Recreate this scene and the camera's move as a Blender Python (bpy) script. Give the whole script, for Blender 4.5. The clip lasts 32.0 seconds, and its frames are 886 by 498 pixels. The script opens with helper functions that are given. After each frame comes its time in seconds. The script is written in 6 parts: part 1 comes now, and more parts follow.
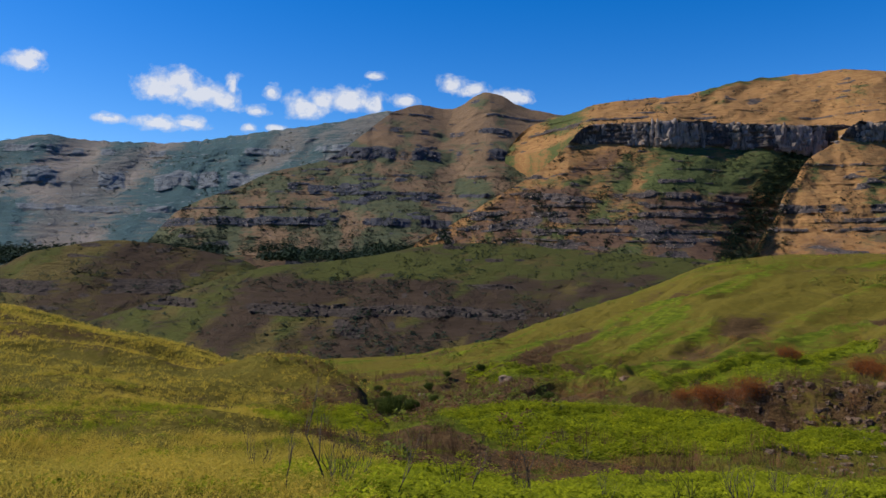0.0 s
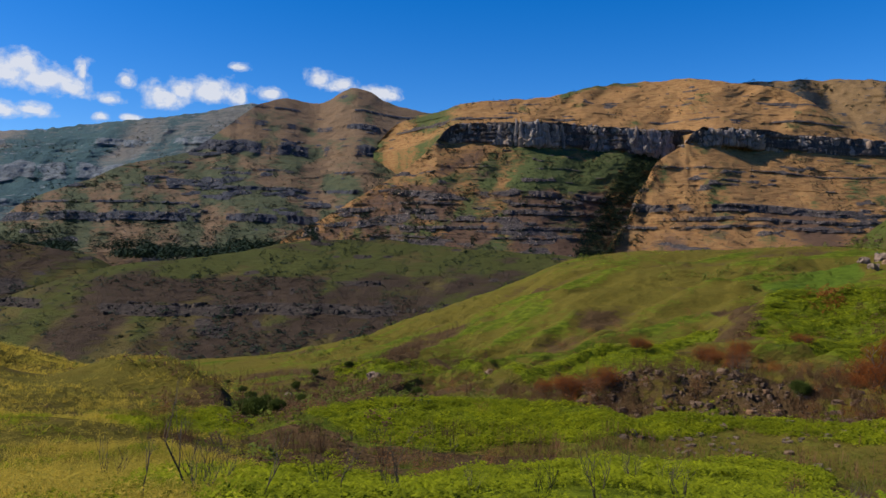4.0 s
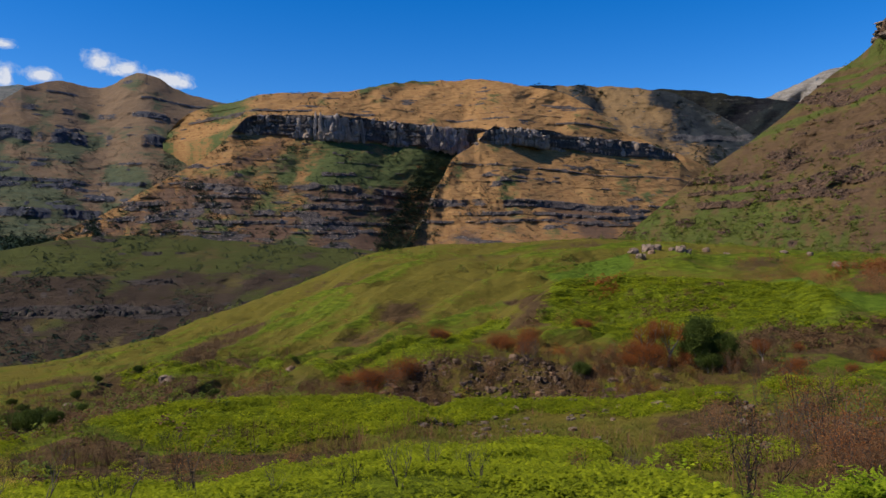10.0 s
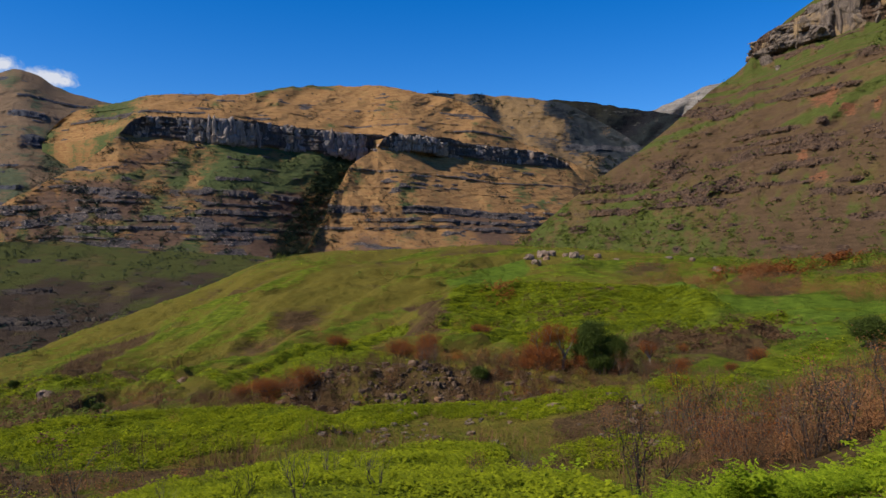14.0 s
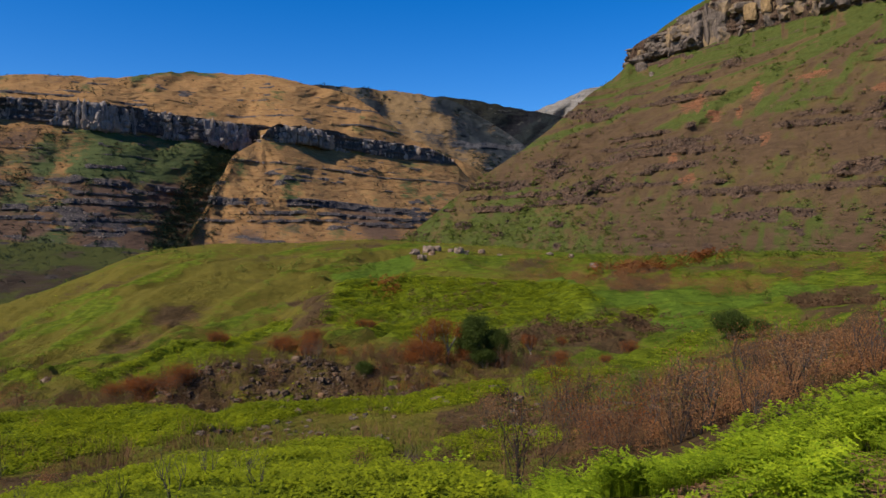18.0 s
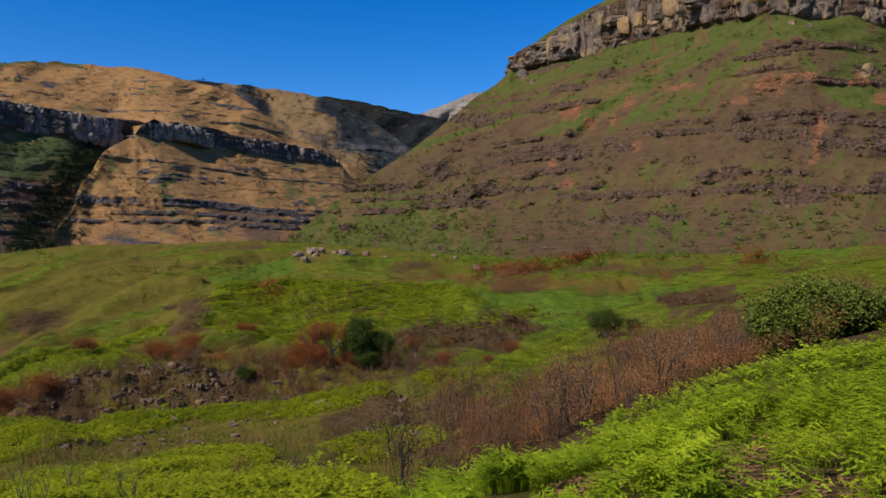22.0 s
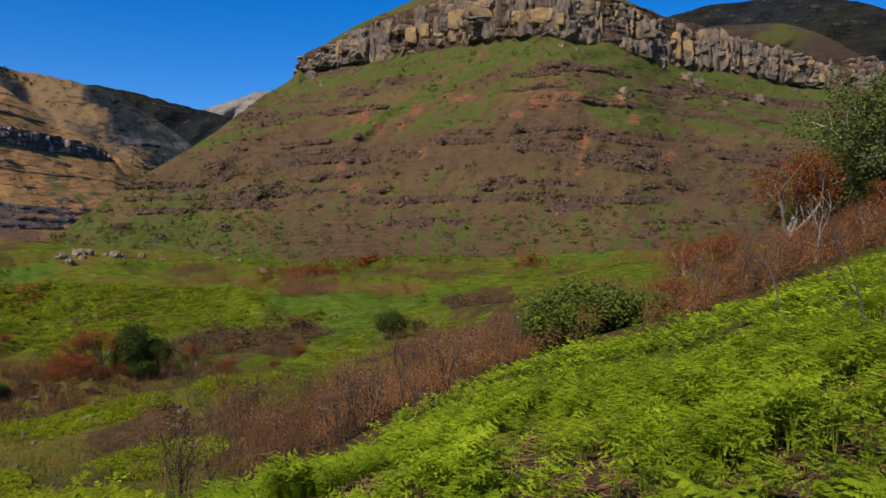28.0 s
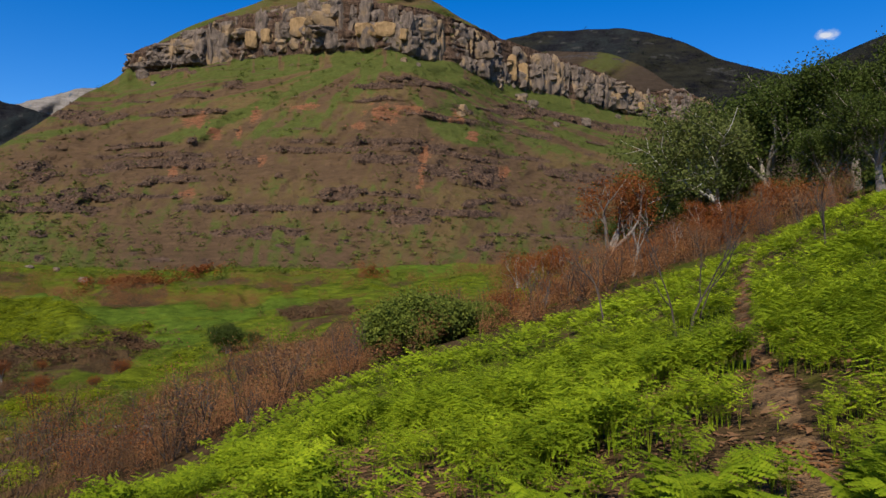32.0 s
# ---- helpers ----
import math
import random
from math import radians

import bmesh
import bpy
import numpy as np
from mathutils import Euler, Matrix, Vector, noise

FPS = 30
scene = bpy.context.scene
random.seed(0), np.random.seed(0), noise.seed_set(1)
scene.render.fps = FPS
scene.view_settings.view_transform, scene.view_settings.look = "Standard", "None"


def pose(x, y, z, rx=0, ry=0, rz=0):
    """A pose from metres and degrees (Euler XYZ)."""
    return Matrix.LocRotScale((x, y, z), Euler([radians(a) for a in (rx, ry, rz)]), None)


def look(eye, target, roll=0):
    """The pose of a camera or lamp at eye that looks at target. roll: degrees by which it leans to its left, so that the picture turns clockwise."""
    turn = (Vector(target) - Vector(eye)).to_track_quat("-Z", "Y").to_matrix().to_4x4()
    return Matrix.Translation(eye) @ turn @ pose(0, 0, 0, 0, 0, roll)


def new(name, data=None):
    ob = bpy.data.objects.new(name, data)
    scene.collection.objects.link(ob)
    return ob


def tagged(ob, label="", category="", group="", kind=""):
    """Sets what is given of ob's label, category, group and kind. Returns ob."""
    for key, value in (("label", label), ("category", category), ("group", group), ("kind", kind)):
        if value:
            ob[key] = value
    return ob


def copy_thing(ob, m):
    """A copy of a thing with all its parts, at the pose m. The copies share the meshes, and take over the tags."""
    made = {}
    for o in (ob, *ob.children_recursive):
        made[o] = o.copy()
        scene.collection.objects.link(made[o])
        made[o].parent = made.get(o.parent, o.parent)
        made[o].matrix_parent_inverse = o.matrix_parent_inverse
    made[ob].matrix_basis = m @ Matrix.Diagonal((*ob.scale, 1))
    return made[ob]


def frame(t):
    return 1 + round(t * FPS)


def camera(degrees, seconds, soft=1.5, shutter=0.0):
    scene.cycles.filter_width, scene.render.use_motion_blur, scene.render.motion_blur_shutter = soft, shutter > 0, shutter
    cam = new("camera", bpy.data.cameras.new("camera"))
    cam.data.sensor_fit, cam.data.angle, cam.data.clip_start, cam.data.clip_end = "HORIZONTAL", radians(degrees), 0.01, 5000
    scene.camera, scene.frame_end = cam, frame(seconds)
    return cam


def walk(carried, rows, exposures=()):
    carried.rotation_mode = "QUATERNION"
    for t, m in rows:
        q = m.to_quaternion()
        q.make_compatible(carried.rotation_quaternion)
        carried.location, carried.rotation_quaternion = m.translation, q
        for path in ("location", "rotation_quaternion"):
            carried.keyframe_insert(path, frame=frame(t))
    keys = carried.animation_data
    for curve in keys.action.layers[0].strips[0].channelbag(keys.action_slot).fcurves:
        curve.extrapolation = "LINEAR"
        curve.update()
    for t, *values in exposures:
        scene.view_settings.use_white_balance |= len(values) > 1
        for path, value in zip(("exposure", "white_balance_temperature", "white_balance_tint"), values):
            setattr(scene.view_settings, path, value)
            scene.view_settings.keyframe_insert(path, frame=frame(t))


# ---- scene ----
# camera: a carried camera that turns on the spot, on a hillside path
EYE = 1.7
cam = camera(60.5, 32.0)
ROWS = [
    (0.0, -0.00, 1.276, -0.681), (0.5, -1.17, 1.206, -0.643), (1.0, -2.33, 1.143, -0.628),
    (1.5, -3.55, 1.109, -0.600), (2.0, -4.76, 1.101, -0.498), (2.5, -6.00, 1.108, -0.492),
    (3.0, -7.27, 1.124, -0.541), (3.5, -8.57, 1.123, -0.516), (5.5, -13.99, 1.027, -0.217),
    (6.0, -15.33, 0.978, -0.072), (6.5, -16.65, 0.933, 0.034), (7.0, -17.92, 0.885, 0.150),
    (7.5, -19.16, 0.838, 0.235), (8.0, -20.36, 0.793, 0.283), (8.5, -21.51, 0.749, 0.329),
    (9.0, -22.65, 0.699, 0.365), (9.5, -23.76, 0.688, 0.365), (10.0, -24.82, 0.705, 0.376),
    (10.5, -25.84, 0.753, 0.404), (11.0, -26.83, 0.826, 0.421), (11.5, -27.78, 0.915, 0.418),
    (12.0, -28.62, 0.990, 0.488), (12.5, -29.57, 1.062, 0.518), (13.0, -30.52, 1.082, 0.562),
    (13.5, -31.48, 1.113, 0.560), (14.0, -32.42, 1.120, 0.587), (14.5, -33.38, 1.089, 0.576),
    (16.5, -37.62, 0.792, 0.331), (17.0, -38.76, 0.741, 0.252), (17.5, -39.88, 0.702, 0.186),
    (18.0, -41.01, 0.671, 0.144), (18.5, -42.12, 0.644, 0.141), (19.0, -43.23, 0.632, 0.111),
    (19.5, -44.30, 0.634, 0.113), (20.0, -45.38, 0.656, 0.114), (20.5, -46.43, 0.702, 0.116),
    (21.0, -47.51, 0.753, 0.069), (21.5, -48.58, 0.790, 0.087), (22.0, -49.68, 0.795, 0.147),
    (22.5, -50.67, 0.805, 0.138), (23.0, -51.83, 0.788, 0.110), (23.5, -53.03, 0.738, 0.114),
    (24.0, -54.31, 0.699, 0.087), (24.5, -55.62, 0.684, 0.022), (25.0, -56.97, 0.709, -0.017),
    (25.5, -58.34, 0.754, -0.060), (27.5, -64.09, 0.919, 0.048), (28.0, -65.55, 0.990, 0.053),
    (28.5, -67.06, 1.050, 0.013), (29.0, -68.58, 1.171, 0.023), (29.5, -70.15, 1.296, -0.009),
    (30.0, -71.75, 1.410, -0.148), (30.5, -73.28, 1.518, -0.238), (31.0, -74.77, 1.627, -0.305),
    (31.5, -76.15, 1.752, -0.321), (32.0, -77.56, 1.878, -0.387),
]
walk(cam, [(t, pose(0, 0, EYE, 90 + pitch, roll, yaw)) for t, yaw, pitch, roll in ROWS], [(0.0, 0.36), (32.0, 0.36)])

# world and sun
SUN_AZ, SUN_EL = -84.0, 45.0
world = bpy.data.worlds.new("sky")
scene.world = world
world.use_nodes = True
wn = world.node_tree
wn.nodes.clear()
sky = wn.nodes.new("ShaderNodeTexSky")
sky.sky_type, sky.sun_disc = "NISHITA", False
sky.sun_elevation, sky.sun_rotation = radians(SUN_EL), radians(SUN_AZ)
sky.altitude, sky.air_density, sky.dust_density, sky.ozone_density = 1800, 1.0, 0.9, 2.5
back = wn.nodes.new("ShaderNodeBackground")
back.inputs["Strength"].default_value = 0.12
wout = wn.nodes.new("ShaderNodeOutputWorld")
tone = wn.nodes.new("ShaderNodeHueSaturation")
tone.inputs["Saturation"].default_value, tone.inputs["Hue"].default_value = 1.46, 0.511
wn.links.new(sky.outputs[0], tone.inputs["Color"])
wn.links.new(tone.outputs[0], back.inputs[0])
wn.links.new(back.outputs[0], wout.inputs[0])
sun = new("sun", bpy.data.lights.new("sun", "SUN"))
sun.data.energy, sun.data.angle, sun.data.color = 5.0, radians(0.5), (1.0, 0.92, 0.78)
sdir = Vector((math.sin(radians(SUN_AZ)) * math.cos(radians(SUN_EL)), math.cos(radians(SUN_AZ)) * math.cos(radians(SUN_EL)), math.sin(radians(SUN_EL))))
sun.matrix_world = look(sdir * 50, (0, 0, 0))
RNG = np.random.default_rng(7)


# ---- arithmetic ----
def lattice(ix, iy, seed):
    h = (ix.astype(np.int64) * 374761393 + iy.astype(np.int64) * 668265263 + seed * 982451653) & 0xFFFFFFFF
    h = ((h ^ (h >> 13)) * 1274126177) & 0xFFFFFFFF
    return ((h ^ (h >> 16)) & 0xFFFF) / 32767.5 - 1.0


def vnoise(x, y, seed=0):
    """Smooth value noise, -1 to 1."""
    ix, iy = np.floor(x), np.floor(y)
    fx, fy = x - ix, y - iy
    fx, fy = fx * fx * (3 - 2 * fx), fy * fy * (3 - 2 * fy)
    a, b = lattice(ix, iy, seed), lattice(ix + 1, iy, seed)
    c, d = lattice(ix, iy + 1, seed), lattice(ix + 1, iy + 1, seed)
    return (a * (1 - fx) + b * fx) * (1 - fy) + (c * (1 - fx) + d * fx) * fy


def fbm(x, y, seed=0, octaves=4, gain=0.5):
    total, amp = 0.0, 1.0
    for o in range(octaves):
        total = total + amp * vnoise(x * 2.03 ** o + 17.1 * o, y * 2.03 ** o - 9.7 * o, seed + o)
        amp *= gain
    return total


def pchip(xs, ys, x):
    """Monotone cubic through the knots (xs, ys), both possibly 2D with knots on axis 0."""
    xs, ys = np.asarray(xs, float), np.asarray(ys, float)
    h = np.diff(xs, axis=0)
    s = np.diff(ys, axis=0) / h
    m = np.zeros_like(ys)
    w1, w2 = 2 * h[1:] + h[:-1], h[1:] + 2 * h[:-1]
    ok = s[:-1] * s[1:] > 0
    with np.errstate(divide="ignore", invalid="ignore"):
        m[1:-1] = np.where(ok, (w1 + w2) / (w1 / s[:-1] + w2 / s[1:]), 0)
    m[0], m[-1] = s[0], s[-1]
    if xs.ndim == 1:
        x = np.clip(x, xs[0], xs[-1])
        k = np.clip(np.searchsorted(xs, x) - 1, 0, len(xs) - 2)
        pick = lambda arr: arr[k]
    else:
        x = np.clip(x, xs[0], xs[-1])
        k = np.clip((x[None] > xs).sum(0) - 1, 0, len(xs) - 2)
        cols = np.arange(xs.shape[1])
        pick = lambda arr: arr[k, cols]
    x0, hh = pick(xs[:-1]), pick(h)
    u = (x - x0) / hh
    y0, y1, m0, m1 = pick(ys[:-1]), pick(ys[1:]), pick(m[:-1]), pick(m[1:])
    return y0 * (1 + 2 * u) * (1 - u) ** 2 + hh * m0 * u * (1 - u) ** 2 + y1 * u * u * (3 - 2 * u) + hh * m1 * u * u * (u - 1)


def along(table, az):
    """Read a profile [(azimuth, value, value...)] at azimuths: a list of arrays."""
    cols = list(zip(*table))
    return [pchip(cols[0], c, az) for c in cols[1:]]


def step(lo, hi, x):
    u = np.clip((x - lo) / (hi - lo), 0, 1)
    return u * u * (3 - 2 * u)


def tand(deg):
    return np.tan(np.radians(deg))


# ---- materials ----
def nodes_of(name):
    m = bpy.data.materials.new(name)
    m.use_nodes = True
    nt = m.node_tree
    return m, nt, nt.nodes["Principled BSDF"]


def noise_node(nt, scale, detail=4, rough=0.55, coord=None):
    n = nt.nodes.new("ShaderNodeTexNoise")
    n.inputs["Scale"].default_value, n.inputs["Detail"].default_value, n.inputs["Roughness"].default_value = scale, detail, rough
    if coord is not None:
        nt.links.new(coord, n.inputs["Vector"])
    return n.outputs["Fac"]


def mathn(nt, op, a, b=None, c=None, clamp=False):
    n = nt.nodes.new("ShaderNodeMath")
    n.operation, n.use_clamp = op, clamp
    for i, v in enumerate((a, b, c)):
        if v is None:
            continue
        if isinstance(v, (int, float)):
            n.inputs[i].default_value = v
        else:
            nt.links.new(v, n.inputs[i])
    return n.outputs[0]


def span(nt, v, lo, hi):
    n = nt.nodes.new("ShaderNodeMapRange")
    n.inputs["From Min"].default_value, n.inputs["From Max"].default_value = lo, hi
    nt.links.new(v, n.inputs["Value"])
    return n.outputs["Result"]


def mixc(nt, fac, a, b):
    n = nt.nodes.new("ShaderNodeMix")
    n.data_type = "RGBA"
    for s, v in ((n.inputs[0], fac), (n.inputs[6], a), (n.inputs[7], b)):
        if isinstance(v, (int, float)):
            s.default_value = v
        elif isinstance(v, tuple):
            s.default_value = (*v, 1)
        else:
            nt.links.new(v, s)
    return n.outputs[2]


def attr(nt, name):
    n = nt.nodes.new("ShaderNodeAttribute")
    n.attribute_name = name
    return n.outputs["Fac"]


def land_material(name, dry, dry2, green, green2, soil, soil2, rock, rock2, fine, bump=0.6, mottle=1.0, layer=0.3, lush=None, turf=None, trail=None):
    """Hillside: two dry grasses, two greens, bare soil and rock, spread by the land's own green, soil and rock fields."""
    m, nt, bs = nodes_of(name)
    pos = nt.nodes.new("ShaderNodeNewGeometry").outputs["Position"]
    big, mid, small = noise_node(nt, fine * 0.06, 5, 0.6, pos), noise_node(nt, fine * 0.4, 5, 0.65, pos), noise_node(nt, fine * 2.5, 5, 0.7, pos)
    flat = nt.nodes.new("ShaderNodeMapping")
    flat.inputs["Scale"].default_value = (layer, layer, 2.2)
    nt.links.new(pos, flat.inputs["Vector"])
    terr = noise_node(nt, fine * 0.8, 5, 0.65, flat.outputs[0])
    c_dry = mixc(nt, span(nt, terr, 0.38, 0.62), dry, dry2)
    c_green = mixc(nt, span(nt, terr, 0.4, 0.6), green, green2)
    jitter = mathn(nt, "ADD", mathn(nt, "MULTIPLY_ADD", mid, 0.9, -0.45), mathn(nt, "ADD", mathn(nt, "MULTIPLY_ADD", small, 0.7, -0.35), mathn(nt, "MULTIPLY_ADD", terr, 1.0, -0.5)))
    g = span(nt, mathn(nt, "ADD", attr(nt, "green"), jitter), 0.35, 0.65)
    c = mixc(nt, g, c_dry, c_green)
    for key, kinds in (("turf", turf), ("lush", lush)):
        if kinds:
            tint = mixc(nt, span(nt, mid, 0.35, 0.65), *kinds)
            c = mixc(nt, span(nt, mathn(nt, "ADD", attr(nt, key), mathn(nt, "MULTIPLY", jitter, 0.45)), 0.3, 0.7), c, tint)
    c_soil = mixc(nt, span(nt, small, 0.35, 0.65), soil, soil2)
    s = span(nt, mathn(nt, "ADD", attr(nt, "soil"), jitter), 0.35, 0.65)
    c = mixc(nt, s, c, c_soil)
    stretch = nt.nodes.new("ShaderNodeMapping")
    stretch.inputs["Scale"].default_value = (1, 1, 0.35)
    nt.links.new(pos, stretch.inputs["Vector"])
    grain = noise_node(nt, fine * 1.2, 6, 0.7, stretch.outputs[0])
    c_rock = mixc(nt, span(nt, grain, 0.35, 0.65), rock, rock2)
    r = span(nt, mathn(nt, "ADD", attr(nt, "rock"), mathn(nt, "MULTIPLY", jitter, 0.8)), 0.4, 0.6)
    c = mixc(nt, r, c, c_rock)
    c = mixc(nt, span(nt, mathn(nt, "ADD", attr(nt, "scar"), mathn(nt, "MULTIPLY", jitter, 0.9)), 0.45, 0.65), c, mixc(nt, span(nt, small, 0.4, 0.6), (0.15, 0.056, 0.027), (0.17, 0.085, 0.045)))
    if trail:
        c = mixc(nt, span(nt, mathn(nt, "ADD", attr(nt, "trail"), mathn(nt, "MULTIPLY", jitter, 0.5)), 0.3, 0.6), c, mixc(nt, span(nt, small, 0.4, 0.6), *trail))
    # speckle of single tufts and stones
    sp = mathn(nt, "MAXIMUM", mathn(nt, "ADD", mathn(nt, "MULTIPLY_ADD", small, 1.7 * mottle, 1 - 2.35 * mottle), mathn(nt, "ADD", mathn(nt, "MULTIPLY", terr, 1.7 * mottle), mathn(nt, "MULTIPLY", mid, 1.3 * mottle))), 0.3)
    hsv = nt.nodes.new("ShaderNodeHueSaturation")
    nt.links.new(c, hsv.inputs["Color"])
    nt.links.new(sp, hsv.inputs["Value"])
    nt.links.new(hsv.outputs[0], bs.inputs["Base Color"])
    bs.inputs["Roughness"].default_value = 0.95
    bs.inputs["Specular IOR Level"].default_value = 0.02
    b = nt.nodes.new("ShaderNodeBump")
    b.inputs["Strength"].default_value, b.inputs["Distance"].default_value = bump, 1.0 / fine
    nt.links.new(mathn(nt, "ADD", mathn(nt, "MULTIPLY_ADD", mid, 2.0, small), mathn(nt, "MULTIPLY_ADD", terr, 2.0, grain)), b.inputs["Height"])
    nt.links.new(b.outputs[0], bs.inputs["Normal"])
    return m


# distance haze is painted in: base colours lightened and turned blue
MAT_FAR_HAZE = land_material("far slopes with haze tint", (0.185, 0.165, 0.145), (0.21, 0.185, 0.165), (0.06, 0.10, 0.105), (0.05, 0.085, 0.095), (0.135, 0.13, 0.12), (0.105, 0.105, 0.105), (0.08, 0.098, 0.12), (0.17, 0.18, 0.19), 0.05, 0.6, 0.6, 0.25)
# olive brown slopes, muted and cooled in colour for the haze before them
MAT_CONE = land_material("olive brown slopes cooled for haze", (0.16, 0.106, 0.066), (0.128, 0.09, 0.06), (0.078, 0.082, 0.046), (0.055, 0.066, 0.042), (0.11, 0.073, 0.055), (0.075, 0.056, 0.047), (0.026, 0.032, 0.044), (0.075, 0.072, 0.08), 0.16, 0.5, 0.6, 0.3)
MAT_MID = land_material("ochre grass and sandstone", (0.225, 0.118, 0.05), (0.245, 0.142, 0.06), (0.074, 0.086, 0.032), (0.056, 0.07, 0.028), (0.12, 0.072, 0.045), (0.072, 0.047, 0.036), (0.032, 0.030, 0.034), (0.105, 0.085, 0.076), 0.2, 0.5, 0.6, 0.3)
# tan grass is real; the dark greens are cloud shade painted as colour
MAT_REAR = land_material("rear cloud shade and tan grass", (0.17, 0.11, 0.055), (0.14, 0.09, 0.047), (0.028, 0.033, 0.036), (0.021, 0.025, 0.030), (0.045, 0.04, 0.038), (0.035, 0.032, 0.032), (0.03, 0.032, 0.038), (0.075, 0.07, 0.072), 0.12, 0.5, 0.6, 0.3)
MAT_NEAR_HILL = land_material("burnt green slope and sandstone", (0.12, 0.08, 0.034), (0.10, 0.072, 0.03), (0.078, 0.086, 0.021), (0.06, 0.072, 0.018), (0.108, 0.066, 0.036), (0.07, 0.045, 0.026), (0.034, 0.022, 0.016), (0.12, 0.076, 0.052), 0.45, 0.6, 0.7)
MAT_BENCH = land_material("dark bench slope", (0.078, 0.062, 0.024), (0.095, 0.076, 0.028), (0.064, 0.068, 0.02), (0.049, 0.054, 0.016), (0.054, 0.037, 0.025), (0.036, 0.027, 0.02), (0.024, 0.021, 0.021), (0.07, 0.056, 0.046), 0.3, 0.6, 0.7, 0.15)
# lush ground stays darker than its plants, painted shade for the gaps
MAT_GROUND = land_material("grass ground", (0.125, 0.10, 0.018), (0.086, 0.074, 0.014), (0.056, 0.078, 0.008), (0.092, 0.112, 0.010), (0.056, 0.036, 0.018), (0.082, 0.051, 0.023), (0.12, 0.10, 0.09), (0.25, 0.21, 0.17), 1.2, 0.6, 0.62, lush=((0.064, 0.08, 0.006), (0.112, 0.134, 0.009)), turf=((0.062, 0.098, 0.011), (0.082, 0.118, 0.013)), trail=((0.12, 0.075, 0.04), (0.20, 0.118, 0.058)))
# near-black base colours hold a cloud's shadow on the ridges
MAT_SHADED_RIDGE = land_material("slope in painted cloud shade", (0.015, 0.015, 0.018), (0.012, 0.012, 0.015), (0.019, 0.022, 0.021), (0.014, 0.017, 0.018), (0.02, 0.019, 0.014), (0.016, 0.016, 0.012), (0.028, 0.028, 0.027), (0.04, 0.038, 0.035), 0.08)


def leaf_material(name, c1, c2, c3, glow=0.35, rough=0.6):
    """Leaves: colour from plant to plant and leaf to leaf, light passing through."""
    m, nt, bs = nodes_of(name)
    geo = nt.nodes.new("ShaderNodeNewGeometry")
    spread = span(nt, noise_node(nt, 0.25, 3, 0.6, geo.outputs["Position"]), 0.35, 0.65)
    c = mixc(nt, geo.outputs["Random Per Island"], c1, c2)
    c = mixc(nt, mathn(nt, "MULTIPLY", spread, 0.6), c, c3)
    plant = span(nt, noise_node(nt, 1.6, 2, 0.5, geo.outputs["Position"]), 0.4, 0.62)
    c = mixc(nt, mathn(nt, "MULTIPLY", plant, 0.55), c, c3)
    nt.links.new(c, bs.inputs["Base Color"])
    bs.inputs["Roughness"].default_value, bs.inputs["Specular IOR Level"].default_value = rough, 0.02
    tr = nt.nodes.new("ShaderNodeBsdfTranslucent")
    nt.links.new(c, tr.inputs["Color"])
    mx = nt.nodes.new("ShaderNodeMixShader")
    mx.inputs[0].default_value = glow
    out = nt.nodes["Material Output"]
    nt.links.new(bs.outputs[0], mx.inputs[1])
    nt.links.new(tr.outputs[0], mx.inputs[2])
    nt.links.new(mx.outputs[0], out.inputs["Surface"])
    return m


def bark_material(name, c1, c2, scale=9.0):
    m, nt, bs = nodes_of(name)
    co = nt.nodes.new("ShaderNodeTexCoord").outputs["Object"]
    n = noise_node(nt, scale, 5, 0.7, co)
    nt.links.new(mixc(nt, span(nt, n, 0.35, 0.65), c1, c2), bs.inputs["Base Color"])
    bs.inputs["Roughness"].default_value = 0.9
    b = nt.nodes.new("ShaderNodeBump")
    b.inputs["Strength"].default_value, b.inputs["Distance"].default_value = 0.6, 0.03
    nt.links.new(n, b.inputs["Height"])
    nt.links.new(b.outputs[0], bs.inputs["Normal"])
    return m


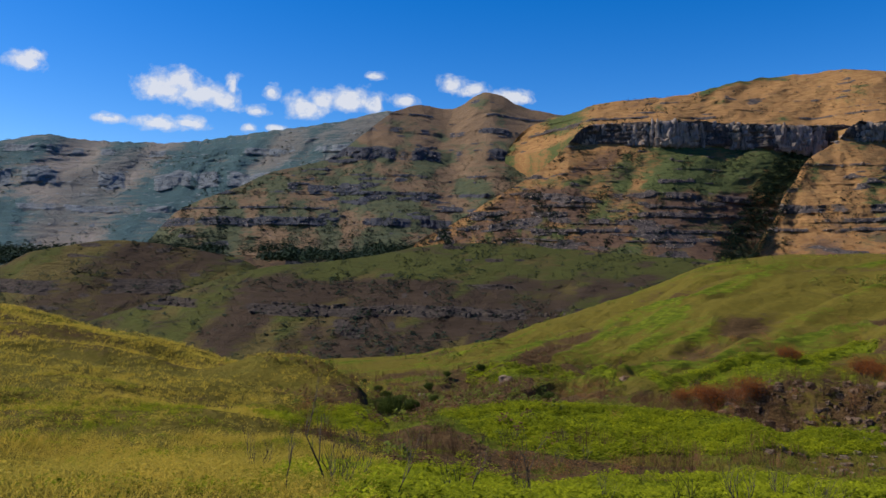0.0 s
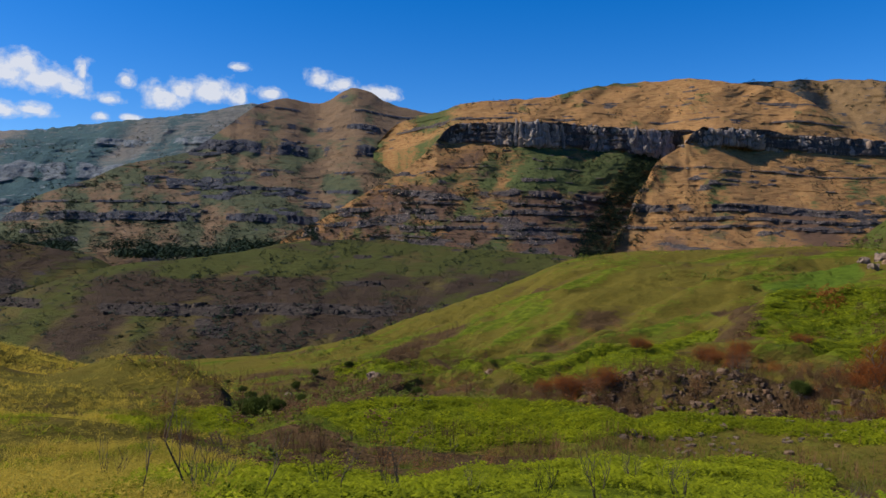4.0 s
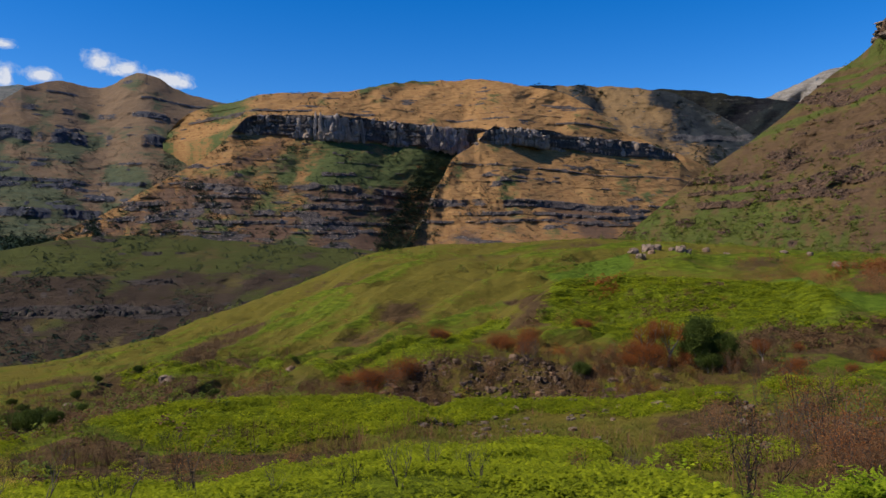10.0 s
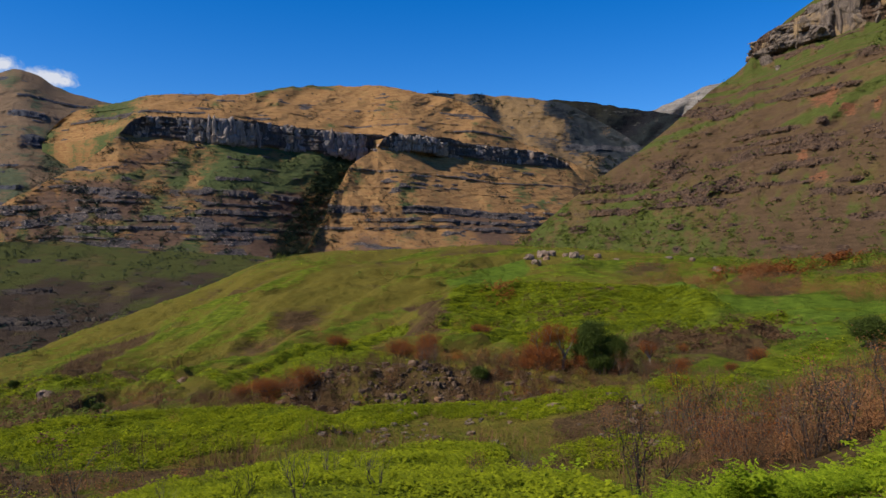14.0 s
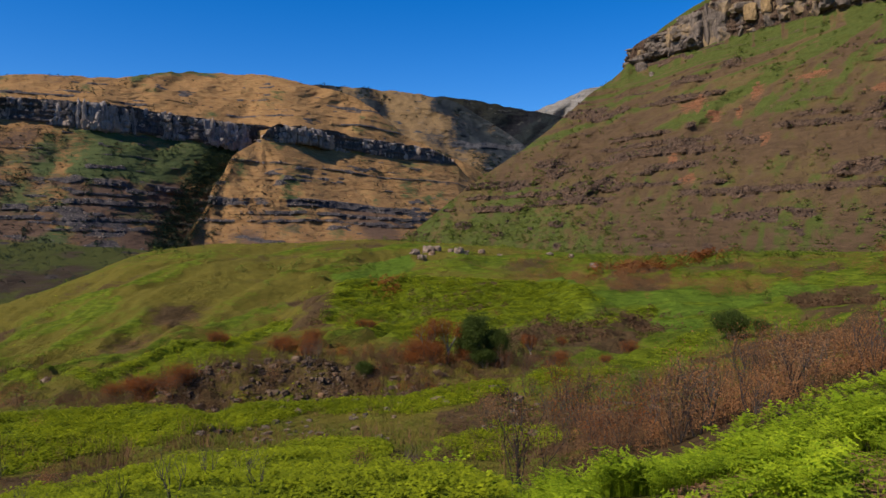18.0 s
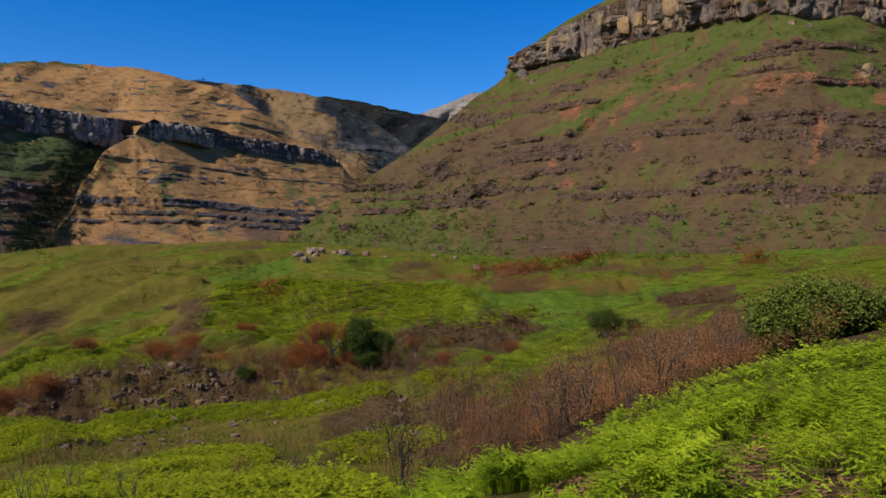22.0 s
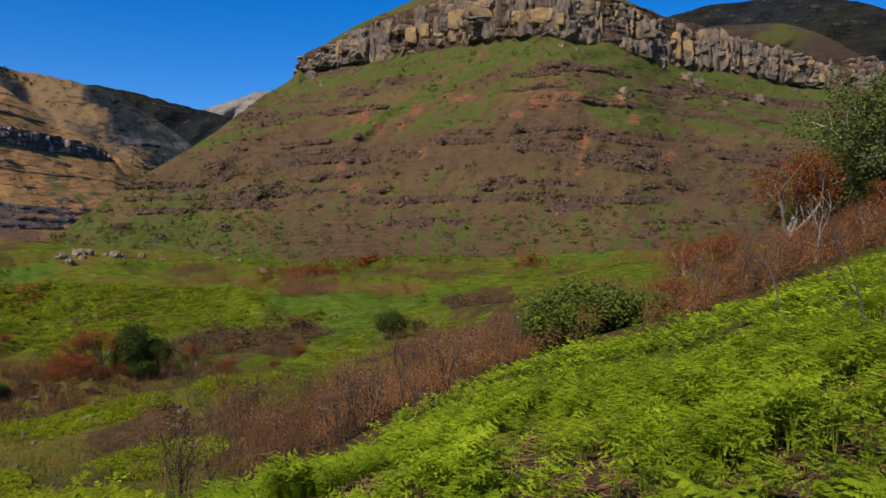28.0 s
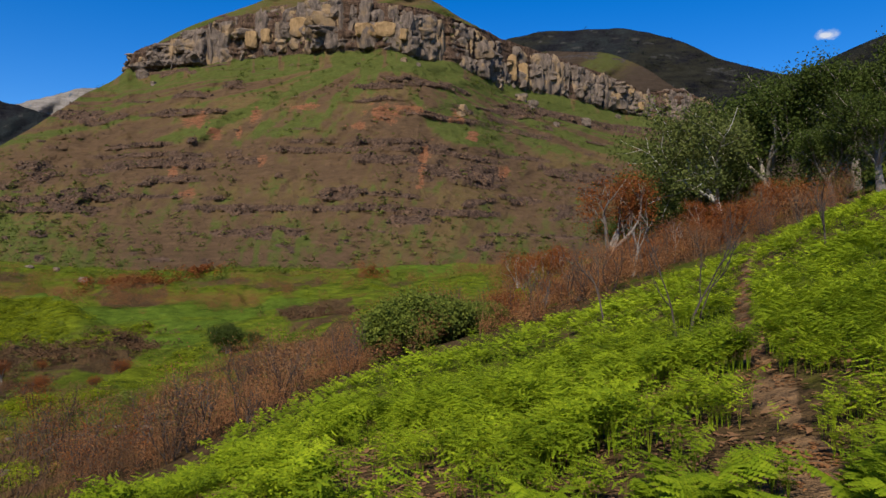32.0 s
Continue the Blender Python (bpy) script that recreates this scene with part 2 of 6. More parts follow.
def stone_material(name, c1, c2, c3, scale):
    """Weathered sandstone: two greys in streaks, and pale or orange patches."""
    m, nt, bs = nodes_of(name)
    pos = nt.nodes.new("ShaderNodeNewGeometry").outputs["Position"]
    st = nt.nodes.new("ShaderNodeMapping")
    st.inputs["Scale"].default_value = (1, 1, 0.3)
    nt.links.new(pos, st.inputs["Vector"])
    n1, n2 = noise_node(nt, scale, 6, 0.7, st.outputs[0]), noise_node(nt, scale * 0.13, 4, 0.6, pos)
    n3 = noise_node(nt, scale * 3, 5, 0.7, pos)
    c = mixc(nt, span(nt, n1, 0.36, 0.62), c1, c2)
    rnd = nt.nodes.new("ShaderNodeObjectInfo").outputs["Random"]
    c = mixc(nt, mathn(nt, "MULTIPLY", span(nt, mathn(nt, "MULTIPLY_ADD", rnd, 0.22, n2), 0.66, 0.76), 0.8), c, c3)
    hsv = nt.nodes.new("ShaderNodeHueSaturation")
    nt.links.new(c, hsv.inputs["Color"])
    nt.links.new(mathn(nt, "MULTIPLY_ADD", n3, 0.9, 0.5), hsv.inputs["Value"])
    nt.links.new(hsv.outputs[0], bs.inputs["Base Color"])
    bs.inputs["Roughness"].default_value = 0.92
    bs.inputs["Specular IOR Level"].default_value = 0.15
    b = nt.nodes.new("ShaderNodeBump")
    b.inputs["Strength"].default_value, b.inputs["Distance"].default_value = 0.8, 0.4 / scale
    nt.links.new(mathn(nt, "ADD", n1, n3), b.inputs["Height"])
    nt.links.new(b.outputs[0], bs.inputs["Normal"])
    return m


MAT_FERN = leaf_material("fern green", (0.20, 0.29, 0.012), (0.46, 0.53, 0.024), (0.085, 0.135, 0.008), 0.42)
MAT_MEADOW = leaf_material("meadow leaf green", (0.192, 0.228, 0.009), (0.335, 0.355, 0.014), (0.088, 0.112, 0.008), 0.4)
MAT_GOLD = leaf_material("golden grass", (0.60, 0.415, 0.062), (0.43, 0.32, 0.052), (0.26, 0.235, 0.035), 0.45)
MAT_OLIVE = leaf_material("olive grass", (0.12, 0.13, 0.018), (0.16, 0.15, 0.025), (0.08, 0.10, 0.014), 0.4)
MAT_BURNT = leaf_material("scorched brown leaves", (0.21, 0.092, 0.038), (0.135, 0.066, 0.034), (0.28, 0.13, 0.05), 0.3)
MAT_DRYTWIG = leaf_material("dry grey brown twigs", (0.19, 0.10, 0.05), (0.13, 0.075, 0.042), (0.24, 0.13, 0.06), 0.25)
MAT_CHAR = leaf_material("dark charred stems", (0.10, 0.058, 0.032), (0.055, 0.036, 0.024), (0.14, 0.075, 0.036), 0.2)
MAT_RUST = leaf_material("rust red leaves", (0.20, 0.062, 0.02), (0.10, 0.038, 0.017), (0.27, 0.09, 0.022), 0.35)
MAT_TREE = leaf_material("dark tree leaves", (0.045, 0.066, 0.015), (0.082, 0.105, 0.021), (0.055, 0.075, 0.016), 0.3)
MAT_BUSH = leaf_material("green bush leaves", (0.085, 0.115, 0.02), (0.17, 0.195, 0.03), (0.09, 0.11, 0.022), 0.3)
MAT_PALELEAF = leaf_material("pale green leaves", (0.10, 0.12, 0.03), (0.15, 0.16, 0.045), (0.075, 0.09, 0.025), 0.3)
MAT_WOODS = leaf_material("far woodland", (0.018, 0.032, 0.022), (0.032, 0.048, 0.028), (0.022, 0.036, 0.024), 0.1)
MAT_TWIG = bark_material("charred twigs", (0.025, 0.019, 0.016), (0.075, 0.052, 0.038))
MAT_PALEBARK = bark_material("pale lichen bark", (0.30, 0.27, 0.23), (0.46, 0.43, 0.38))
MAT_BARK = bark_material("grey bark", (0.16, 0.13, 0.10), (0.28, 0.24, 0.20))
MAT_STONE = stone_material("cliff sandstone", (0.065, 0.05, 0.042), (0.185, 0.14, 0.108), (0.28, 0.185, 0.095), 0.4)
MAT_BENCHROCK = stone_material("dark bench rock", (0.016, 0.014, 0.014), (0.055, 0.046, 0.04), (0.10, 0.075, 0.055), 0.4)
MAT_STONE_FAR = stone_material("grey cliff rock", (0.09, 0.08, 0.08), (0.28, 0.23, 0.205), (0.30, 0.21, 0.15), 0.2)
MAT_TANROCK = stone_material("tan weathered sandstone", (0.21, 0.13, 0.062), (0.33, 0.215, 0.105), (0.12, 0.09, 0.068), 0.3)
MAT_LEDGE = stone_material("brown ledge rock", (0.045, 0.03, 0.022), (0.125, 0.08, 0.054), (0.17, 0.10, 0.06), 0.6)
MAT_BOULDER = stone_material("pale boulder", (0.115, 0.08, 0.06), (0.25, 0.18, 0.135), (0.26, 0.16, 0.10), 1.2)
MAT_BANKSTONE = stone_material("brown bank stone", (0.085, 0.056, 0.038), (0.17, 0.112, 0.074), (0.24, 0.13, 0.065), 1.6)
MAT_FLOORSTONE = stone_material("grey valley stone", (0.095, 0.07, 0.048), (0.19, 0.142, 0.10), (0.22, 0.145, 0.085), 1.6)


# ---- large structure ----
def sheet(name, x, y, z, mat, fields, wrap=False):
    """A grid of places (rows x columns) as one smooth mesh with the land's fields on its points."""
    nr, nc = x.shape
    me = bpy.data.meshes.new(name)
    idx = np.arange(nr * nc).reshape(nr, nc)
    if wrap:
        idx = np.concatenate([idx, idx[:, :1]], 1)
    quads = np.stack([idx[:-1, :-1], idx[:-1, 1:], idx[1:, 1:], idx[1:, :-1]], -1).reshape(-1, 4)
    me.vertices.add(nr * nc)
    me.vertices.foreach_set("co", np.stack([x, y, z], -1).astype(np.float32).ravel())
    me.loops.add(quads.size)
    me.loops.foreach_set("vertex_index", quads.astype(np.int32).ravel())
    me.polygons.add(len(quads))
    me.polygons.foreach_set("loop_start", np.arange(0, quads.size, 4, dtype=np.int32))
    me.polygons.foreach_set("use_smooth", np.ones(len(quads), bool))
    for key, values in fields.items():
        me.attributes.new(key, "FLOAT", "POINT").data.foreach_set("value", np.broadcast_to(values, x.shape).astype(np.float32).ravel())
    me.materials.append(mat)
    me.update(calc_edges=True)
    me.validate()
    return new(name, me)


# Ground profile: rings of (azimuth, distance, elevation seen from the eye) from the path outwards
RING_BROW = [(-60, 6, -14), (-30, 8, -16), (-15, 11, -17), (0, 13.5, -17.7), (15, 14, -17.5), (30, 14.5, -17.5), (45, 12, -17.8), (55, 9, -17.5), (65, 7.5, -17), (80, 6.7, -17.5), (95, 6, -16), (108, 6, -14), (130, 6, -10)]
RING_DIP = [(-60, 40, -5), (-30, 45, -10), (-15, 45, -11.5), (-5, 40, -13.4), (5, 38, -14.8), (15, 38, -14.8), (25, 38, -13.8), (35, 36, -13.8), (45, 22, -18.2), (55, 19, -16.8), (65, 23, -11.5), (75, 27, -7.4), (85, 32, -4.3), (95, 42, -0.4), (108, 60, 5.0), (130, 60, 8)]
RING_FLOOR = [(-60, 80, -3.5), (-30, 80, -6), (-15, 75, -8.8), (-5, 64, -11.7), (5, 62, -10.6), (15, 63, -10.8), (20, 70, -10.9), (25, 72, -10.8), (35, 72, -10.75), (41, 72, -10.0), (46, 66, -10.6), (55, 50, -11.0), (65, 50, -8.2), (75, 52, -5.3), (85, 56, -2.6), (95, 66, 1.2), (108, 80, 5.6), (130, 90, 9)]
RING_BANK = [(-60, 140, -3), (-30, 150, -3.3), (-15, 112, -7.3), (-5, 95, -10.4), (5, 95, -9.9), (15, 82, -9.5), (20, 78, -8.9), (25, 77.5, -7.8), (35, 77.5, -7.9), (41, 78, -7.8), (46, 80, -8.2), (55, 80, -8.4), (65, 85, -6.8), (75, 85, -4.7), (85, 88, -2.0), (95, 98, 1.9), (108, 110, 6.2), (130, 130, 10)]
RING_SLOPE = [(-60, 250, -6), (-30, 250, -6), (-15, 200, -8.5), (-5, 170, -8.2), (5, 160, -7.6), (15, 160, -6.4), (25, 160, -4.9), (35, 160, -4.7), (45, 150, -4.6), (55, 150, -4.6), (65, 150, -3.8), (75, 150, -2.8), (85, 150, -2.0), (95, 160, 1), (108, 180, 6.5), (130, 200, 12)]
RING_RISE = [(-60, 400, -7), (-30, 400, -7), (-15, 330, -7), (-5, 300, -6.9), (0, 285, -6.3), (4, 280, -5.5), (8, 300, -4.2), (12, 320, -2.7), (16, 345, -1.0), (20, 370, 0.55), (25, 380, 1.0), (35, 380, 1.25), (45, 330, 0.6), (55, 290, -0.1), (65, 280, 0.1), (75, 270, 0.4), (85, 280, 0.5), (95, 300, 2), (108, 320, 7), (130, 330, 13)]
RING_BACK = [(-60, 600, -6), (-30, 600, -6), (-5, 480, -6.8), (5, 480, -6.3), (15, 520, -4), (25, 560, -3.5), (35, 560, -3), (45, 480, -1.5), (65, 420, -1), (85, 420, -1), (108, 480, 3), (130, 480, 8)]
RINGS = [RING_BROW, RING_DIP, RING_FLOOR, RING_BANK, RING_SLOPE, RING_RISE, RING_BACK]


def rolls_at(x, y):
    """Low rounded swells of the meadow, 1 on their backs, below 0 in the gullies."""
    return 1 - 2 * np.abs(fbm(x / 42 + 0.3 * fbm(x / 30, y / 30, 14, 2), y / 30, 13, 3))


def streaks_at(a, r):
    """Long low swells that climb the meadow to the right: 1 on their backs, below 0 in the hollows."""
    run, across = a * 2.7, r - 4.0 * np.clip(a, 0, 40)
    return 1 - 2.2 * np.abs(fbm(run / 34 + 0.4 * vnoise(run / 20, across / 20, 63), across / 30, 61, 4, 0.55))


def ring_z(a, rr):
    """Height of the land through the rings alone, above the eye."""
    lr, zs = [np.full(a.shape, math.log(1.0)), np.full(a.shape, math.log(2.5))], [np.full(a.shape, -EYE), np.full(a.shape, -EYE) - 0.1]
    for ring in RINGS:
        d, el = along(ring, a)
        lr.append(np.log(d))
        zs.append(d * tand(el))
    lr.append(np.full(a.shape, math.log(1000.0)))
    zs.append(np.full(a.shape, -45.0))
    lr.append(np.full(a.shape, math.log(4950.0)))
    zs.append(np.full(a.shape, -45.0))
    return pchip(np.array(lr), np.array(zs), np.log(np.maximum(rr, 1.0)))


# Swells: the line of the back (azimuth, distance, elevation), width in front and behind, fade at the ends
RIMS = [
    ([(-0.4, 55.0, -11.18), (3.8, 58.0, -10.45), (8.0, 60.0, -10.1), (12.3, 61.0, -10.15), (16.5, 61.0, -10.38), (19.7, 60.0, -10.32), (22.9, 58.0, -10.67)], 12, 3.5, 4),  # mound
    ([(26.2, 65.0, -10.56), (33.0, 66.0, -10.65), (37.2, 66.0, -10.53), (41.4, 65.0, -9.68), (45.5, 63.0, -9.18)], 9, 2.0, 3),  # edge of the floor
    ([(10.7, 30.0, -15.33), (13.7, 30.0, -15.02), (20.4, 29.0, -14.67), (28.7, 28.0, -14.24), (37.2, 26.0, -14.7), (43.4, 24.0, -15.05)], 7, 2.5, 4),  # foreground brow
    ([(45.9, 68.0, -9.33), (49.1, 70.0, -8.2), (53.3, 70.0, -8.12), (55.1, 68.0, -8.73)], 8, 2.5, 2),  # small swell
    ([(40.1, 41.8, -13.79), (44.7, 50.0, -12.75), (49.4, 45.3, -12.45), (52.1, 36.8, -12.94)], 6, 2.0, 2),  # lower band
    ([(0.3, 151.7, -8.01), (2.2, 152.3, -7.83), (7.2, 150.5, -7.46), (12.6, 130.3, -7.66), (16.4, 107.6, -7.9), (21.3, 115.1, -6.52), (25.4, 131.9, -5.51), (28.8, 157.3, -4.61), (32.2, 170.4, -3.94)], 12, 3.5, 3),  # long lip
    ([(31.8, 172.6, -2.66), (37.3, 187.7, -1.61), (41.5, 185.5, -1.43), (48.8, 184.0, -1.42), (52.2, 155.5, -3.03)], 26, 5, 4),  # leafy hill
    ([(46.0, 96.2, -6.42), (48.8, 122.7, -5.16), (52.2, 151.7, -3.98), (56.6, 158.5, -3.56), (58.7, 150.5, -3.87)], 10, 3, 3),  # second swell
    ([(52.5, 78.9, -8.04), (54.6, 87.8, -7.28), (58.4, 103.5, -6.07), (61.7, 109.9, -5.36)], 8, 2.5, 2),  # third swell
    ([(11.1, 235.6, -4.05), (14.5, 234.7, -2.96), (20.5, 219.2, -1.87), (26.3, 221.9, -1.32), (32.2, 219.2, -1.26)], 16, 4.5, 4),  # fold
    ([(-17.0, 90.0, -7.03), (-14.2, 88.0, -6.93), (-11.0, 86.0, -7.06), (-8.1, 82.0, -7.79), (-6.0, 78.0, -8.91)], 14, 4, 2),  # knoll
    ([(10.5, 255.9, -3.9), (14.7, 289.6, -1.81), (18.5, 263.1, -0.84), (22.5, 254.8, -0.38), (26.8, 251.8, -0.25)], 16, 4.5, 4),  # upper fold
]


def rim_table(line, front, back, fade):
    """A rounded swell whose back runs along (azimuth, distance, elevation): read once over the azimuths."""
    q = np.arange(line[0][0] - fade, line[-1][0] + fade, 0.1)
    r, el = along(line, q)
    h = np.clip(r * tand(el) - ring_z(q, r), 0.0, 5.6)
    return q, r, h * step(q[0], line[0][0] + 0.3 * fade, q) * step(q[-1], line[-1][0] - 0.3 * fade, q), front, back


RIM_TABLES = [rim_table(*rim) for rim in RIMS]


def rims_at(a, r):
    """Height that the swells add to the land; the steeper fall lies behind each back."""
    total = np.zeros(a.shape)
    for q, line, h, front, back in RIM_TABLES:
        near = np.nonzero((a > q[0]) & (a < q[-1]))
        d = r[near] - np.interp(a[near], q, line)
        hh = np.interp(a[near], q, h)
        total[near] = np.maximum(total[near], hh * np.exp(-(d / np.where(d < 0, front, back)) ** 2))
    return total


def ground_z(az, r):
    """Height of the ground at azimuths (degrees, to the right of the first view) and distances."""
    az, r = np.broadcast_arrays(np.asarray(az, float), np.asarray(r, float))
    shape, a, rr = az.shape, az.ravel(), r.ravel()
    z = ring_z(a, rr) + rims_at(a, rr)
    x, y = rr * np.sin(np.radians(a)), rr * np.cos(np.radians(a))
    rough = 0.003 * np.minimum(rr, 260) * fbm(x / (4 + 0.06 * rr) , y / (4 + 0.06 * rr), 3, 4) * step(3, 20, rr)
    rough = rough + 0.16 * fbm(x / 6, y / 6, 11, 3) * step(8, 30, rr)
    rough = rough + 0.7 * (1 - 2 * np.abs(fbm(x / 16, y / 22, 23, 3))) * step(20, 45, rr) * step(-4, -12, a) * step(220, 140, rr)
    rough = rough + 0.6 * fbm(x / 2.2, y / 2.2, 25, 4, 0.6) * step(67, 71, rr) * step(82, 78, rr) * step(16, 22, a) * step(50, 42, a)
    rolls = rolls_at(x, y)
    rough = rough + (0.4 + 0.4 * step(26, 40, a)) * rolls * step(82, 120, rr) * step(350, 250, rr)
    rough = rough + 1.25 * streaks_at(a, rr) * step(80, 105, rr) * step(360, 280, rr) * step(-4, 4, a)
    terrace = np.abs(vnoise(x / 16 + 0.5 * vnoise(x / 9, y / 9, 17), y / 11, 16))
    rough = rough - 0.7 * terrace * step(84, 110, rr) * step(330, 250, rr)
    rough = rough + (0.16 * fbm(x / 3.2, y / 4.5, 31, 3) + 0.3 * fbm(x / 9, y / 13, 32, 3)) * step(80, 100, rr) * step(420, 330, rr) * step(-8, 4, a)
    return (z + rough + EYE).reshape(shape)


def on_path(a, r):
    """How far a place lies on the trodden path, 0 to 1."""
    line = np.interp(r, [2, 4, 6.5, 9, 14, 24, 45], [110, 105.5, 103.3, 101.3, 98.9, 99.2, 99.9])
    half = np.degrees((0.17 + 0.06 * np.sin(r * 2.1)) / np.maximum(r, 1))
    return step(half * 1.5, half * 0.7, np.abs(a - line)) * step(60, 45, r)


# Patches of growth and bare earth: outlines (azimuth, distance)
LUSH_1 = [(33.1, 205.1), (37.3, 183.4), (41.5, 183.4), (48.8, 179.7), (51.9, 157.5), (53.0, 154.4), (49.1, 121.9), (44.8, 120.5), (37.3, 107.7), (34.3, 116.2), (31.4, 142.5), (32.6, 150.1)]
LUSH_2 = [(16.4, 103.1), (20.5, 128.4), (24.6, 139.1), (28.4, 170.6), (29.6, 143.1), (26.3, 116.7), (28.8, 83.7), (22.9, 78.5), (18.8, 87.5)]
LUSH_3 = [(2.2, 165.9), (7.2, 148.3), (12.6, 124.9), (16.8, 103.1), (16.8, 95.1), (12.6, 118.1), (7.2, 135.8), (2.2, 137.5)]
LUSH_4 = [(46.7, 68.0), (49.1, 69.9), (53.3, 68.8), (54.4, 65.9), (51.4, 63.3), (47.5, 65.6)]
LUSH_5 = [(48.4, 119.5), (52.2, 132.6), (56.6, 151.3), (57.0, 144.8), (53.0, 122.9), (49.5, 116.7)]
LUSH_6 = [(53.3, 82.1), (54.6, 90.0), (58.4, 101.4), (60.4, 104.7), (58.8, 92.2), (55.4, 82.4)]
LUSH_7 = [(-0.4, 55.2), (3.8, 58.2), (8.0, 81.1), (12.3, 76.1), (16.5, 60.1), (18.9, 60.5), (20.9, 53.9), (19.7, 48.0), (14.4, 45.4), (9.8, 42.1), (4.7, 44.1), (3.0, 47.2)]
LUSH_8 = [(17.6, 57.5), (26.2, 73.1), (37.2, 73.1), (41.4, 64.0), (45.5, 72.5), (45.5, 59.1), (39.7, 59.6), (31.3, 61.8), (26.2, 54.8), (20.4, 45.6), (18.0, 49.6)]
LUSH_9 = [(40.5, 47.2), (44.7, 52.0), (49.4, 44.5), (51.3, 37.2), (47.4, 43.1), (41.4, 39.8)]
LUSH_10 = [(8.9, 34.4), (13.7, 28.8), (20.4, 28.1), (28.7, 33.8), (37.2, 24.0), (41.3, 21.3), (41.3, 14.7), (24.5, 16.0)]
LUSH_11 = [(-14.2, 53.1), (-6.5, 66.1), (-2.0, 68.8), (-5.3, 52.6), (-11.2, 43.8)]
LUSH_12 = [(-13.4, 13.9), (-11.2, 23.8), (-5.3, 27.9), (1.3, 35.0), (3.9, 34.2), (12.3, 26.3), (20.6, 37.5), (26.4, 35.9), (36.6, 44.7), (36.6, 31.8)]
LUSH_13 = [(-9, 11), (-6, 17), (0, 22), (10, 27), (30, 25), (44, 20), (47, 10.5), (20, 10.5)]
LUSH = [LUSH_13, LUSH_1, LUSH_2, LUSH_3, LUSH_4, LUSH_5, LUSH_6, LUSH_7, LUSH_8, LUSH_9, LUSH_10, LUSH_11, LUSH_12]
TURF_1 = [(47.8, 180.4), (54.6, 193.1), (61.3, 194.7), (66.9, 191.6), (68.8, 180.4), (64.9, 168.6), (60.8, 138.6), (57.9, 107.3), (54.6, 150.7), (51.6, 143.7)]
TURF_2 = [(72.2, 232.2), (73.8, 400.0), (75.9, 400.0), (80.8, 400.0), (80.4, 255.6), (76.3, 229.4)]
TURF_3 = [(32.2, 220.4), (38.2, 266.0), (39.0, 237.8), (36.5, 187.8), (33.1, 210.9)]
TURF = [TURF_1, TURF_2, TURF_3]
BARE_1 = [(20.0, 79.5), (21.3, 85.8), (26.2, 78.5), (31.3, 80.4), (37.3, 77.9), (39.8, 75.1), (41.4, 74.0), (39.7, 64.3), (36.4, 64.8), (28.7, 72.5), (26.2, 73.1), (21.2, 56.8)]
BARE_2 = [(45.6, 104.3), (48.0, 121.0), (51.5, 124.4), (57.0, 143.7), (56.2, 119.0), (54.0, 99.8), (49.5, 86.4), (46.3, 74.0), (43.9, 73.1), (41.4, 86.4), (44.8, 119.5)]
BARE_3 = [(5.0, 159.4), (7.6, 215.2), (12.2, 217.8), (10.6, 195.5), (7.6, 159.4)]
BARE_5 = [(-2.1, 98.2), (1.3, 112.6), (2.9, 137.5), (6.3, 134.2), (7.2, 107.3), (2.1, 103.1)]
BARE_6 = [(-11.9, 32.3), (-8.5, 52.6), (-0.4, 50.2), (3.8, 43.3), (10.2, 41.6), (18.5, 44.5), (16.5, 29.8), (3.9, 35.1), (-5.3, 31.4)]
BARE_7 = [(40.2, 57.0), (46.1, 60.8), (53.7, 58.9), (58.8, 84.7), (70.6, 114.4), (79.0, 178.3), (79.0, 52.8), (68.7, 43.3), (60.8, 26.7), (50.3, 35.4), (41.9, 50.4)]
BARE_8 = [(64.9, 167.9), (66.9, 185.6), (71.0, 182.6), (70.6, 114.4), (66.8, 114.4)]
BARE_9 = [(29.5, 187.8), (33.7, 166.6), (38.6, 172.0), (44.4, 179.0), (45.7, 174.1), (40.2, 166.6), (35.3, 155.0), (31.4, 143.7)]
BARE_10 = [(52.4, 215.2), (54.4, 241.6), (57.8, 233.1), (57.8, 197.0), (54.4, 193.1)]
BARE = [BARE_1, BARE_2, BARE_3, BARE_5, BARE_6, BARE_7, BARE_8, BARE_9, BARE_10]


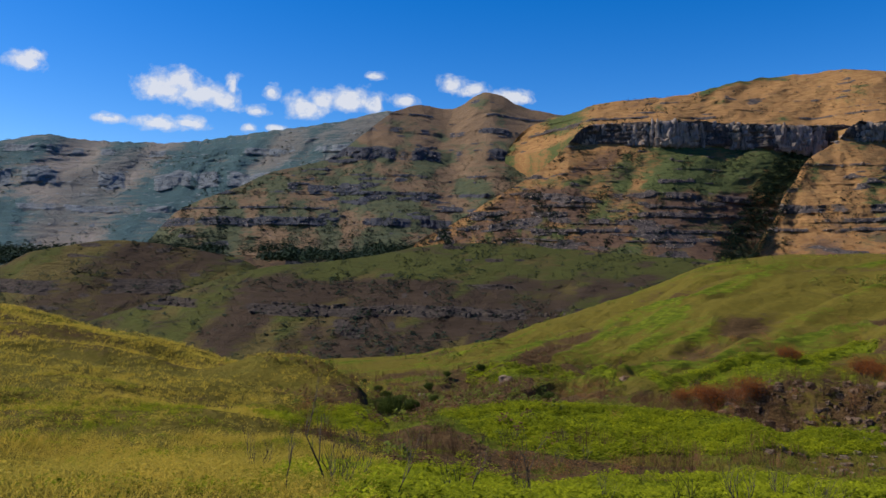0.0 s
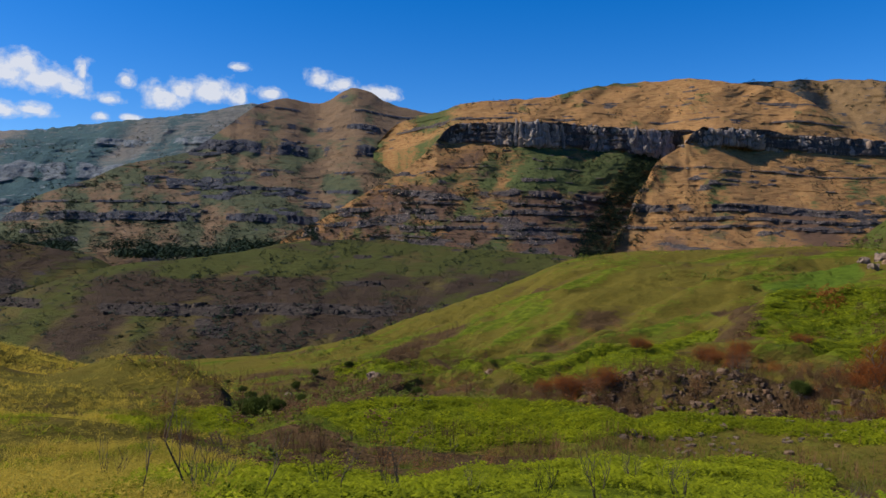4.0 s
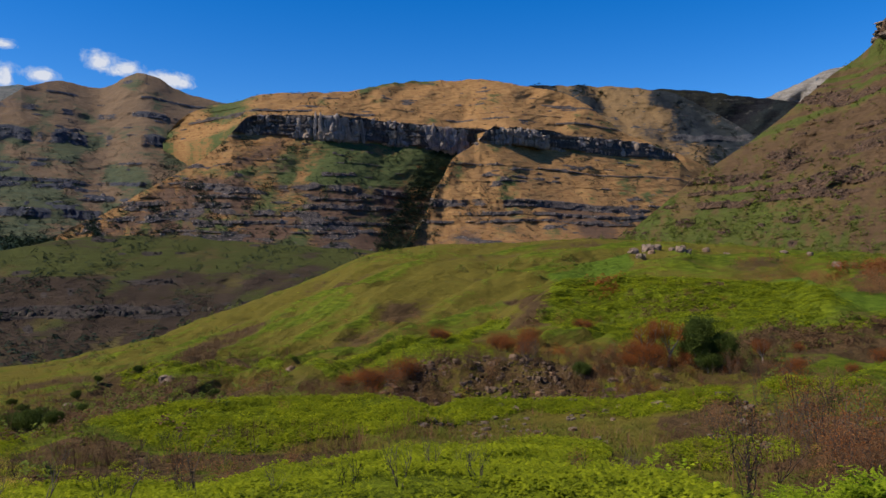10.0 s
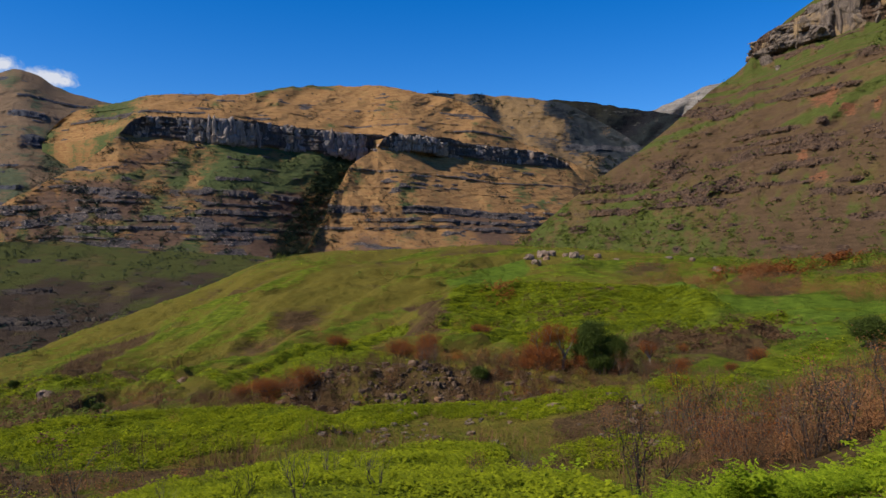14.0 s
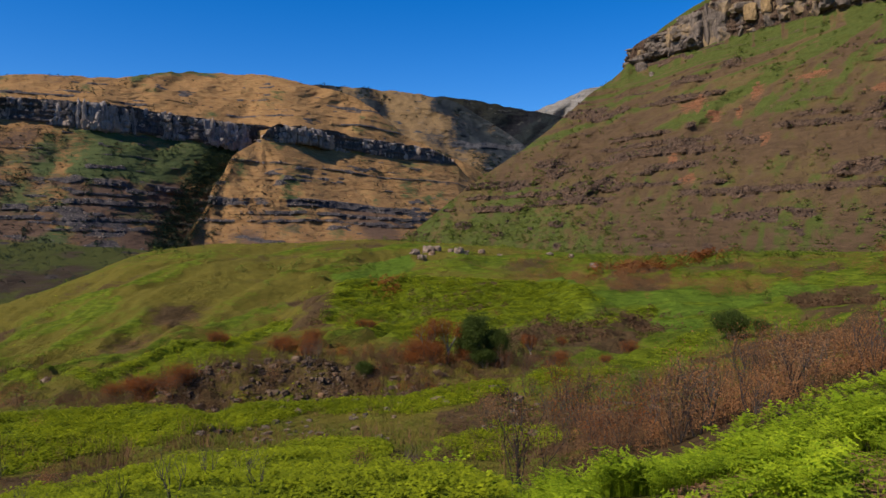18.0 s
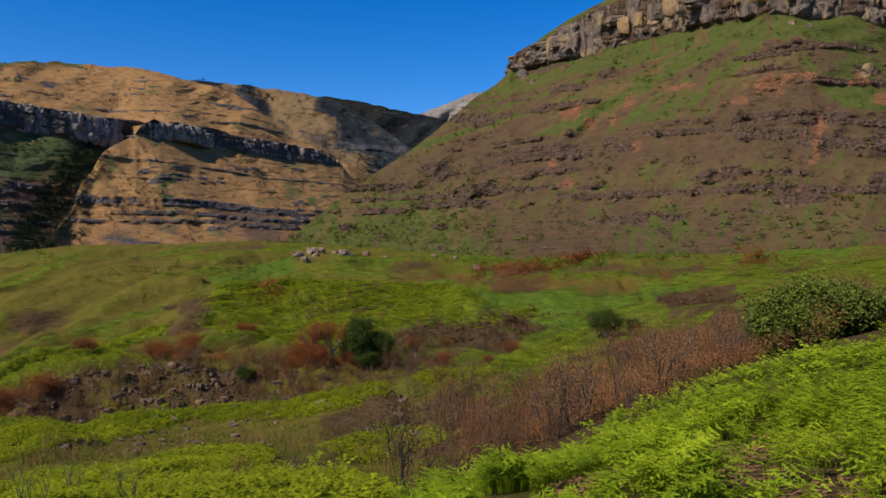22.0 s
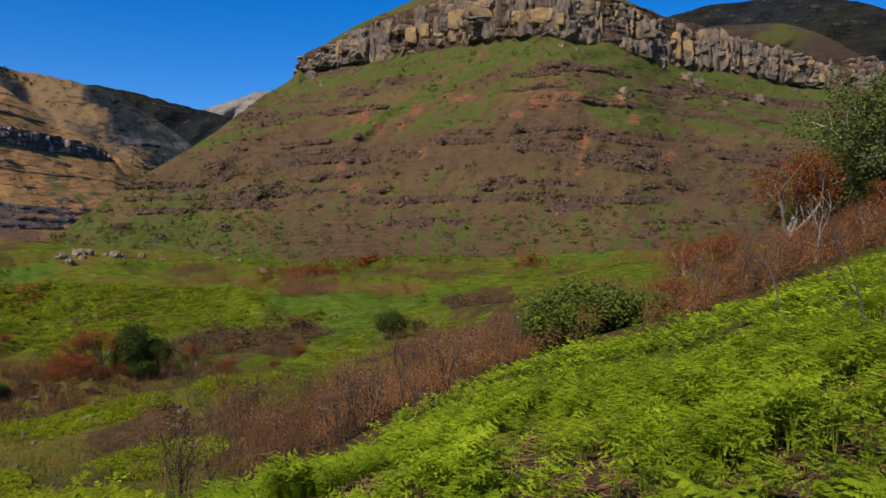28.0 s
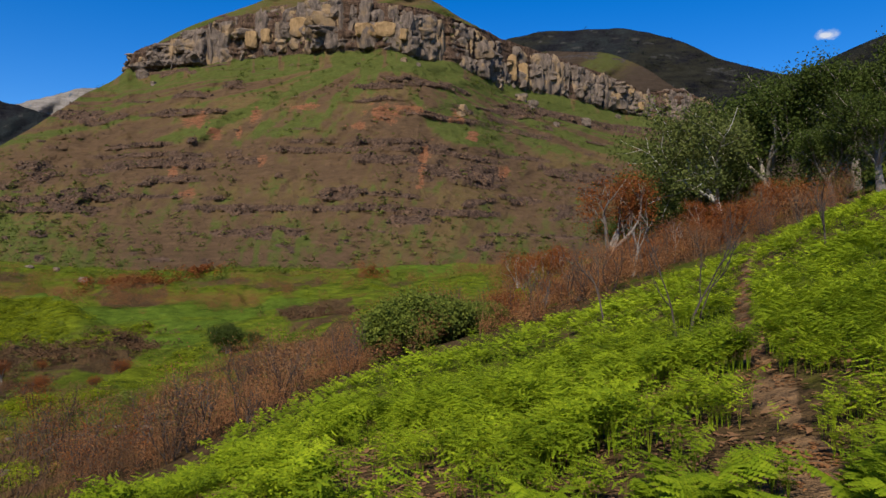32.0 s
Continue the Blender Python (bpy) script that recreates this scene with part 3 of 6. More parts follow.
def within(outlines, a, r, loose=1.0):
    """How far places lie inside any of the outlines, 0 to 1, with ragged edges."""
    a, r = np.broadcast_arrays(np.asarray(a, float), np.asarray(r, float))
    shape, a, r = a.shape, a.ravel(), r.ravel()
    out = np.zeros(a.shape)
    x, y = r * np.sin(np.radians(a)), r * np.cos(np.radians(a))
    for k in range(3):
        n1 = fbm(x / (0.06 * r + 4), y / (0.06 * r + 4), 300 + k, 4)
        n2 = fbm(x / (0.06 * r + 4), y / (0.06 * r + 4), 310 + k, 4)
        u, w = a + 0.55 * loose * n1, np.log(r) + 0.03 * loose * n2
        got = np.zeros(a.shape, bool)
        for line in outlines:
            pu, pw = np.array([q[0] for q in line]), np.log([q[1] for q in line])
            box = np.nonzero((u > pu.min()) & (u < pu.max()) & (w > pw.min()) & (w < pw.max()))[0]
            odd = np.zeros(len(box), bool)
            for i in range(len(line)):
                u0, w0, u1, w1 = pu[i - 1], pw[i - 1], pu[i], pw[i]
                if u0 == u1:
                    continue
                odd ^= ((u0 > u[box]) != (u1 > u[box])) & (w[box] < w0 + (u[box] - u0) / (u1 - u0) * (w1 - w0))
            got[box] |= odd
        out += got / 3
    return out.reshape(shape)


def ground_fields(az, r):
    x, y = r * np.sin(np.radians(az)), r * np.cos(np.radians(az))
    n = fbm(x / 25, y / 25, 5, 4)
    r1 = np.maximum(r, 1.0)
    lush, turf, bare = within(LUSH, az, r1), within(TURF, az, r1), within(BARE, az, r1)
    green = 0.42 + 0.4 * n
    green = green - 0.75 * step(-2, -12, az) * step(150, 60, r)
    green = green + 0.3 * step(40, 50, az)
    green = green - 0.25 * step(120, 180, r) * step(45, 30, az) + 0.3 * lush + 0.4 * turf
    soil = 0.06 + 0.34 * fbm(x / 18, y / 18, 9, 4) + 0.12 * step(90, 110, r) * step(200, 150, r)
    soil = soil + (0.7 + 0.45 * fbm(x / 5, y / 5, 19, 3)) * bare - 0.4 * lush - 0.5 * turf
    rolls = rolls_at(x, y)
    far_part = step(82, 110, r) * step(350, 260, r)
    soil = soil + far_part * (0.3 * step(0.2, -0.4, rolls) - 0.1 * step(0.2, 0.8, rolls)) * (1 - lush)
    green = green + far_part * (0.2 * step(0.0, 0.9, rolls) - 0.1)
    back = streaks_at(az, r) + 0 * x
    green = green + far_part * (0.45 * step(0.1, 0.85, back) - 0.1)
    soil = soil + far_part * 0.25 * step(0.0, -0.7, back) * (1 - lush)
    lush = np.maximum(lush, far_part * 0.6 * step(0.45, 0.95, back) * step(0, 0.5, fbm(x / 30, y / 30, 66, 3) + 0.35 * step(26, 34, az)))
    hollow = step(54, 66, r) * step(190, 130, r) * step(-13, -7, az) * step(14, 5, az)
    soil = soil + (0.42 + 0.45 * fbm(x / 7, y / 7, 28, 3)) * hollow
    soil = soil + (0.2 + 0.4 * vnoise(x / 2.5, y / 2.5, 30)) * step(40, 34, r) * step(-8, 4, az) * step(50, 42, az) * (1 - lush)
    edge = np.interp(az, [40, 55, 65, 75, 85, 95, 108], [21, 20, 24, 28, 33, 43, 61])
    soil = soil + 0.6 * step(edge * 0.95, edge * 1.1, r) * step(1.9, 1.5, r / edge) * step(46, 54, az)
    soil = soil + 0.45 * step(edge * 1.05, edge * 0.95, r) * step(42, 50, az)
    near = step(1.5, 5.5, r)
    soil, green = soil * near + 0.3 * (1 - near), green * near + 0.5 * (1 - near)
    soil = soil + 0.8 * on_path(az, r)
    return {"green": green, "soil": soil, "lush": lush, "turf": turf, "rock": np.zeros_like(x), "trail": on_path(az, r) * np.clip(0.55 + 0.7 * fbm(x / 0.7, y / 0.7, 6, 3), 0, 1), "scar": 0.75 * on_path(az, r) * step(0.1, 0.6, vnoise(x / 0.8, y / 0.8, 4))}


azs = np.concatenate([np.arange(-70, -34, 0.6), np.arange(-34, 112, 0.15), np.arange(112, 290, 3.0)])
rs = np.concatenate([[0.0, 0.8], np.exp(np.arange(math.log(1.5), math.log(20), 0.028)), np.exp(np.arange(math.log(20), math.log(62), 0.015)), np.exp(np.arange(math.log(62), math.log(90), 0.007)), np.exp(np.arange(math.log(90), math.log(350), 0.009)), np.exp(np.arange(math.log(350), math.log(450), 0.016)), np.exp(np.linspace(math.log(458), math.log(4950), 40))])
A, Rr = np.meshgrid(azs, rs)
AW = np.where(A > 210, A - 360, A)
Z = ground_z(AW, Rr)
ground = sheet("ground", Rr * np.sin(np.radians(A)), Rr * np.cos(np.radians(A)), Z, MAT_GROUND, ground_fields(AW, Rr), wrap=True)
tagged(ground, "rolling green valley ground with bracken, grass and burnt patches", "ground", kind="structure")


def massif(name, az, crest, foot, bands, mat, rows=220, steps=0.1, talus=1.3, buttress=6.0, ribs=14.0, rib_size=60.0, skew=0.8, seed=1, paint=None, back=1.6, warp=0.0, rugged=1.0, patchy=0.8, lumps=1.5, craggy=None, layer=6.0, out=1.5):
    """A mountain face: for each azimuth a foot and a crest (distance, elevation); level rock bands stand steep, the slopes between lie back.
    craggy(azimuth, height): where thin broken ledges crop out, layer metres apart and out metres proud.
    bands: (bottom height, top height, steepness 0 to 1) in metres above the eye. skew: how far the ribs lean."""
    a = np.arange(az[0], az[1] + steps / 2, steps)
    rf, ef = along(foot, a)
    rc, ec = along(crest, a)
    win = np.hanning(int(5 / steps) | 1)
    half = len(win) // 2
    rc, rf = (np.convolve(np.pad(q, half, "edge"), win / win.sum(), "valid") for q in (rc, rf))
    zf, zc = rf * tand(ef), rc * tand(ec)
    tooth = rugged * 0.0012 * rc * fbm(np.radians(a) * rc / 30, a * 0, seed + 40, 4)
    zf = np.minimum(zf, zc - 2)
    v = np.linspace(0, 1, rows)[:, None]
    z = zf + (zc - zf) * v + tooth * v ** 14
    zc = zc + tooth
    arc = np.cumsum(np.radians(steps) * np.convolve(np.pad(rc, 20, "edge"), np.ones(41) / 41, "valid")) + 0 * z
    wob = warp * fbm(arc / 140, z * 0, seed + 3, 3)
    hard, even = np.zeros_like(z), np.zeros_like(z)
    for lo, hi, k in bands:
        edge = min(0.12 * (hi - lo), 4)
        strength = k * np.clip(patchy + 0.9 * fbm(arc / 60, z * 0 + lo, seed + 9, 4), 0.0, 1) if k < 1 else 1.0
        shift = wob + 0.25 * (hi - lo) * vnoise(arc / 45, z * 0 + lo * 0.37, seed + 10) * (k < 1)
        b = step(lo + shift - edge, lo + shift + edge, z) * step(hi + shift + edge, hi + shift - edge, z) * strength
        hard = np.maximum(hard, b)
        even = np.maximum(even, step(lo + wob - edge, lo + wob + edge, z) * step(hi + wob + edge, hi + wob - edge, z) * (0.42 * k if k < 1 else 1))
    slope = 1 - 0.93 * even
    s = np.cumsum(slope, 0)
    s = (s - s[0]) / (s[-1] - s[0])
    s = s ** (1 / talus)
    r = rf + (rc - rf) * s
    up = (r - rf) * 0.8 + (z - zf) * 0.6
    # leaning ribs and gullies, then lumps, then buttresses in the rock
    lean = arc - skew * up
    g = 1 - 2 * np.sqrt(fbm(lean / rib_size, up / (rib_size * 3.5), seed, 3) ** 2 + 0.03) + 0.35 * fbm(arc / (rib_size * 0.5), up / (rib_size * 0.5), seed + 2, 3)
    hold = np.clip(np.minimum(v * 6, (1 - v) * 6 + 0.15), 0, 1)
    r = r - ribs * g * hold
    r = r - 0.14 * ribs * fbm(arc / (rib_size * 0.3), up / (rib_size * 0.3), seed + 7, 3) * hold
    r = r - 0.07 * ribs * fbm(arc / (rib_size * 0.09), up / (rib_size * 0.07), seed + 17, 3) * hold
    r = r - lumps * fbm(arc / (lumps * 9), up / (lumps * 7), seed + 27, 4) * hold
    c1 = np.abs(vnoise(arc / (buttress * 2.0), z / 40, seed + 5)) + 0.6 * np.abs(vnoise(arc / (buttress * 0.8), z / 15, seed + 6))
    ledge = vnoise(arc / (buttress * 5), z / (buttress * 0.55), seed + 8)
    r = r - hard * buttress * (0.9 * c1 + 0.45 * ledge + 0.3)
    tilt = z + 0.5 * layer * vnoise(arc / (layer * 22), z / (layer * 9), seed + 50)
    strata = vnoise(arc / (layer * 6), tilt / layer, seed + 51) + 0.6 * vnoise(arc / (layer * 1.8), tilt / (layer * 0.5), seed + 52)
    crag = (craggy(a + 0 * z, z) if craggy else 0.3 + 0 * z) * np.clip(0.75 + 0.8 * fbm(arc / (layer * 16), z / (layer * 4), seed + 53, 3), 0, 1.2)
    shelf = step(0.15, 0.5, strata - 0.75 * (1 - crag))
    r = r - out * shelf * (0.7 + 0.5 * vnoise(arc / (layer * 0.7), z / layer, seed + 54)) * hold
    hard = np.maximum(hard, shelf * 0.95)
    fields = {"rock": np.clip(hard * 1.3 - 0.1, 0, 1), "green": 0.5 + 0.3 * g, "soil": 0.3 + 0.4 * fbm(lean / (rib_size * 0.8), up / (rib_size * 1.6), seed + 12, 4)}
    if paint:
        fields.update(paint(a + 0 * z, z, v + 0 * z, fields, g))
    # the far side falls away behind the crest, and the foot runs into the ground
    down = np.linspace(0.12, 1, 8)[:, None]
    zb = zc + (np.minimum(zf, -20) - zc) * down
    rb = r[-1] + (zc - zb) * back * (0.5 + 0.5 * down)
    r, z = np.vstack([r[:1], r, rb]), np.vstack([z[:1] - 60, z, zb])
    for k in fields:
        f = np.broadcast_to(fields[k], (rows, len(a)))
        fields[k] = np.vstack([f[:1], f, np.repeat(f[-1:], 8, 0)])
    ang = np.radians(a)[None]
    return sheet(name, r * np.sin(ang), r * np.cos(ang), z + EYE, mat, fields)


def whole(name, label, category, *faces):
    """A mountain whose faces are its parts."""
    top = new(name)
    for f in faces:
        f.parent = top
    return tagged(top, label, category, kind="structure")


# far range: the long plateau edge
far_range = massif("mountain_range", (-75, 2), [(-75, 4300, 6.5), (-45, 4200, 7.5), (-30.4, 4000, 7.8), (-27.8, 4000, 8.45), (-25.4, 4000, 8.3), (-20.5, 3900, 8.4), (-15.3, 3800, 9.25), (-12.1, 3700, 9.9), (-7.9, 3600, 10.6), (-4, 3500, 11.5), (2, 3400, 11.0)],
                   [(-75, 2300, -1.0), (-30, 2300, -0.5), (-15, 2300, 0.5), (2, 2300, 1)], [(300, 380, 0.9), (480, 520, 0.7), (180, 210, 0.6)], MAT_FAR_HAZE, rows=160, steps=0.16, buttress=22, ribs=45, rib_size=380, skew=0.3, seed=21, lumps=6,
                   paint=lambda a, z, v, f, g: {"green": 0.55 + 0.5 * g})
tagged(far_range, "distant hazy blue-green plateau escarpment with rock bands", "mountain", kind="structure")

# the mountain with the small cone on top
cone = massif("cone_mountain", (-22, 12.5), [(-22, 1700, 0.5), (-19.1, 1700, 3.8), (-15.2, 1750, 5.6), (-12, 1800, 6.95), (-8.7, 1900, 7.8), (-6.2, 2000, 9.65), (-3.7, 2200, 11.5), (-1.8, 2300, 12.05), (0.3, 2350, 11.65), (2.3, 2350, 12.6), (3.3, 2350, 12.95), (4.4, 2350, 12.6), (6.1, 2350, 11.8), (9, 2350, 11.2), (12.5, 2350, 10.8)],
              [(-22, 1350, 0), (-15, 1300, 0.6), (-5, 1250, 0.7), (12.5, 1300, 1.0)], [(74, 92, 0.97), (112, 118, 0.6), (150, 160, 0.7), (205, 213, 0.6), (262, 296, 0.97), (355, 376, 0.85), (430, 440, 0.6)], MAT_CONE, rows=200, steps=0.1, buttress=9, ribs=16, rib_size=230, skew=0.35, seed=31, lumps=4, layer=14.0, out=7.0, craggy=lambda a, z: 0.45 * step(330, 300, z) + 0.18,
              paint=lambda a, z, v, f, g: {"green": 0.6 + 0.15 * g + 0.45 * fbm(a * 0.7, z / 45, 32, 3) - 0.4 * step(270, 340, z), "soil": f["soil"] - 0.1})
tagged(cone, "ochre grass mountain with dark rock bands and small cone peak", "mountain", kind="structure")


def paint_main(a, z, v, f, g):
    ridge = np.interp(z, [60, 110, 166, 207, 264], [0.0, 3.2, 6.6, 8.4, 10.3])
    lush = step(1.5, 5.5, a - ridge + 1.8 * fbm(a / 2, z / 40, 46, 3)) * step(28, 25, a)
    low = step(150, 118, z)
    tan = step(0.1, 0.7, fbm(a / 0.7, z / 60, 44, 3)) * low * step(14, 5, a)
    return {"green": 0.2 + 0.15 * g + 0.62 * lush * (1 - 0.4 * low) + 0.35 * fbm(a / 1.2, z / 24, 48, 4), "soil": f["soil"] - 0.2 + 0.4 * low * step(-1, 3, a - ridge) + 0.25 * low - 0.4 * tan + 0.3 * lush * fbm(a / 1.6, z / 30, 49, 3)}


def crag_main(a, z):
    return 0.95 * step(136, 126, z) + 0.30 * step(126, 136, z) + 0.3 * step(192, 184, z) * step(170, 178, z)


def crag_spur(a, z):
    return 0.95 * step(108, 100, z) + 0.32 * step(100, 108, z) + 0.35 * step(190, 182, z) * step(168, 174, z)


def paint_spur(a, z, v, f, g):
    return {"green": 0.12 + 0.2 * g + 0.35 * fbm(a / 1.0, z / 22, 58, 4), "soil": f["soil"] - 0.3 + 0.35 * step(100, 84, z)}


MAIN_CREST = [(-2.5, 1215, 1.3), (-1.9, 1225, 1.8), (0.7, 1270, 3.1), (3.2, 1320, 4.8), (6.6, 1390, 6.8), (8.4, 1435, 8.2), (9.5, 1465, 9.3), (10.2, 1485, 10.1), (11.2, 1500, 10.45), (16, 1497, 10.6), (20.3, 1588, 10.25), (24.5, 1627, 9.85), (27, 1660, 9.7), (29, 1700, 9.5)]
lower = massif("lower_face", (-2.5, 29), MAIN_CREST,
               [(-2.5, 1180, 1.0), (3.4, 1120, 1.0), (11.8, 1080, 0.9), (18, 1110, 0.5), (22.5, 1210, 0.2), (25, 1290, 0.2), (29, 1400, 0.2)],
               [(237, 420, 1.0), (114, 127, 0.85), (97, 102, 0.7), (82, 91, 0.8), (67, 70, 0.6), (54, 60, 0.75), (38, 42, 0.6), (178, 183, 0.5), (150, 153, 0.4)], MAT_MID, rows=240, steps=0.09, buttress=7, ribs=10, rib_size=120, skew=0.5, seed=41, paint=paint_main, patchy=0.55, lumps=2.2, warp=3, craggy=crag_main, layer=10.0, out=4.5)
SPUR_CREST = [(21.6, 1180, 0.2), (22.2, 1200, 1.1), (22.8, 1230, 2.4), (23.6, 1290, 3.5), (24.1, 1330, 5.0), (24.8, 1380, 6.0), (25.5, 1440, 7.4), (26.2, 1480, 7.95), (26.9, 1505, 8.3), (27.6, 1525, 8.8), (28.2, 1545, 9.5), (28.9, 1557, 9.75), (29.8, 1570, 9.72), (32.6, 1670, 9.4), (34.7, 1725, 8.9), (36.4, 1780, 8.75), (39.8, 1900, 8.2), (41.5, 1950, 7.5), (43, 1980, 6.0), (46, 2000, 3.5), (48, 2000, 1.5)]
spur = massif("spur", (21.6, 48), SPUR_CREST, [(21.6, 1178, 0.1), (23, 1188, 0.3), (25, 1172, 0.3), (28, 1145, 0.5), (32, 1180, 0.8), (37.5, 1300, 1.4), (44, 1500, 1.2), (48, 1600, 0.5)],
              [(237, 420, 1.0), (88, 103, 0.99), (72, 79, 0.95), (58, 64, 0.6), (176, 181, 0.55), (140, 143, 0.3)], MAT_MID, rows=240, steps=0.09, buttress=8, ribs=20, rib_size=130, skew=-0.3, seed=43, paint=paint_spur, patchy=1.0, lumps=2.2, warp=3, craggy=crag_spur, layer=10.0, out=4.5)
upper = massif("upper_slope", (4.6, 47), [(4.6, 1960, 8.6), (6, 1950, 10.2), (7.6, 1930, 10.95), (9.3, 1900, 11.3), (11.3, 1900, 11.95), (14.7, 1900, 12.2), (18.6, 1950, 12.45), (20.3, 2000, 12.95), (24, 2080, 13.2), (27.4, 2100, 13.25), (30.2, 2080, 12.9), (31.5, 2070, 12.62), (33.2, 2060, 12.35), (35.4, 2040, 11.4), (36.6, 2040, 10.4), (38.3, 2030, 9.1), (40, 2030, 8.3), (41.6, 2040, 7.6), (43, 2060, 7.0), (47, 2080, 3)],
               [(4.6, 1900, 8.2), (7, 1800, 8.6), (8.8, 1700, 9.2), (10.2, 1580, 10.0), (11.2, 1525, 10.2), (16, 1520, 10.2), (20.3, 1610, 9.9), (24.5, 1650, 9.5), (27, 1690, 9.3), (29.8, 1560, 9.5), (32.6, 1745, 9.2), (36.4, 1825, 8.4), (40, 1925, 7.6), (43, 1990, 5.5), (47, 2020, 2)],
               [(325, 332, 0.7), (352, 355, 0.5), (385, 392, 0.65), (415, 418, 0.45)], MAT_MID, rows=120, steps=0.09, buttress=7, ribs=18, rib_size=140, patchy=0.5, lumps=2.2, skew=0.3, seed=45, craggy=lambda a, z: 0.2 + 0.5 * step(318, 326, z) * step(352, 344, z) + 0.4 * step(378, 386, z) * step(402, 394, z), layer=9.0, out=4.0, paint=lambda a, z, v, f, g: {"green": 0.06 + 0.25 * g + 0.3 * fbm(a / 1.2, z / 20, 59, 4) + 0.5 * step(11.5, 9.0, a) + 0.8 * step(0.86, 0.95, v) * step(18, 20, a) * step(26, 23, a), "soil": f["soil"] - 0.25})
# rear slope: its green field spreads painted cloud shade between the tan ribs
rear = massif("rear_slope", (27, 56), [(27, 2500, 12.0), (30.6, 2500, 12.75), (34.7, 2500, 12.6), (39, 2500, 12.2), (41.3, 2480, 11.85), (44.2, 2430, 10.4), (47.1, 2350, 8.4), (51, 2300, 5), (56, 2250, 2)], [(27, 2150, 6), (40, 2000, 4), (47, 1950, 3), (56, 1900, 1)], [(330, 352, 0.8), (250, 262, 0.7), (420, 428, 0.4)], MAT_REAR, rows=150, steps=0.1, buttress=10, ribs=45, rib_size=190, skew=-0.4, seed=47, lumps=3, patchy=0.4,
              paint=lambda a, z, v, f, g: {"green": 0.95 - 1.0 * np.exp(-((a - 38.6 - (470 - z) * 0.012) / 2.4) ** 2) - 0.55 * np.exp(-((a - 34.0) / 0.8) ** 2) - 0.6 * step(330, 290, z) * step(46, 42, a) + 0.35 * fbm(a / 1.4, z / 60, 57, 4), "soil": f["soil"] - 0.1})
# crest behind the rear slope, cloud shade put into its colour
rear_shaded = massif("rear_shaded", (37, 58), [(37, 2900, 10.5), (39, 2900, 11.6), (41, 2900, 12.0), (43.9, 2900, 11.6), (47.9, 2900, 10.85), (51, 2900, 10.15), (58, 2900, 8)], [(37, 2600, 4), (58, 2600, 3)], [(400, 420, 0.5)], MAT_SHADED_RIDGE, rows=70, steps=0.14, buttress=6, ribs=25, rib_size=170, seed=49)
cliff_mountain = whole("cliff_mountain", "ochre grass mountain with long grey sandstone cliff band", "mountain", lower, spur, upper, rear, rear_shaded)

pale = massif("pale_peak", (44, 62), [(44, 3600, 8.5), (47.9, 3600, 10.8), (50.9, 3600, 11.95), (52.4, 3600, 12.4), (57, 3600, 12.6), (62, 3600, 9)], [(44, 3000, 3), (62, 3000, 3)], [(500, 520, 0.4)], MAT_FAR_HAZE, rows=60, steps=0.2, buttress=12, ribs=60, rib_size=200, seed=51,
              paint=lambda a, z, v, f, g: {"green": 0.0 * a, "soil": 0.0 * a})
tagged(pale, "pale hazy dry grass peak far behind the valley", "mountain", kind="structure")

hill_l = massif("valley_hill", (-48, -12), [(-48, 900, -1.5), (-40, 900, -0.8), (-30.2, 900, -0.3), (-28.3, 880, 0.65), (-22.8, 860, 1.5), (-18.7, 840, 1.0), (-14.7, 820, 0.2), (-12, 800, -1.5)],
                [(-48, 560, -5), (-30, 560, -5.5), (-20, 560, -5.5), (-12, 600, -4)], [(-26, -14, 0.7)], MAT_BENCH, rows=110, steps=0.16, buttress=4, ribs=9, rib_size=70, skew=0.3, seed=61, talus=1.3, paint=lambda a, z, v, f, g: {"soil": f["soil"] + 0.15, "green": 0.35 + 0.5 * g})
tagged(hill_l, "low rounded valley hill with dry grass and dark scrub", "hill", kind="structure")

bench = massif("bench_hill", (-28, 26), [(-28, 560, -5.5), (-25.5, 560, -4.3), (-22.3, 570, -3.2), (-17.8, 590, -1.6), (-12.7, 620, -0.1), (-7.8, 660, 0.35), (-3.6, 720, 1.05), (0.7, 780, 1.7), (4.9, 820, 1.75), (9.1, 840, 1.4), (19.5, 860, 0.6), (26, 900, 0.2)],
               [(-28, 430, -7.5), (-15, 350, -7.3), (-5, 330, -7.0), (5, 340, -6.5), (12, 380, -5), (26, 480, -3)], [(-29, -24, 0.8), (-16, -12, 0.5), (-42, -40, 0.3)], MAT_BENCH, rows=170, steps=0.1, buttress=3.0, ribs=5, rib_size=45, skew=0.3, seed=71, talus=1.0,
               paint=lambda a, z, v, f, g: {"soil": f["soil"] + 0.4 * step(-45, -36, z) * step(-2, -14, z) * step(-22, -15, a) - 0.2 * step(-14, -4, z), "green": 0.55 + 0.45 * g + 0.25 * step(-14, -4, z)})
tagged(bench, "flat topped bench hill with dark scrub and rock band", "hill", kind="structure")


# red earth scars on the slope: azimuth, height, half width in degrees, half height in metres
SCARS = [(59.4, 99, 1.0, 9), (60.8, 86, 0.7, 6), (63.6, 103, 0.5, 8), (67.0, 108, 1.4, 4), (73.0, 99, 1.6, 9), (74.8, 104, 1.6, 4), (78.6, 103, 0.8, 8), (79.8, 88, 0.6, 7), (57.9, 57, 0.5, 5), (62.4, 88, 0.3, 6), (71.0, 88, 0.8, 4), (76.0, 60, 0.45, 22), (59.0, 41, 0.7, 4), (64.0, 63, 0.4, 6), (82.0, 60, 0.5, 8)]


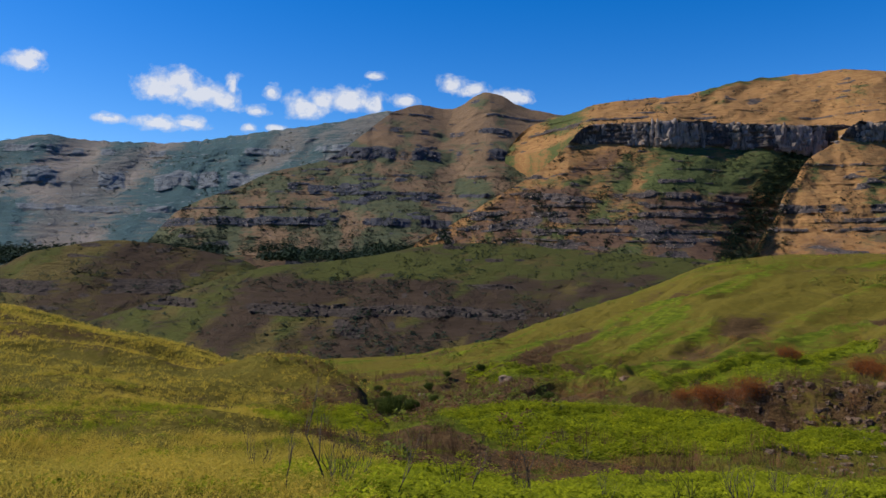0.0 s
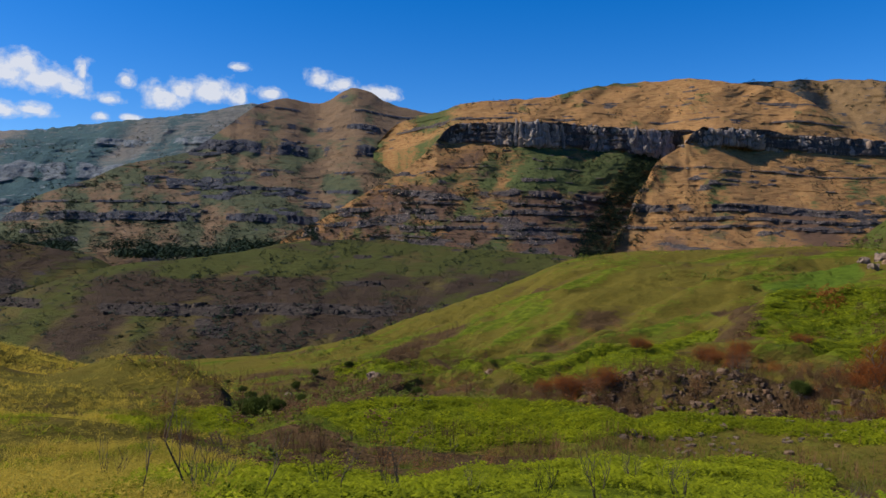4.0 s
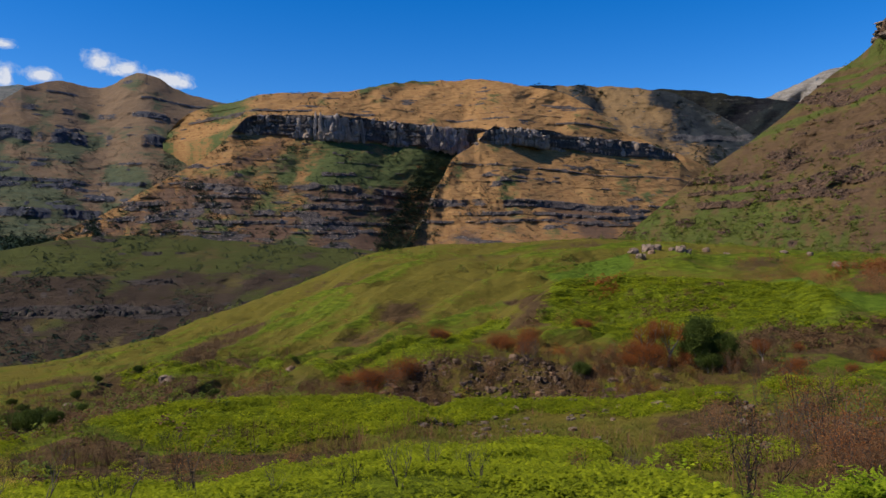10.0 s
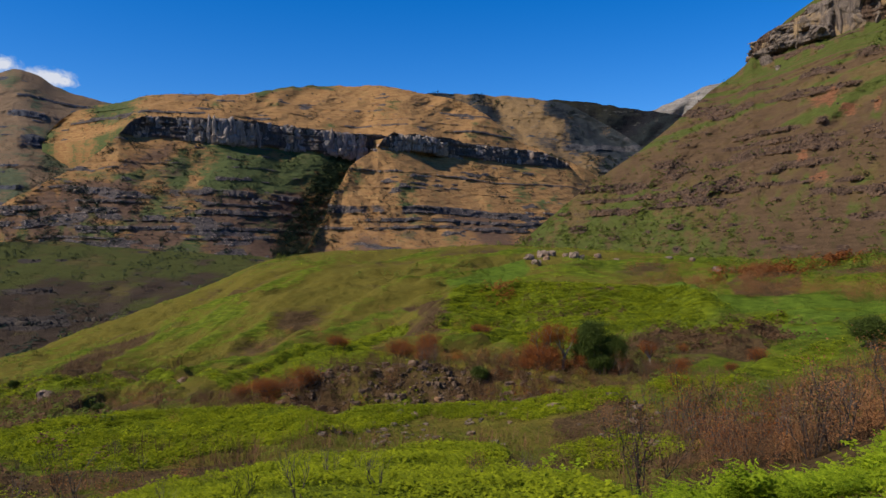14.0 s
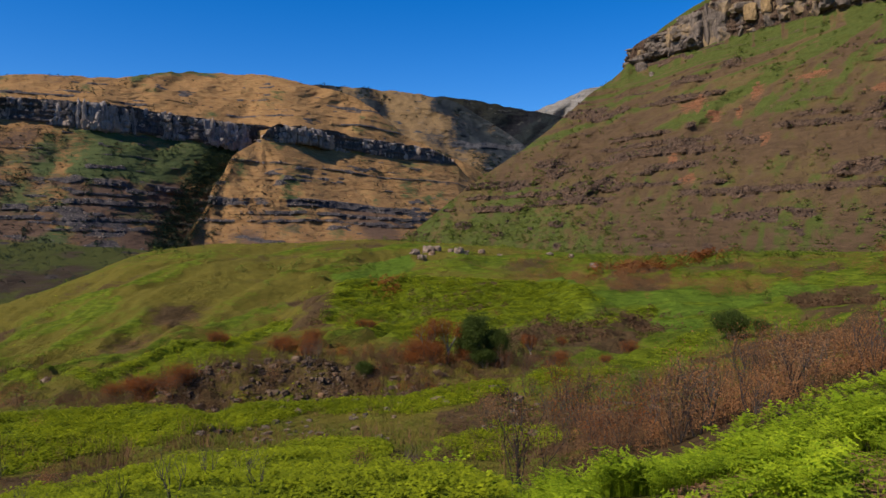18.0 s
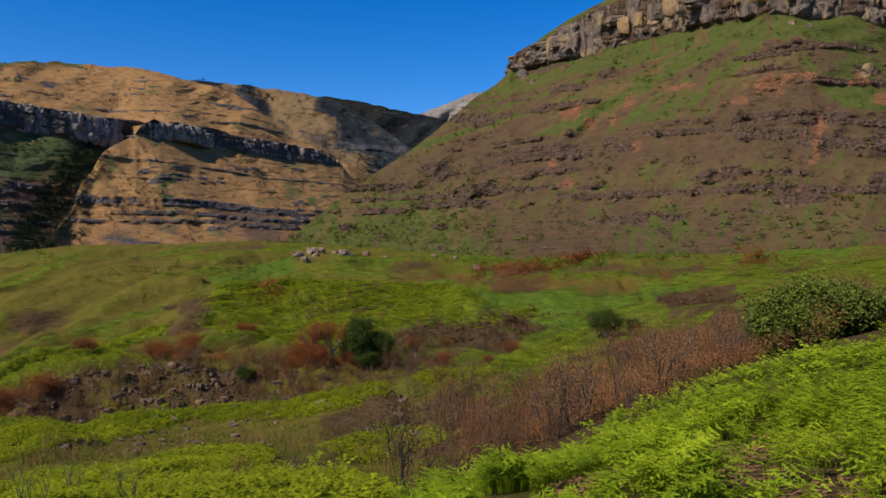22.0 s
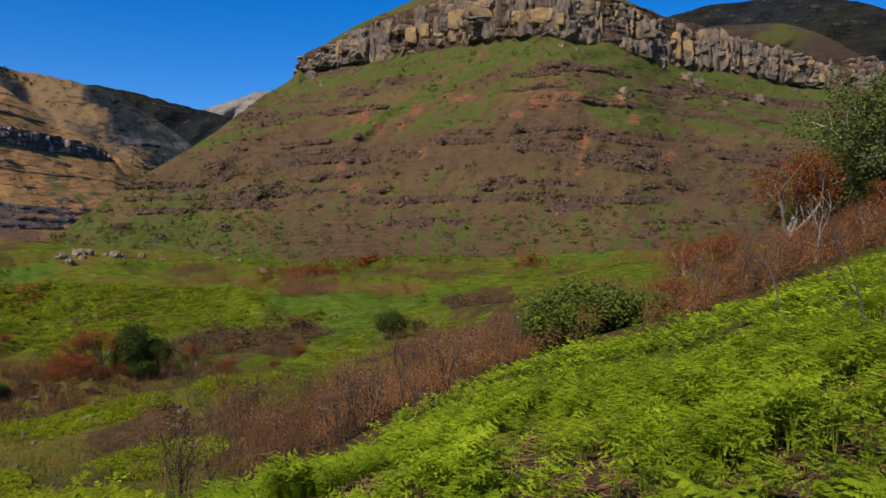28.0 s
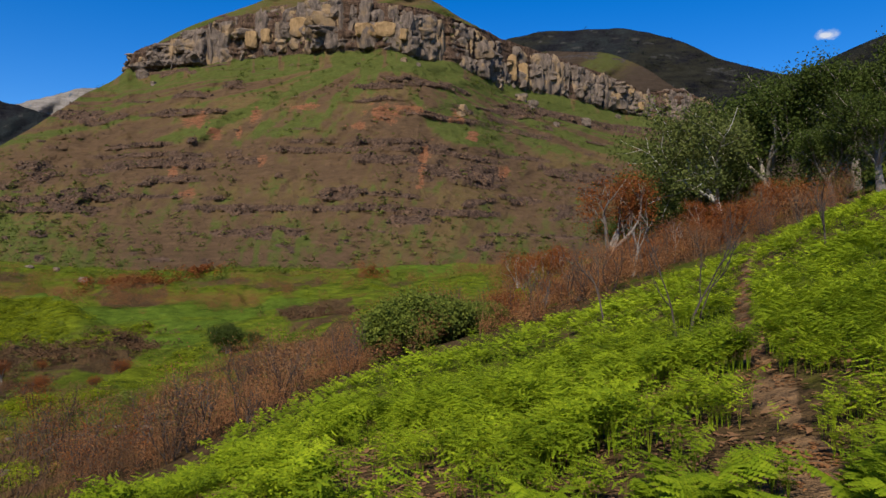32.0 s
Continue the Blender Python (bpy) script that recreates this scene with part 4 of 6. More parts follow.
def paint_near(a, z, v, f, g):
    arc = a * 10
    fine = fbm(arc / 5 - z * 0.05, z / 7, 89, 4)
    broad = fbm(arc / 40 - z * 0.02, z / 40, 87, 3)
    ray = (a - 73) / np.maximum(158 - z, 12)
    streak = fbm(ray * 26, z / 70, 86, 3)
    high = step(72, 86, z)
    crest_grass = step(134, 142, z)
    left = step(54, 46, a)
    green = 0.30 + 0.35 * fine + 0.25 * broad + high * (0.95 * streak + 0.16) + 0.55 * crest_grass + 0.3 * left * step(50, 35, z) + 0.25 * step(30, 14, z) + 0.35 * left * high
    soil = 0.5 + 0.3 * broad - 0.25 * fine - high * (0.9 * streak + 0.18) - 0.7 * crest_grass + 0.25 * step(84, 74, z) * step(44, 54, z) + 0.2 * step(118, 124, z) * step(138, 134, z) - 0.4 * left * step(50, 35, z) - 0.3 * left * high
    scar = np.zeros_like(z)
    for sa, sz, w, h in SCARS:
        q = np.sqrt(((a - sa - 0.02 * (z - sz)) / w) ** 2 + ((z - sz) / h) ** 2) + 0.35 * fbm(arc / 4, z / 4, 88, 3)
        scar = np.maximum(scar, 0.7 * step(1.7, 0.3, q))
    return {"green": green, "soil": soil, "scar": scar}


def crag_near(a, z):
    zone = 1.0 * step(48, 53, z) * step(80, 75, z) + 0.75 * step(46, 43, z) * step(34, 37, z) + 0.3 * step(36, 32, z) * step(8, 14, z) + 0.55 * step(94, 99, z) * step(116, 112, z) + 0.85 * step(119, 123, z) * step(138, 134, z)
    return np.clip(zone + 0.12, 0, 0.95) * (1 - 0.5 * step(50, 42, a))


CROWN_CREST = [(37.5, 440, 0.6), (38.8, 450, 1.9), (43.8, 520, 5.95), (47.8, 570, 8.6), (51.7, 625, 11.7), (54.7, 668, 13.95), (55.2, 674, 15.1), (57.1, 645, 15.95), (59.4, 628, 17.1), (62.5, 610, 18.2), (67.9, 580, 19.2), (70.4, 570, 19.85), (73.8, 560, 19.6), (76.4, 575, 19.25), (79.4, 600, 18.3), (82.4, 665, 17.1), (86.7, 715, 15.6), (92.4, 800, 13.1), (94, 810, 11.5), (97, 820, 8.5), (100, 830, 6)]
slopes = massif("lower_face", (37.5, 100), CROWN_CREST,
                [(37.5, 380, 0.2), (45, 330, -0.4), (55, 300, 0.0), (65, 290, 0.2), (75, 280, 0.4), (85, 300, 0.8), (100, 330, 1.0)],
                [(163, 420, 1.0), (128, 137, 0.95), (108, 115, 0.8), (98, 104, 0.7), (58, 64, 0.85), (66, 70, 0.75), (73, 77, 0.7), (46, 51, 0.8), (27, 31, 0.75), (16, 18, 0.6), (36, 39, 0.7), (84, 87, 0.5), (148, 151, 0.4)], MAT_NEAR_HILL, rows=310, steps=0.075, buttress=3.2, ribs=5.0, rib_size=46, skew=0.5, seed=81, paint=paint_near, warp=3.0, rugged=0.6, patchy=0.5, lumps=1.2, craggy=crag_near, layer=6.0, out=3.1)
summit = massif("summit_slope", (55.5, 87), [(55.5, 690, 14.5), (57, 670, 16.1), (62, 660, 18.6), (65.4, 650, 19.95), (70, 650, 21.6), (74, 650, 21.2), (76.4, 650, 20.1), (79.4, 660, 18.5), (82, 720, 17.2), (84, 750, 16.2), (87, 780, 14)],
                [(55.5, 680, 12), (57.1, 655, 15.2), (62.5, 620, 17.4), (67.9, 588, 18.4), (73.8, 570, 18.8), (79.4, 610, 17.5), (82.4, 680, 16.2), (87, 740, 13)], [(228, 234, 0.5)], MAT_NEAR_HILL, rows=60, steps=0.1, buttress=4, ribs=5, rib_size=45, seed=85, paint=lambda a, z, v, f, g: {"green": 0.55 + 0.3 * g, "soil": f["soil"] - 0.1})
crown_mountain = whole("crown_mountain", "steep burnt and green mountain with sandstone cliff crown", "mountain", slopes, summit)

green_spur = massif("green_spur", (78, 104), [(78, 1150, 14.0), (82, 1150, 15.6), (86, 1130, 16.35), (89.2, 1110, 16.1), (92, 1080, 15.1), (94.2, 1050, 13.6), (97, 1020, 11.5), (104, 980, 7)], [(78, 800, 6), (104, 780, 3)], [(200, 206, 0.4), (250, 256, 0.4)], MAT_BENCH, rows=90, steps=0.16, buttress=5, ribs=22, rib_size=90, seed=91,
                    paint=lambda a, z, v, f, g: {"green": 0.5 + 0.4 * g, "soil": f["soil"] + 0.35})
tagged(green_spur, "smooth green grass spur behind the cliffs", "hill", kind="structure")
CRAG_CREST = [(91.2, 880, 9.5), (92.0, 880, 12.3), (93.0, 880, 13.1), (94.6, 880, 13.3), (96, 890, 12.7), (98, 900, 11.3), (101, 920, 9)]
crag = massif("crag", (91.2, 101), CRAG_CREST, [(91.2, 820, 6), (101, 820, 4)], [(168, 420, 1.0)], MAT_NEAR_HILL, rows=80, steps=0.09, buttress=6, ribs=6, rib_size=40, seed=93)
tagged(crag, "grey sandstone crag beside the cliff crown", "crag", kind="structure")
# ridge on the right, its colour darkened in place of a cloud shadow
dark = massif("dark_ridge", (78, 125), [(78, 1500, 15.5), (82.6, 1500, 17.35), (86.2, 1500, 17.8), (90, 1500, 17.75), (94, 1480, 16.95), (97.9, 1450, 15.1), (99.8, 1450, 14.4), (102.6, 1450, 13.7), (105, 1400, 14.6), (110, 1350, 16), (125, 1300, 18)], [(78, 1100, 6), (125, 900, 6)], [(300, 306, 0.3)], MAT_SHADED_RIDGE, rows=80, steps=0.2, buttress=6, ribs=30, rib_size=150, seed=95)
tagged(dark, "mountain ridge painted dark for cloud shade", "mountain", kind="structure")


# ---- plants, rocks and other things ----
def ground_place(az, r):
    az, r = np.asarray(az, float), np.asarray(r, float)
    return np.stack([r * np.sin(np.radians(az)), r * np.cos(np.radians(az)), ground_z(az, r)], -1)


def mesh_of(name, verts, faces, mat, smooth=False):
    """A mesh from vertex rows and face rows (all of one corner count)."""
    verts, faces = np.asarray(verts, np.float32), np.asarray(faces, np.int32)
    me = bpy.data.meshes.new(name)
    k = faces.shape[1]
    me.vertices.add(len(verts))
    me.vertices.foreach_set("co", verts.ravel())
    me.loops.add(faces.size)
    me.loops.foreach_set("vertex_index", faces.ravel())
    me.polygons.add(len(faces))
    me.polygons.foreach_set("loop_start", np.arange(0, faces.size, k, dtype=np.int32))
    me.polygons.foreach_set("use_smooth", np.full(len(faces), smooth))
    me.materials.append(mat)
    me.update(calc_edges=True)
    return me


def part(name, me, parent, label=""):
    ob = new(name, me)
    ob.parent = parent
    return tagged(ob, label)


def strew(verts, faces, places, sizes, turns, tall=None):
    """Many copies of one plant as one set of vertices and faces: turned about the upright, scaled and set down."""
    n, nv = len(places), len(verts)
    c, s = np.cos(turns), np.sin(turns)
    v = verts[None] * sizes[:, None, None]
    if tall is not None:
        v = v * np.stack([np.ones(n), np.ones(n), tall], -1)[:, None]
    x = v[..., 0] * c[:, None] - v[..., 1] * s[:, None]
    y = v[..., 0] * s[:, None] + v[..., 1] * c[:, None]
    out = np.stack([x, y, v[..., 2]], -1) + places[:, None]
    f = faces[None] + (np.arange(n) * nv)[:, None, None]
    return out.reshape(-1, 3), f.reshape(-1, faces.shape[1])


def carpet(name, kinds, places, sizes, mat, label, category, tall=None):
    """One joined sheet of plants out of several plant shapes."""
    vs, fs, off = [], [], 0
    pick = RNG.integers(0, len(kinds), len(places))
    turns = RNG.uniform(0, 6.283, len(places))
    for k, (pv, pf) in enumerate(kinds):
        m = pick == k
        if not m.any():
            continue
        v, f = strew(pv, pf, places[m], sizes[m], turns[m], None if tall is None else tall[m])
        vs.append(v)
        fs.append(f + off)
        off += len(v)
    ob = new(name, mesh_of(name, np.concatenate(vs), np.concatenate(fs), mat))
    return tagged(ob, label, category, kind="stuff")


def scatter(n, az, r, keep=None, power=0.5):
    """Random azimuths and distances over a sector, thinned by keep(az, r, x, y) in 0 to 1."""
    a = RNG.uniform(az[0], az[1], n)
    u = RNG.uniform(0, 1, n)
    d = (r[0] ** (1 / power) + u * (r[1] ** (1 / power) - r[0] ** (1 / power))) ** power
    if keep is not None:
        k = keep(a, d, d * np.sin(np.radians(a)), d * np.cos(np.radians(a))) > RNG.uniform(0, 1, n)
        a, d = a[k], d[k]
    return a, d


def frond(rng, length, pairs, curl, width, quads=True):
    """One fern frond along +x: an arching midrib with leaflets on both sides, smaller towards the tip."""
    vs, fs = [], []
    t = np.linspace(0.18, 1, pairs)
    for i, u in enumerate(t):
        x, z = length * u * math.cos(curl * u * 0.8), length * (0.75 * u - curl * 0.75 * u * u)
        w = width * length * (1 - u) ** 0.8 * (0.4 + 0.6 * min(1, u * 4)) + 0.01
        d = 0.62 * length / pairs
        for side in (-1, 1):
            droop, ahead = -0.22 * w + rng.uniform(-0.05, 0.08) * w, 0.35 * w
            k = len(vs)
            vs += [(x - d, 0, z), (x + ahead * 0.5, side * w * 0.55, z + droop * 0.2 + 0.03 * w), (x + ahead, side * w, z + droop), (x + d, 0, z + 0.006)]
            fs.append((k, k + 1, k + 2, k + 3))
    return np.array(vs), np.array(fs)


def fine_frond(rng, length, pairs, curl, width, pieces=5):
    """A frond whose leaflets are themselves feathered."""
    vs, fs = [], []
    for u in np.linspace(0.16, 1, pairs):
        x, z = length * u * math.cos(curl * u * 0.8), length * (0.75 * u - curl * 0.75 * u * u)
        w = width * length * (1 - u) ** 0.8 * (0.4 + 0.6 * min(1, u * 4)) + 0.012
        for side in (-1, 1):
            tilt = rng.uniform(-0.32, 0.02)
            n = pieces if w > 0.05 else 2
            for i in range(n):
                s0, s1 = w * i / n, w * (i + 1.05) / n
                d = 0.27 * w * (1 - i / n) ** 0.7 + 0.006
                c0, c1 = (x + 0.4 * s0, side * s0, z + tilt * s0), (x + 0.4 * s1, side * s1, z + tilt * s1 - 0.02 * w)
                k = len(vs)
                vs += [c0, (c0[0] + d, c0[1] + side * d * 0.35, c0[2] - 0.25 * d), c1, (c0[0] - d * 0.8, c0[1] + side * d * 0.5, c0[2] - 0.25 * d)]
                fs.append((k, k + 1, k + 2, k + 3))
    return np.array(vs), np.array(fs)


def fern_shape(seed, fronds, pairs, height=0.85, fine=False):
    """A bracken plant: upright stalks from one crown, fronds spreading level at the top."""
    rng = np.random.default_rng(seed)
    vs, fs, off = [], [], 0
    for i in range(fronds):
        L = rng.uniform(0.4, 0.64)
        curl, wide = rng.uniform(0.6, 1.05), rng.uniform(0.42, 0.58)
        v, f = fine_frond(rng, L, pairs, curl, wide, 3) if fine else frond(rng, L, pairs, curl, wide)
        v[:, 2] += 0.3 * v[:, 0]
        turn = 6.283 * i / fronds + rng.uniform(-0.5, 0.5)
        c, s = math.cos(turn), math.sin(turn)
        lift = rng.uniform(0.25, 0.95) * (height - 0.25)
        roll = rng.uniform(-0.35, 0.35)
        y, z = v[:, 1] * math.cos(roll) - v[:, 2] * math.sin(roll), v[:, 1] * math.sin(roll) + v[:, 2] * math.cos(roll)
        v = np.stack([v[:, 0] * c - y * s, v[:, 0] * s + y * c, z + lift], -1)
        stalk = np.array([(0.004, -0.004, 0), (-0.004, 0.004, 0), (0.14 * c * L + 0.01, 0.14 * s * L + 0.01, lift + 0.1), (0.14 * c * L + 0.002, 0.14 * s * L + 0.002, lift + 0.1)])
        vs += [v, stalk]
        fs += [f + off, np.array([(0, 1, 3, 2)]) + off + len(v)]
        off += len(v) + 4
    return np.concatenate(vs), np.concatenate(fs)


def tuft_shape(seed, blades, height, lean, width, simple=False):
    """A grass tuft of bent blades."""
    rng = np.random.default_rng(seed)
    vs, fs = [], []
    for i in range(blades):
        a, h, l = rng.uniform(0, 6.283), height * rng.uniform(0.5, 1.1), lean * rng.uniform(0.3, 1.2)
        c, s = math.cos(a), math.sin(a)
        bx, by, w = 0.18 * rng.normal(), 0.18 * rng.normal(), width * rng.uniform(0.7, 1.3)
        k = len(vs)
        if simple:
            vs += [(bx - s * w, by + c * w, 0), (bx + s * w, by - c * w, 0), (bx + c * l + s * w * 0.4, by + s * l - c * w * 0.4, h), (bx + c * l - s * w * 0.4, by + s * l + c * w * 0.4, h)]
            fs.append((k, k + 1, k + 2, k + 3))
            continue
        vs += [(bx - s * w, by + c * w, 0), (bx + s * w, by - c * w, 0), (bx + c * l * 0.4 + s * w * 0.7, by + s * l * 0.4 - c * w * 0.7, h * 0.65), (bx + c * l * 0.4 - s * w * 0.7, by + s * l * 0.4 + c * w * 0.7, h * 0.65),
               (bx + c * l + s * w * 0.1, by + s * l, h), (bx + c * l - s * w * 0.1, by + s * l + 0.003, h)]
        fs += [(k, k + 1, k + 2, k + 3), (k + 3, k + 2, k + 4, k + 5)]
    return np.array(vs), np.array(fs)


def clump_shape(seed, leaves, radius, height, leaf):
    """A low leafy clump: small bent leaves over a dome."""
    rng = np.random.default_rng(seed)
    vs, fs = [], []
    for i in range(leaves):
        a, u = rng.uniform(0, 6.283), math.sqrt(rng.uniform(0, 1))
        p = np.array([radius * u * math.cos(a), radius * u * math.sin(a), height * (1 - 0.75 * u * u) * rng.uniform(0.55, 1.05)])
        t = np.array([math.cos(a + rng.normal() * 0.8), math.sin(a + rng.normal() * 0.8), rng.uniform(-0.5, 0.6)])
        side = np.cross(t, (0, 0, 1))
        side = side / np.linalg.norm(side) * leaf * rng.uniform(0.35, 0.6)
        t = t * leaf * rng.uniform(0.7, 1.3)
        k = len(vs)
        vs += [p - t * 0.5, p + side + (0, 0, 0.05 * leaf), p + t * 0.6 - (0, 0, 0.25 * leaf), p - side]
        fs.append((k, k + 1, k + 2, k + 3))
    return np.array(vs), np.array(fs)


def tube(path, radii, sides=5):
    """A tapered branch along a path."""
    vs, fs = [], []
    for i, (p, rad) in enumerate(zip(path, radii)):
        p = Vector(p)
        d = (Vector(path[min(i + 1, len(path) - 1)]) - Vector(path[max(i - 1, 0)])).normalized()
        u = d.orthogonal().normalized()
        w = d.cross(u)
        for k in range(sides):
            a = 6.283 * k / sides
            vs.append(p + (u * math.cos(a) + w * math.sin(a)) * rad)
        if i:
            for k in range(sides):
                q, o = (k + 1) % sides, (i - 1) * sides
                fs.append((o + k, o + q, o + sides + q, o + sides + k))
    return np.array([tuple(v) for v in vs]), np.array(fs)


def joined(pieces):
    vs, fs, off = [], [], 0
    for v, f in pieces:
        vs.append(v)
        fs.append(f + off)
        off += len(v)
    return np.concatenate(vs), np.concatenate(fs)


def branching(rng, start, way, length, radius, depth, tips, limbs, kids=3, spread=0.7, rise=0.15, sides=5):
    """Grow a limb and its side limbs; limb meshes go to limbs, the ends where leaves sit to tips."""
    pts, p, d = [Vector(start)], Vector(start), Vector(way).normalized()
    n = 4
    for i in range(n):
        d = (d + Vector((rng.normal() * 0.16, rng.normal() * 0.16, rng.normal() * 0.1 + rise * 0.4))).normalized()
        p = p + d * length / n
        pts.append(p.copy())
    limbs.append(tube(pts, np.linspace(radius, radius * 0.45, n + 1), sides if depth > 1 else 3))
    if depth <= 1:
        tips += [np.array(pts[-1]), np.array(pts[-2]), np.array(pts[2])]
    if depth > 0:
        for k in range(kids):
            j = int(rng.integers(2, n + 1))
            a = rng.uniform(0, 6.283)
            side = d.orthogonal().normalized()
            side.rotate(Matrix.Rotation(a, 3, d))
            branching(rng, pts[j], d + side * spread * rng.uniform(0.7, 1.3) + Vector((0, 0, rise)), length * rng.uniform(0.55, 0.75), radius * 0.5, depth - 1, tips, limbs, kids, spread, rise, sides)


def crown_leaves(rng, tips, per, ball, leaf):
    """Leaves in loose clusters about the tips, with gaps between."""
    tips = np.array(tips)
    n = len(tips) * per
    c = np.repeat(tips, per, 0) + rng.normal(0, ball, (n, 3)) * (1, 1, 0.7)
    t = rng.normal(0, 1, (n, 3)) * (1, 1, 0.6)
    t /= np.linalg.norm(t, axis=1, keepdims=True)
    s = np.cross(t, rng.normal(0, 1, (n, 3)))
    s /= np.linalg.norm(s, axis=1, keepdims=True)
    size = leaf * rng.uniform(0.6, 1.4, (n, 1))
    v = np.stack([c - t * size, c + s * size * 0.55, c + t * size, c - s * size * 0.55], 1).reshape(-1, 3)
    return v, np.arange(n * 4).reshape(-1, 4)


def tree(name, label, category, seed, height, bark, leaf_mat, width=1.0, depth=3, kids=3, per=26, ball=None, leaf=0.16, trunk=0.28, spread=0.75, stems=1, group="", sparse=1.0, skirt=0, girth=1.0):
    """A tree or bush: trunk, limbs and a leafy crown as parts of one thing, at the origin."""
    rng = np.random.default_rng(seed)
    top = new(name)
    limbs, tips, trunks = [], [], []
    for k in range(stems):
        a = rng.uniform(0, 6.283)
        base = Vector((0.12 * height * (stems > 1) * math.cos(a) * 0.5, 0.12 * height * (stems > 1) * math.sin(a) * 0.5, -0.15))
        lean = Vector((0.35 * math.cos(a), 0.35 * math.sin(a), 1)) if stems > 1 else Vector((rng.normal() * 0.1, rng.normal() * 0.1, 1))
        h = height * trunk
        mid, end = base + lean * h * 0.5, base + lean * h + Vector((rng.normal() * 0.03 * h, 0, 0))
        rad = 0.035 * girth * height / math.sqrt(stems)
        trunks.append(tube([base, mid, end], [rad * 1.3, rad, rad * 0.85], 7))
        for j in range(kids + 1):
            b = rng.uniform(0, 6.283)
            branching(rng, end, lean + Vector((math.cos(b), math.sin(b), 0.2)) * spread * width, height * 0.36, rad * 0.6, depth - 1, tips, limbs, kids, spread, 0.2)
    part("trunk", mesh_of("trunk", *joined(trunks), bark, True), top)
    part("branchwork", mesh_of("branchwork", *joined(limbs), bark, True), top, "bare grey branching limbs" if sparse < 0.6 else "")
    for k in range(skirt):
        a, q, u = rng.uniform(0, 6.283), rng.uniform(0.55, 1.0), rng.uniform(0.05, 0.75)
        wide = 0.42 * width * height * math.sqrt(1 - 0.6 * u * u) * (0.8 + 0.35 * math.sin(3 * a + seed))
        tips.append(np.array((wide * q * math.cos(a), wide * q * math.sin(a), height * u * 0.9)))
    if leaf_mat is not None:
        tips = [t for t in tips if rng.uniform() < sparse]
        part("crown", mesh_of("crown", *crown_leaves(rng, tips, per, ball or height * 0.06, leaf), leaf_mat), top)
    return tagged(top, label, category, group)


def at(az, r, turn=0.0, size=1.0, sink=0.0):
    x, y, z = ground_place(az, r)
    return Matrix.Translation((x, y, z - sink)) @ Matrix.Rotation(turn, 4, "Z") @ Matrix.Scale(size, 4)


def put(ob, az, r, turn=0.0, size=1.0, sink=0.0):
    ob.matrix_basis = at(az, r, turn, size, sink)
    return ob


def copy_at(ob, az, r, turn=0.0, size=1.0, sink=0.0):
    c = copy_thing(ob, at(az, r, turn, 1.0, sink))
    c.scale = (size, size, size)
    return c


def rock_mesh(name, seed, mat, shape=(1, 1, 1), rough=0.25, cuts=2, boxy=0.6):
    """A worn block of stone about 1 m across."""
    bm = bmesh.new()
    bmesh.ops.create_icosphere(bm, subdivisions=cuts, radius=0.5)
    for v in bm.verts:
        p = v.co.copy()
        m = max(abs(p.x), abs(p.y), abs(p.z))
        p = p.lerp(p * (0.5 / m), boxy)
        n = noise.noise_vector(p * 2.2 + Vector((seed * 7.3, 0, seed)))
        n2 = noise.noise_vector(p * 5.5 + Vector((0, seed * 3.1, 5)))
        p += n * rough + n2 * rough * 0.35
        v.co = Vector((p.x * shape[0], p.y * shape[1], p.z * shape[2]))
    me = bpy.data.meshes.new(name)
    bm.to_mesh(me)
    bm.free()
    me.materials.append(mat)
    return me


# cliff blocks: buttresses that stand out of the rock bands, as parts of their mountains
COLUMNS = [rock_mesh("rock_block", k, MAT_STONE, (1, 1, 1), 0.2, 3, 0.75) for k in range(8)]
COLUMNS_BENCH = [rock_mesh("rock_block", 30 + k, MAT_BENCHROCK, (1, 1, 1), 0.2, 2, 0.8) for k in range(5)]
COLUMNS_FAR = [rock_mesh("rock_block", 20 + k, MAT_STONE_FAR, (1, 1, 1), 0.2, 2, 0.8) for k in range(6)]


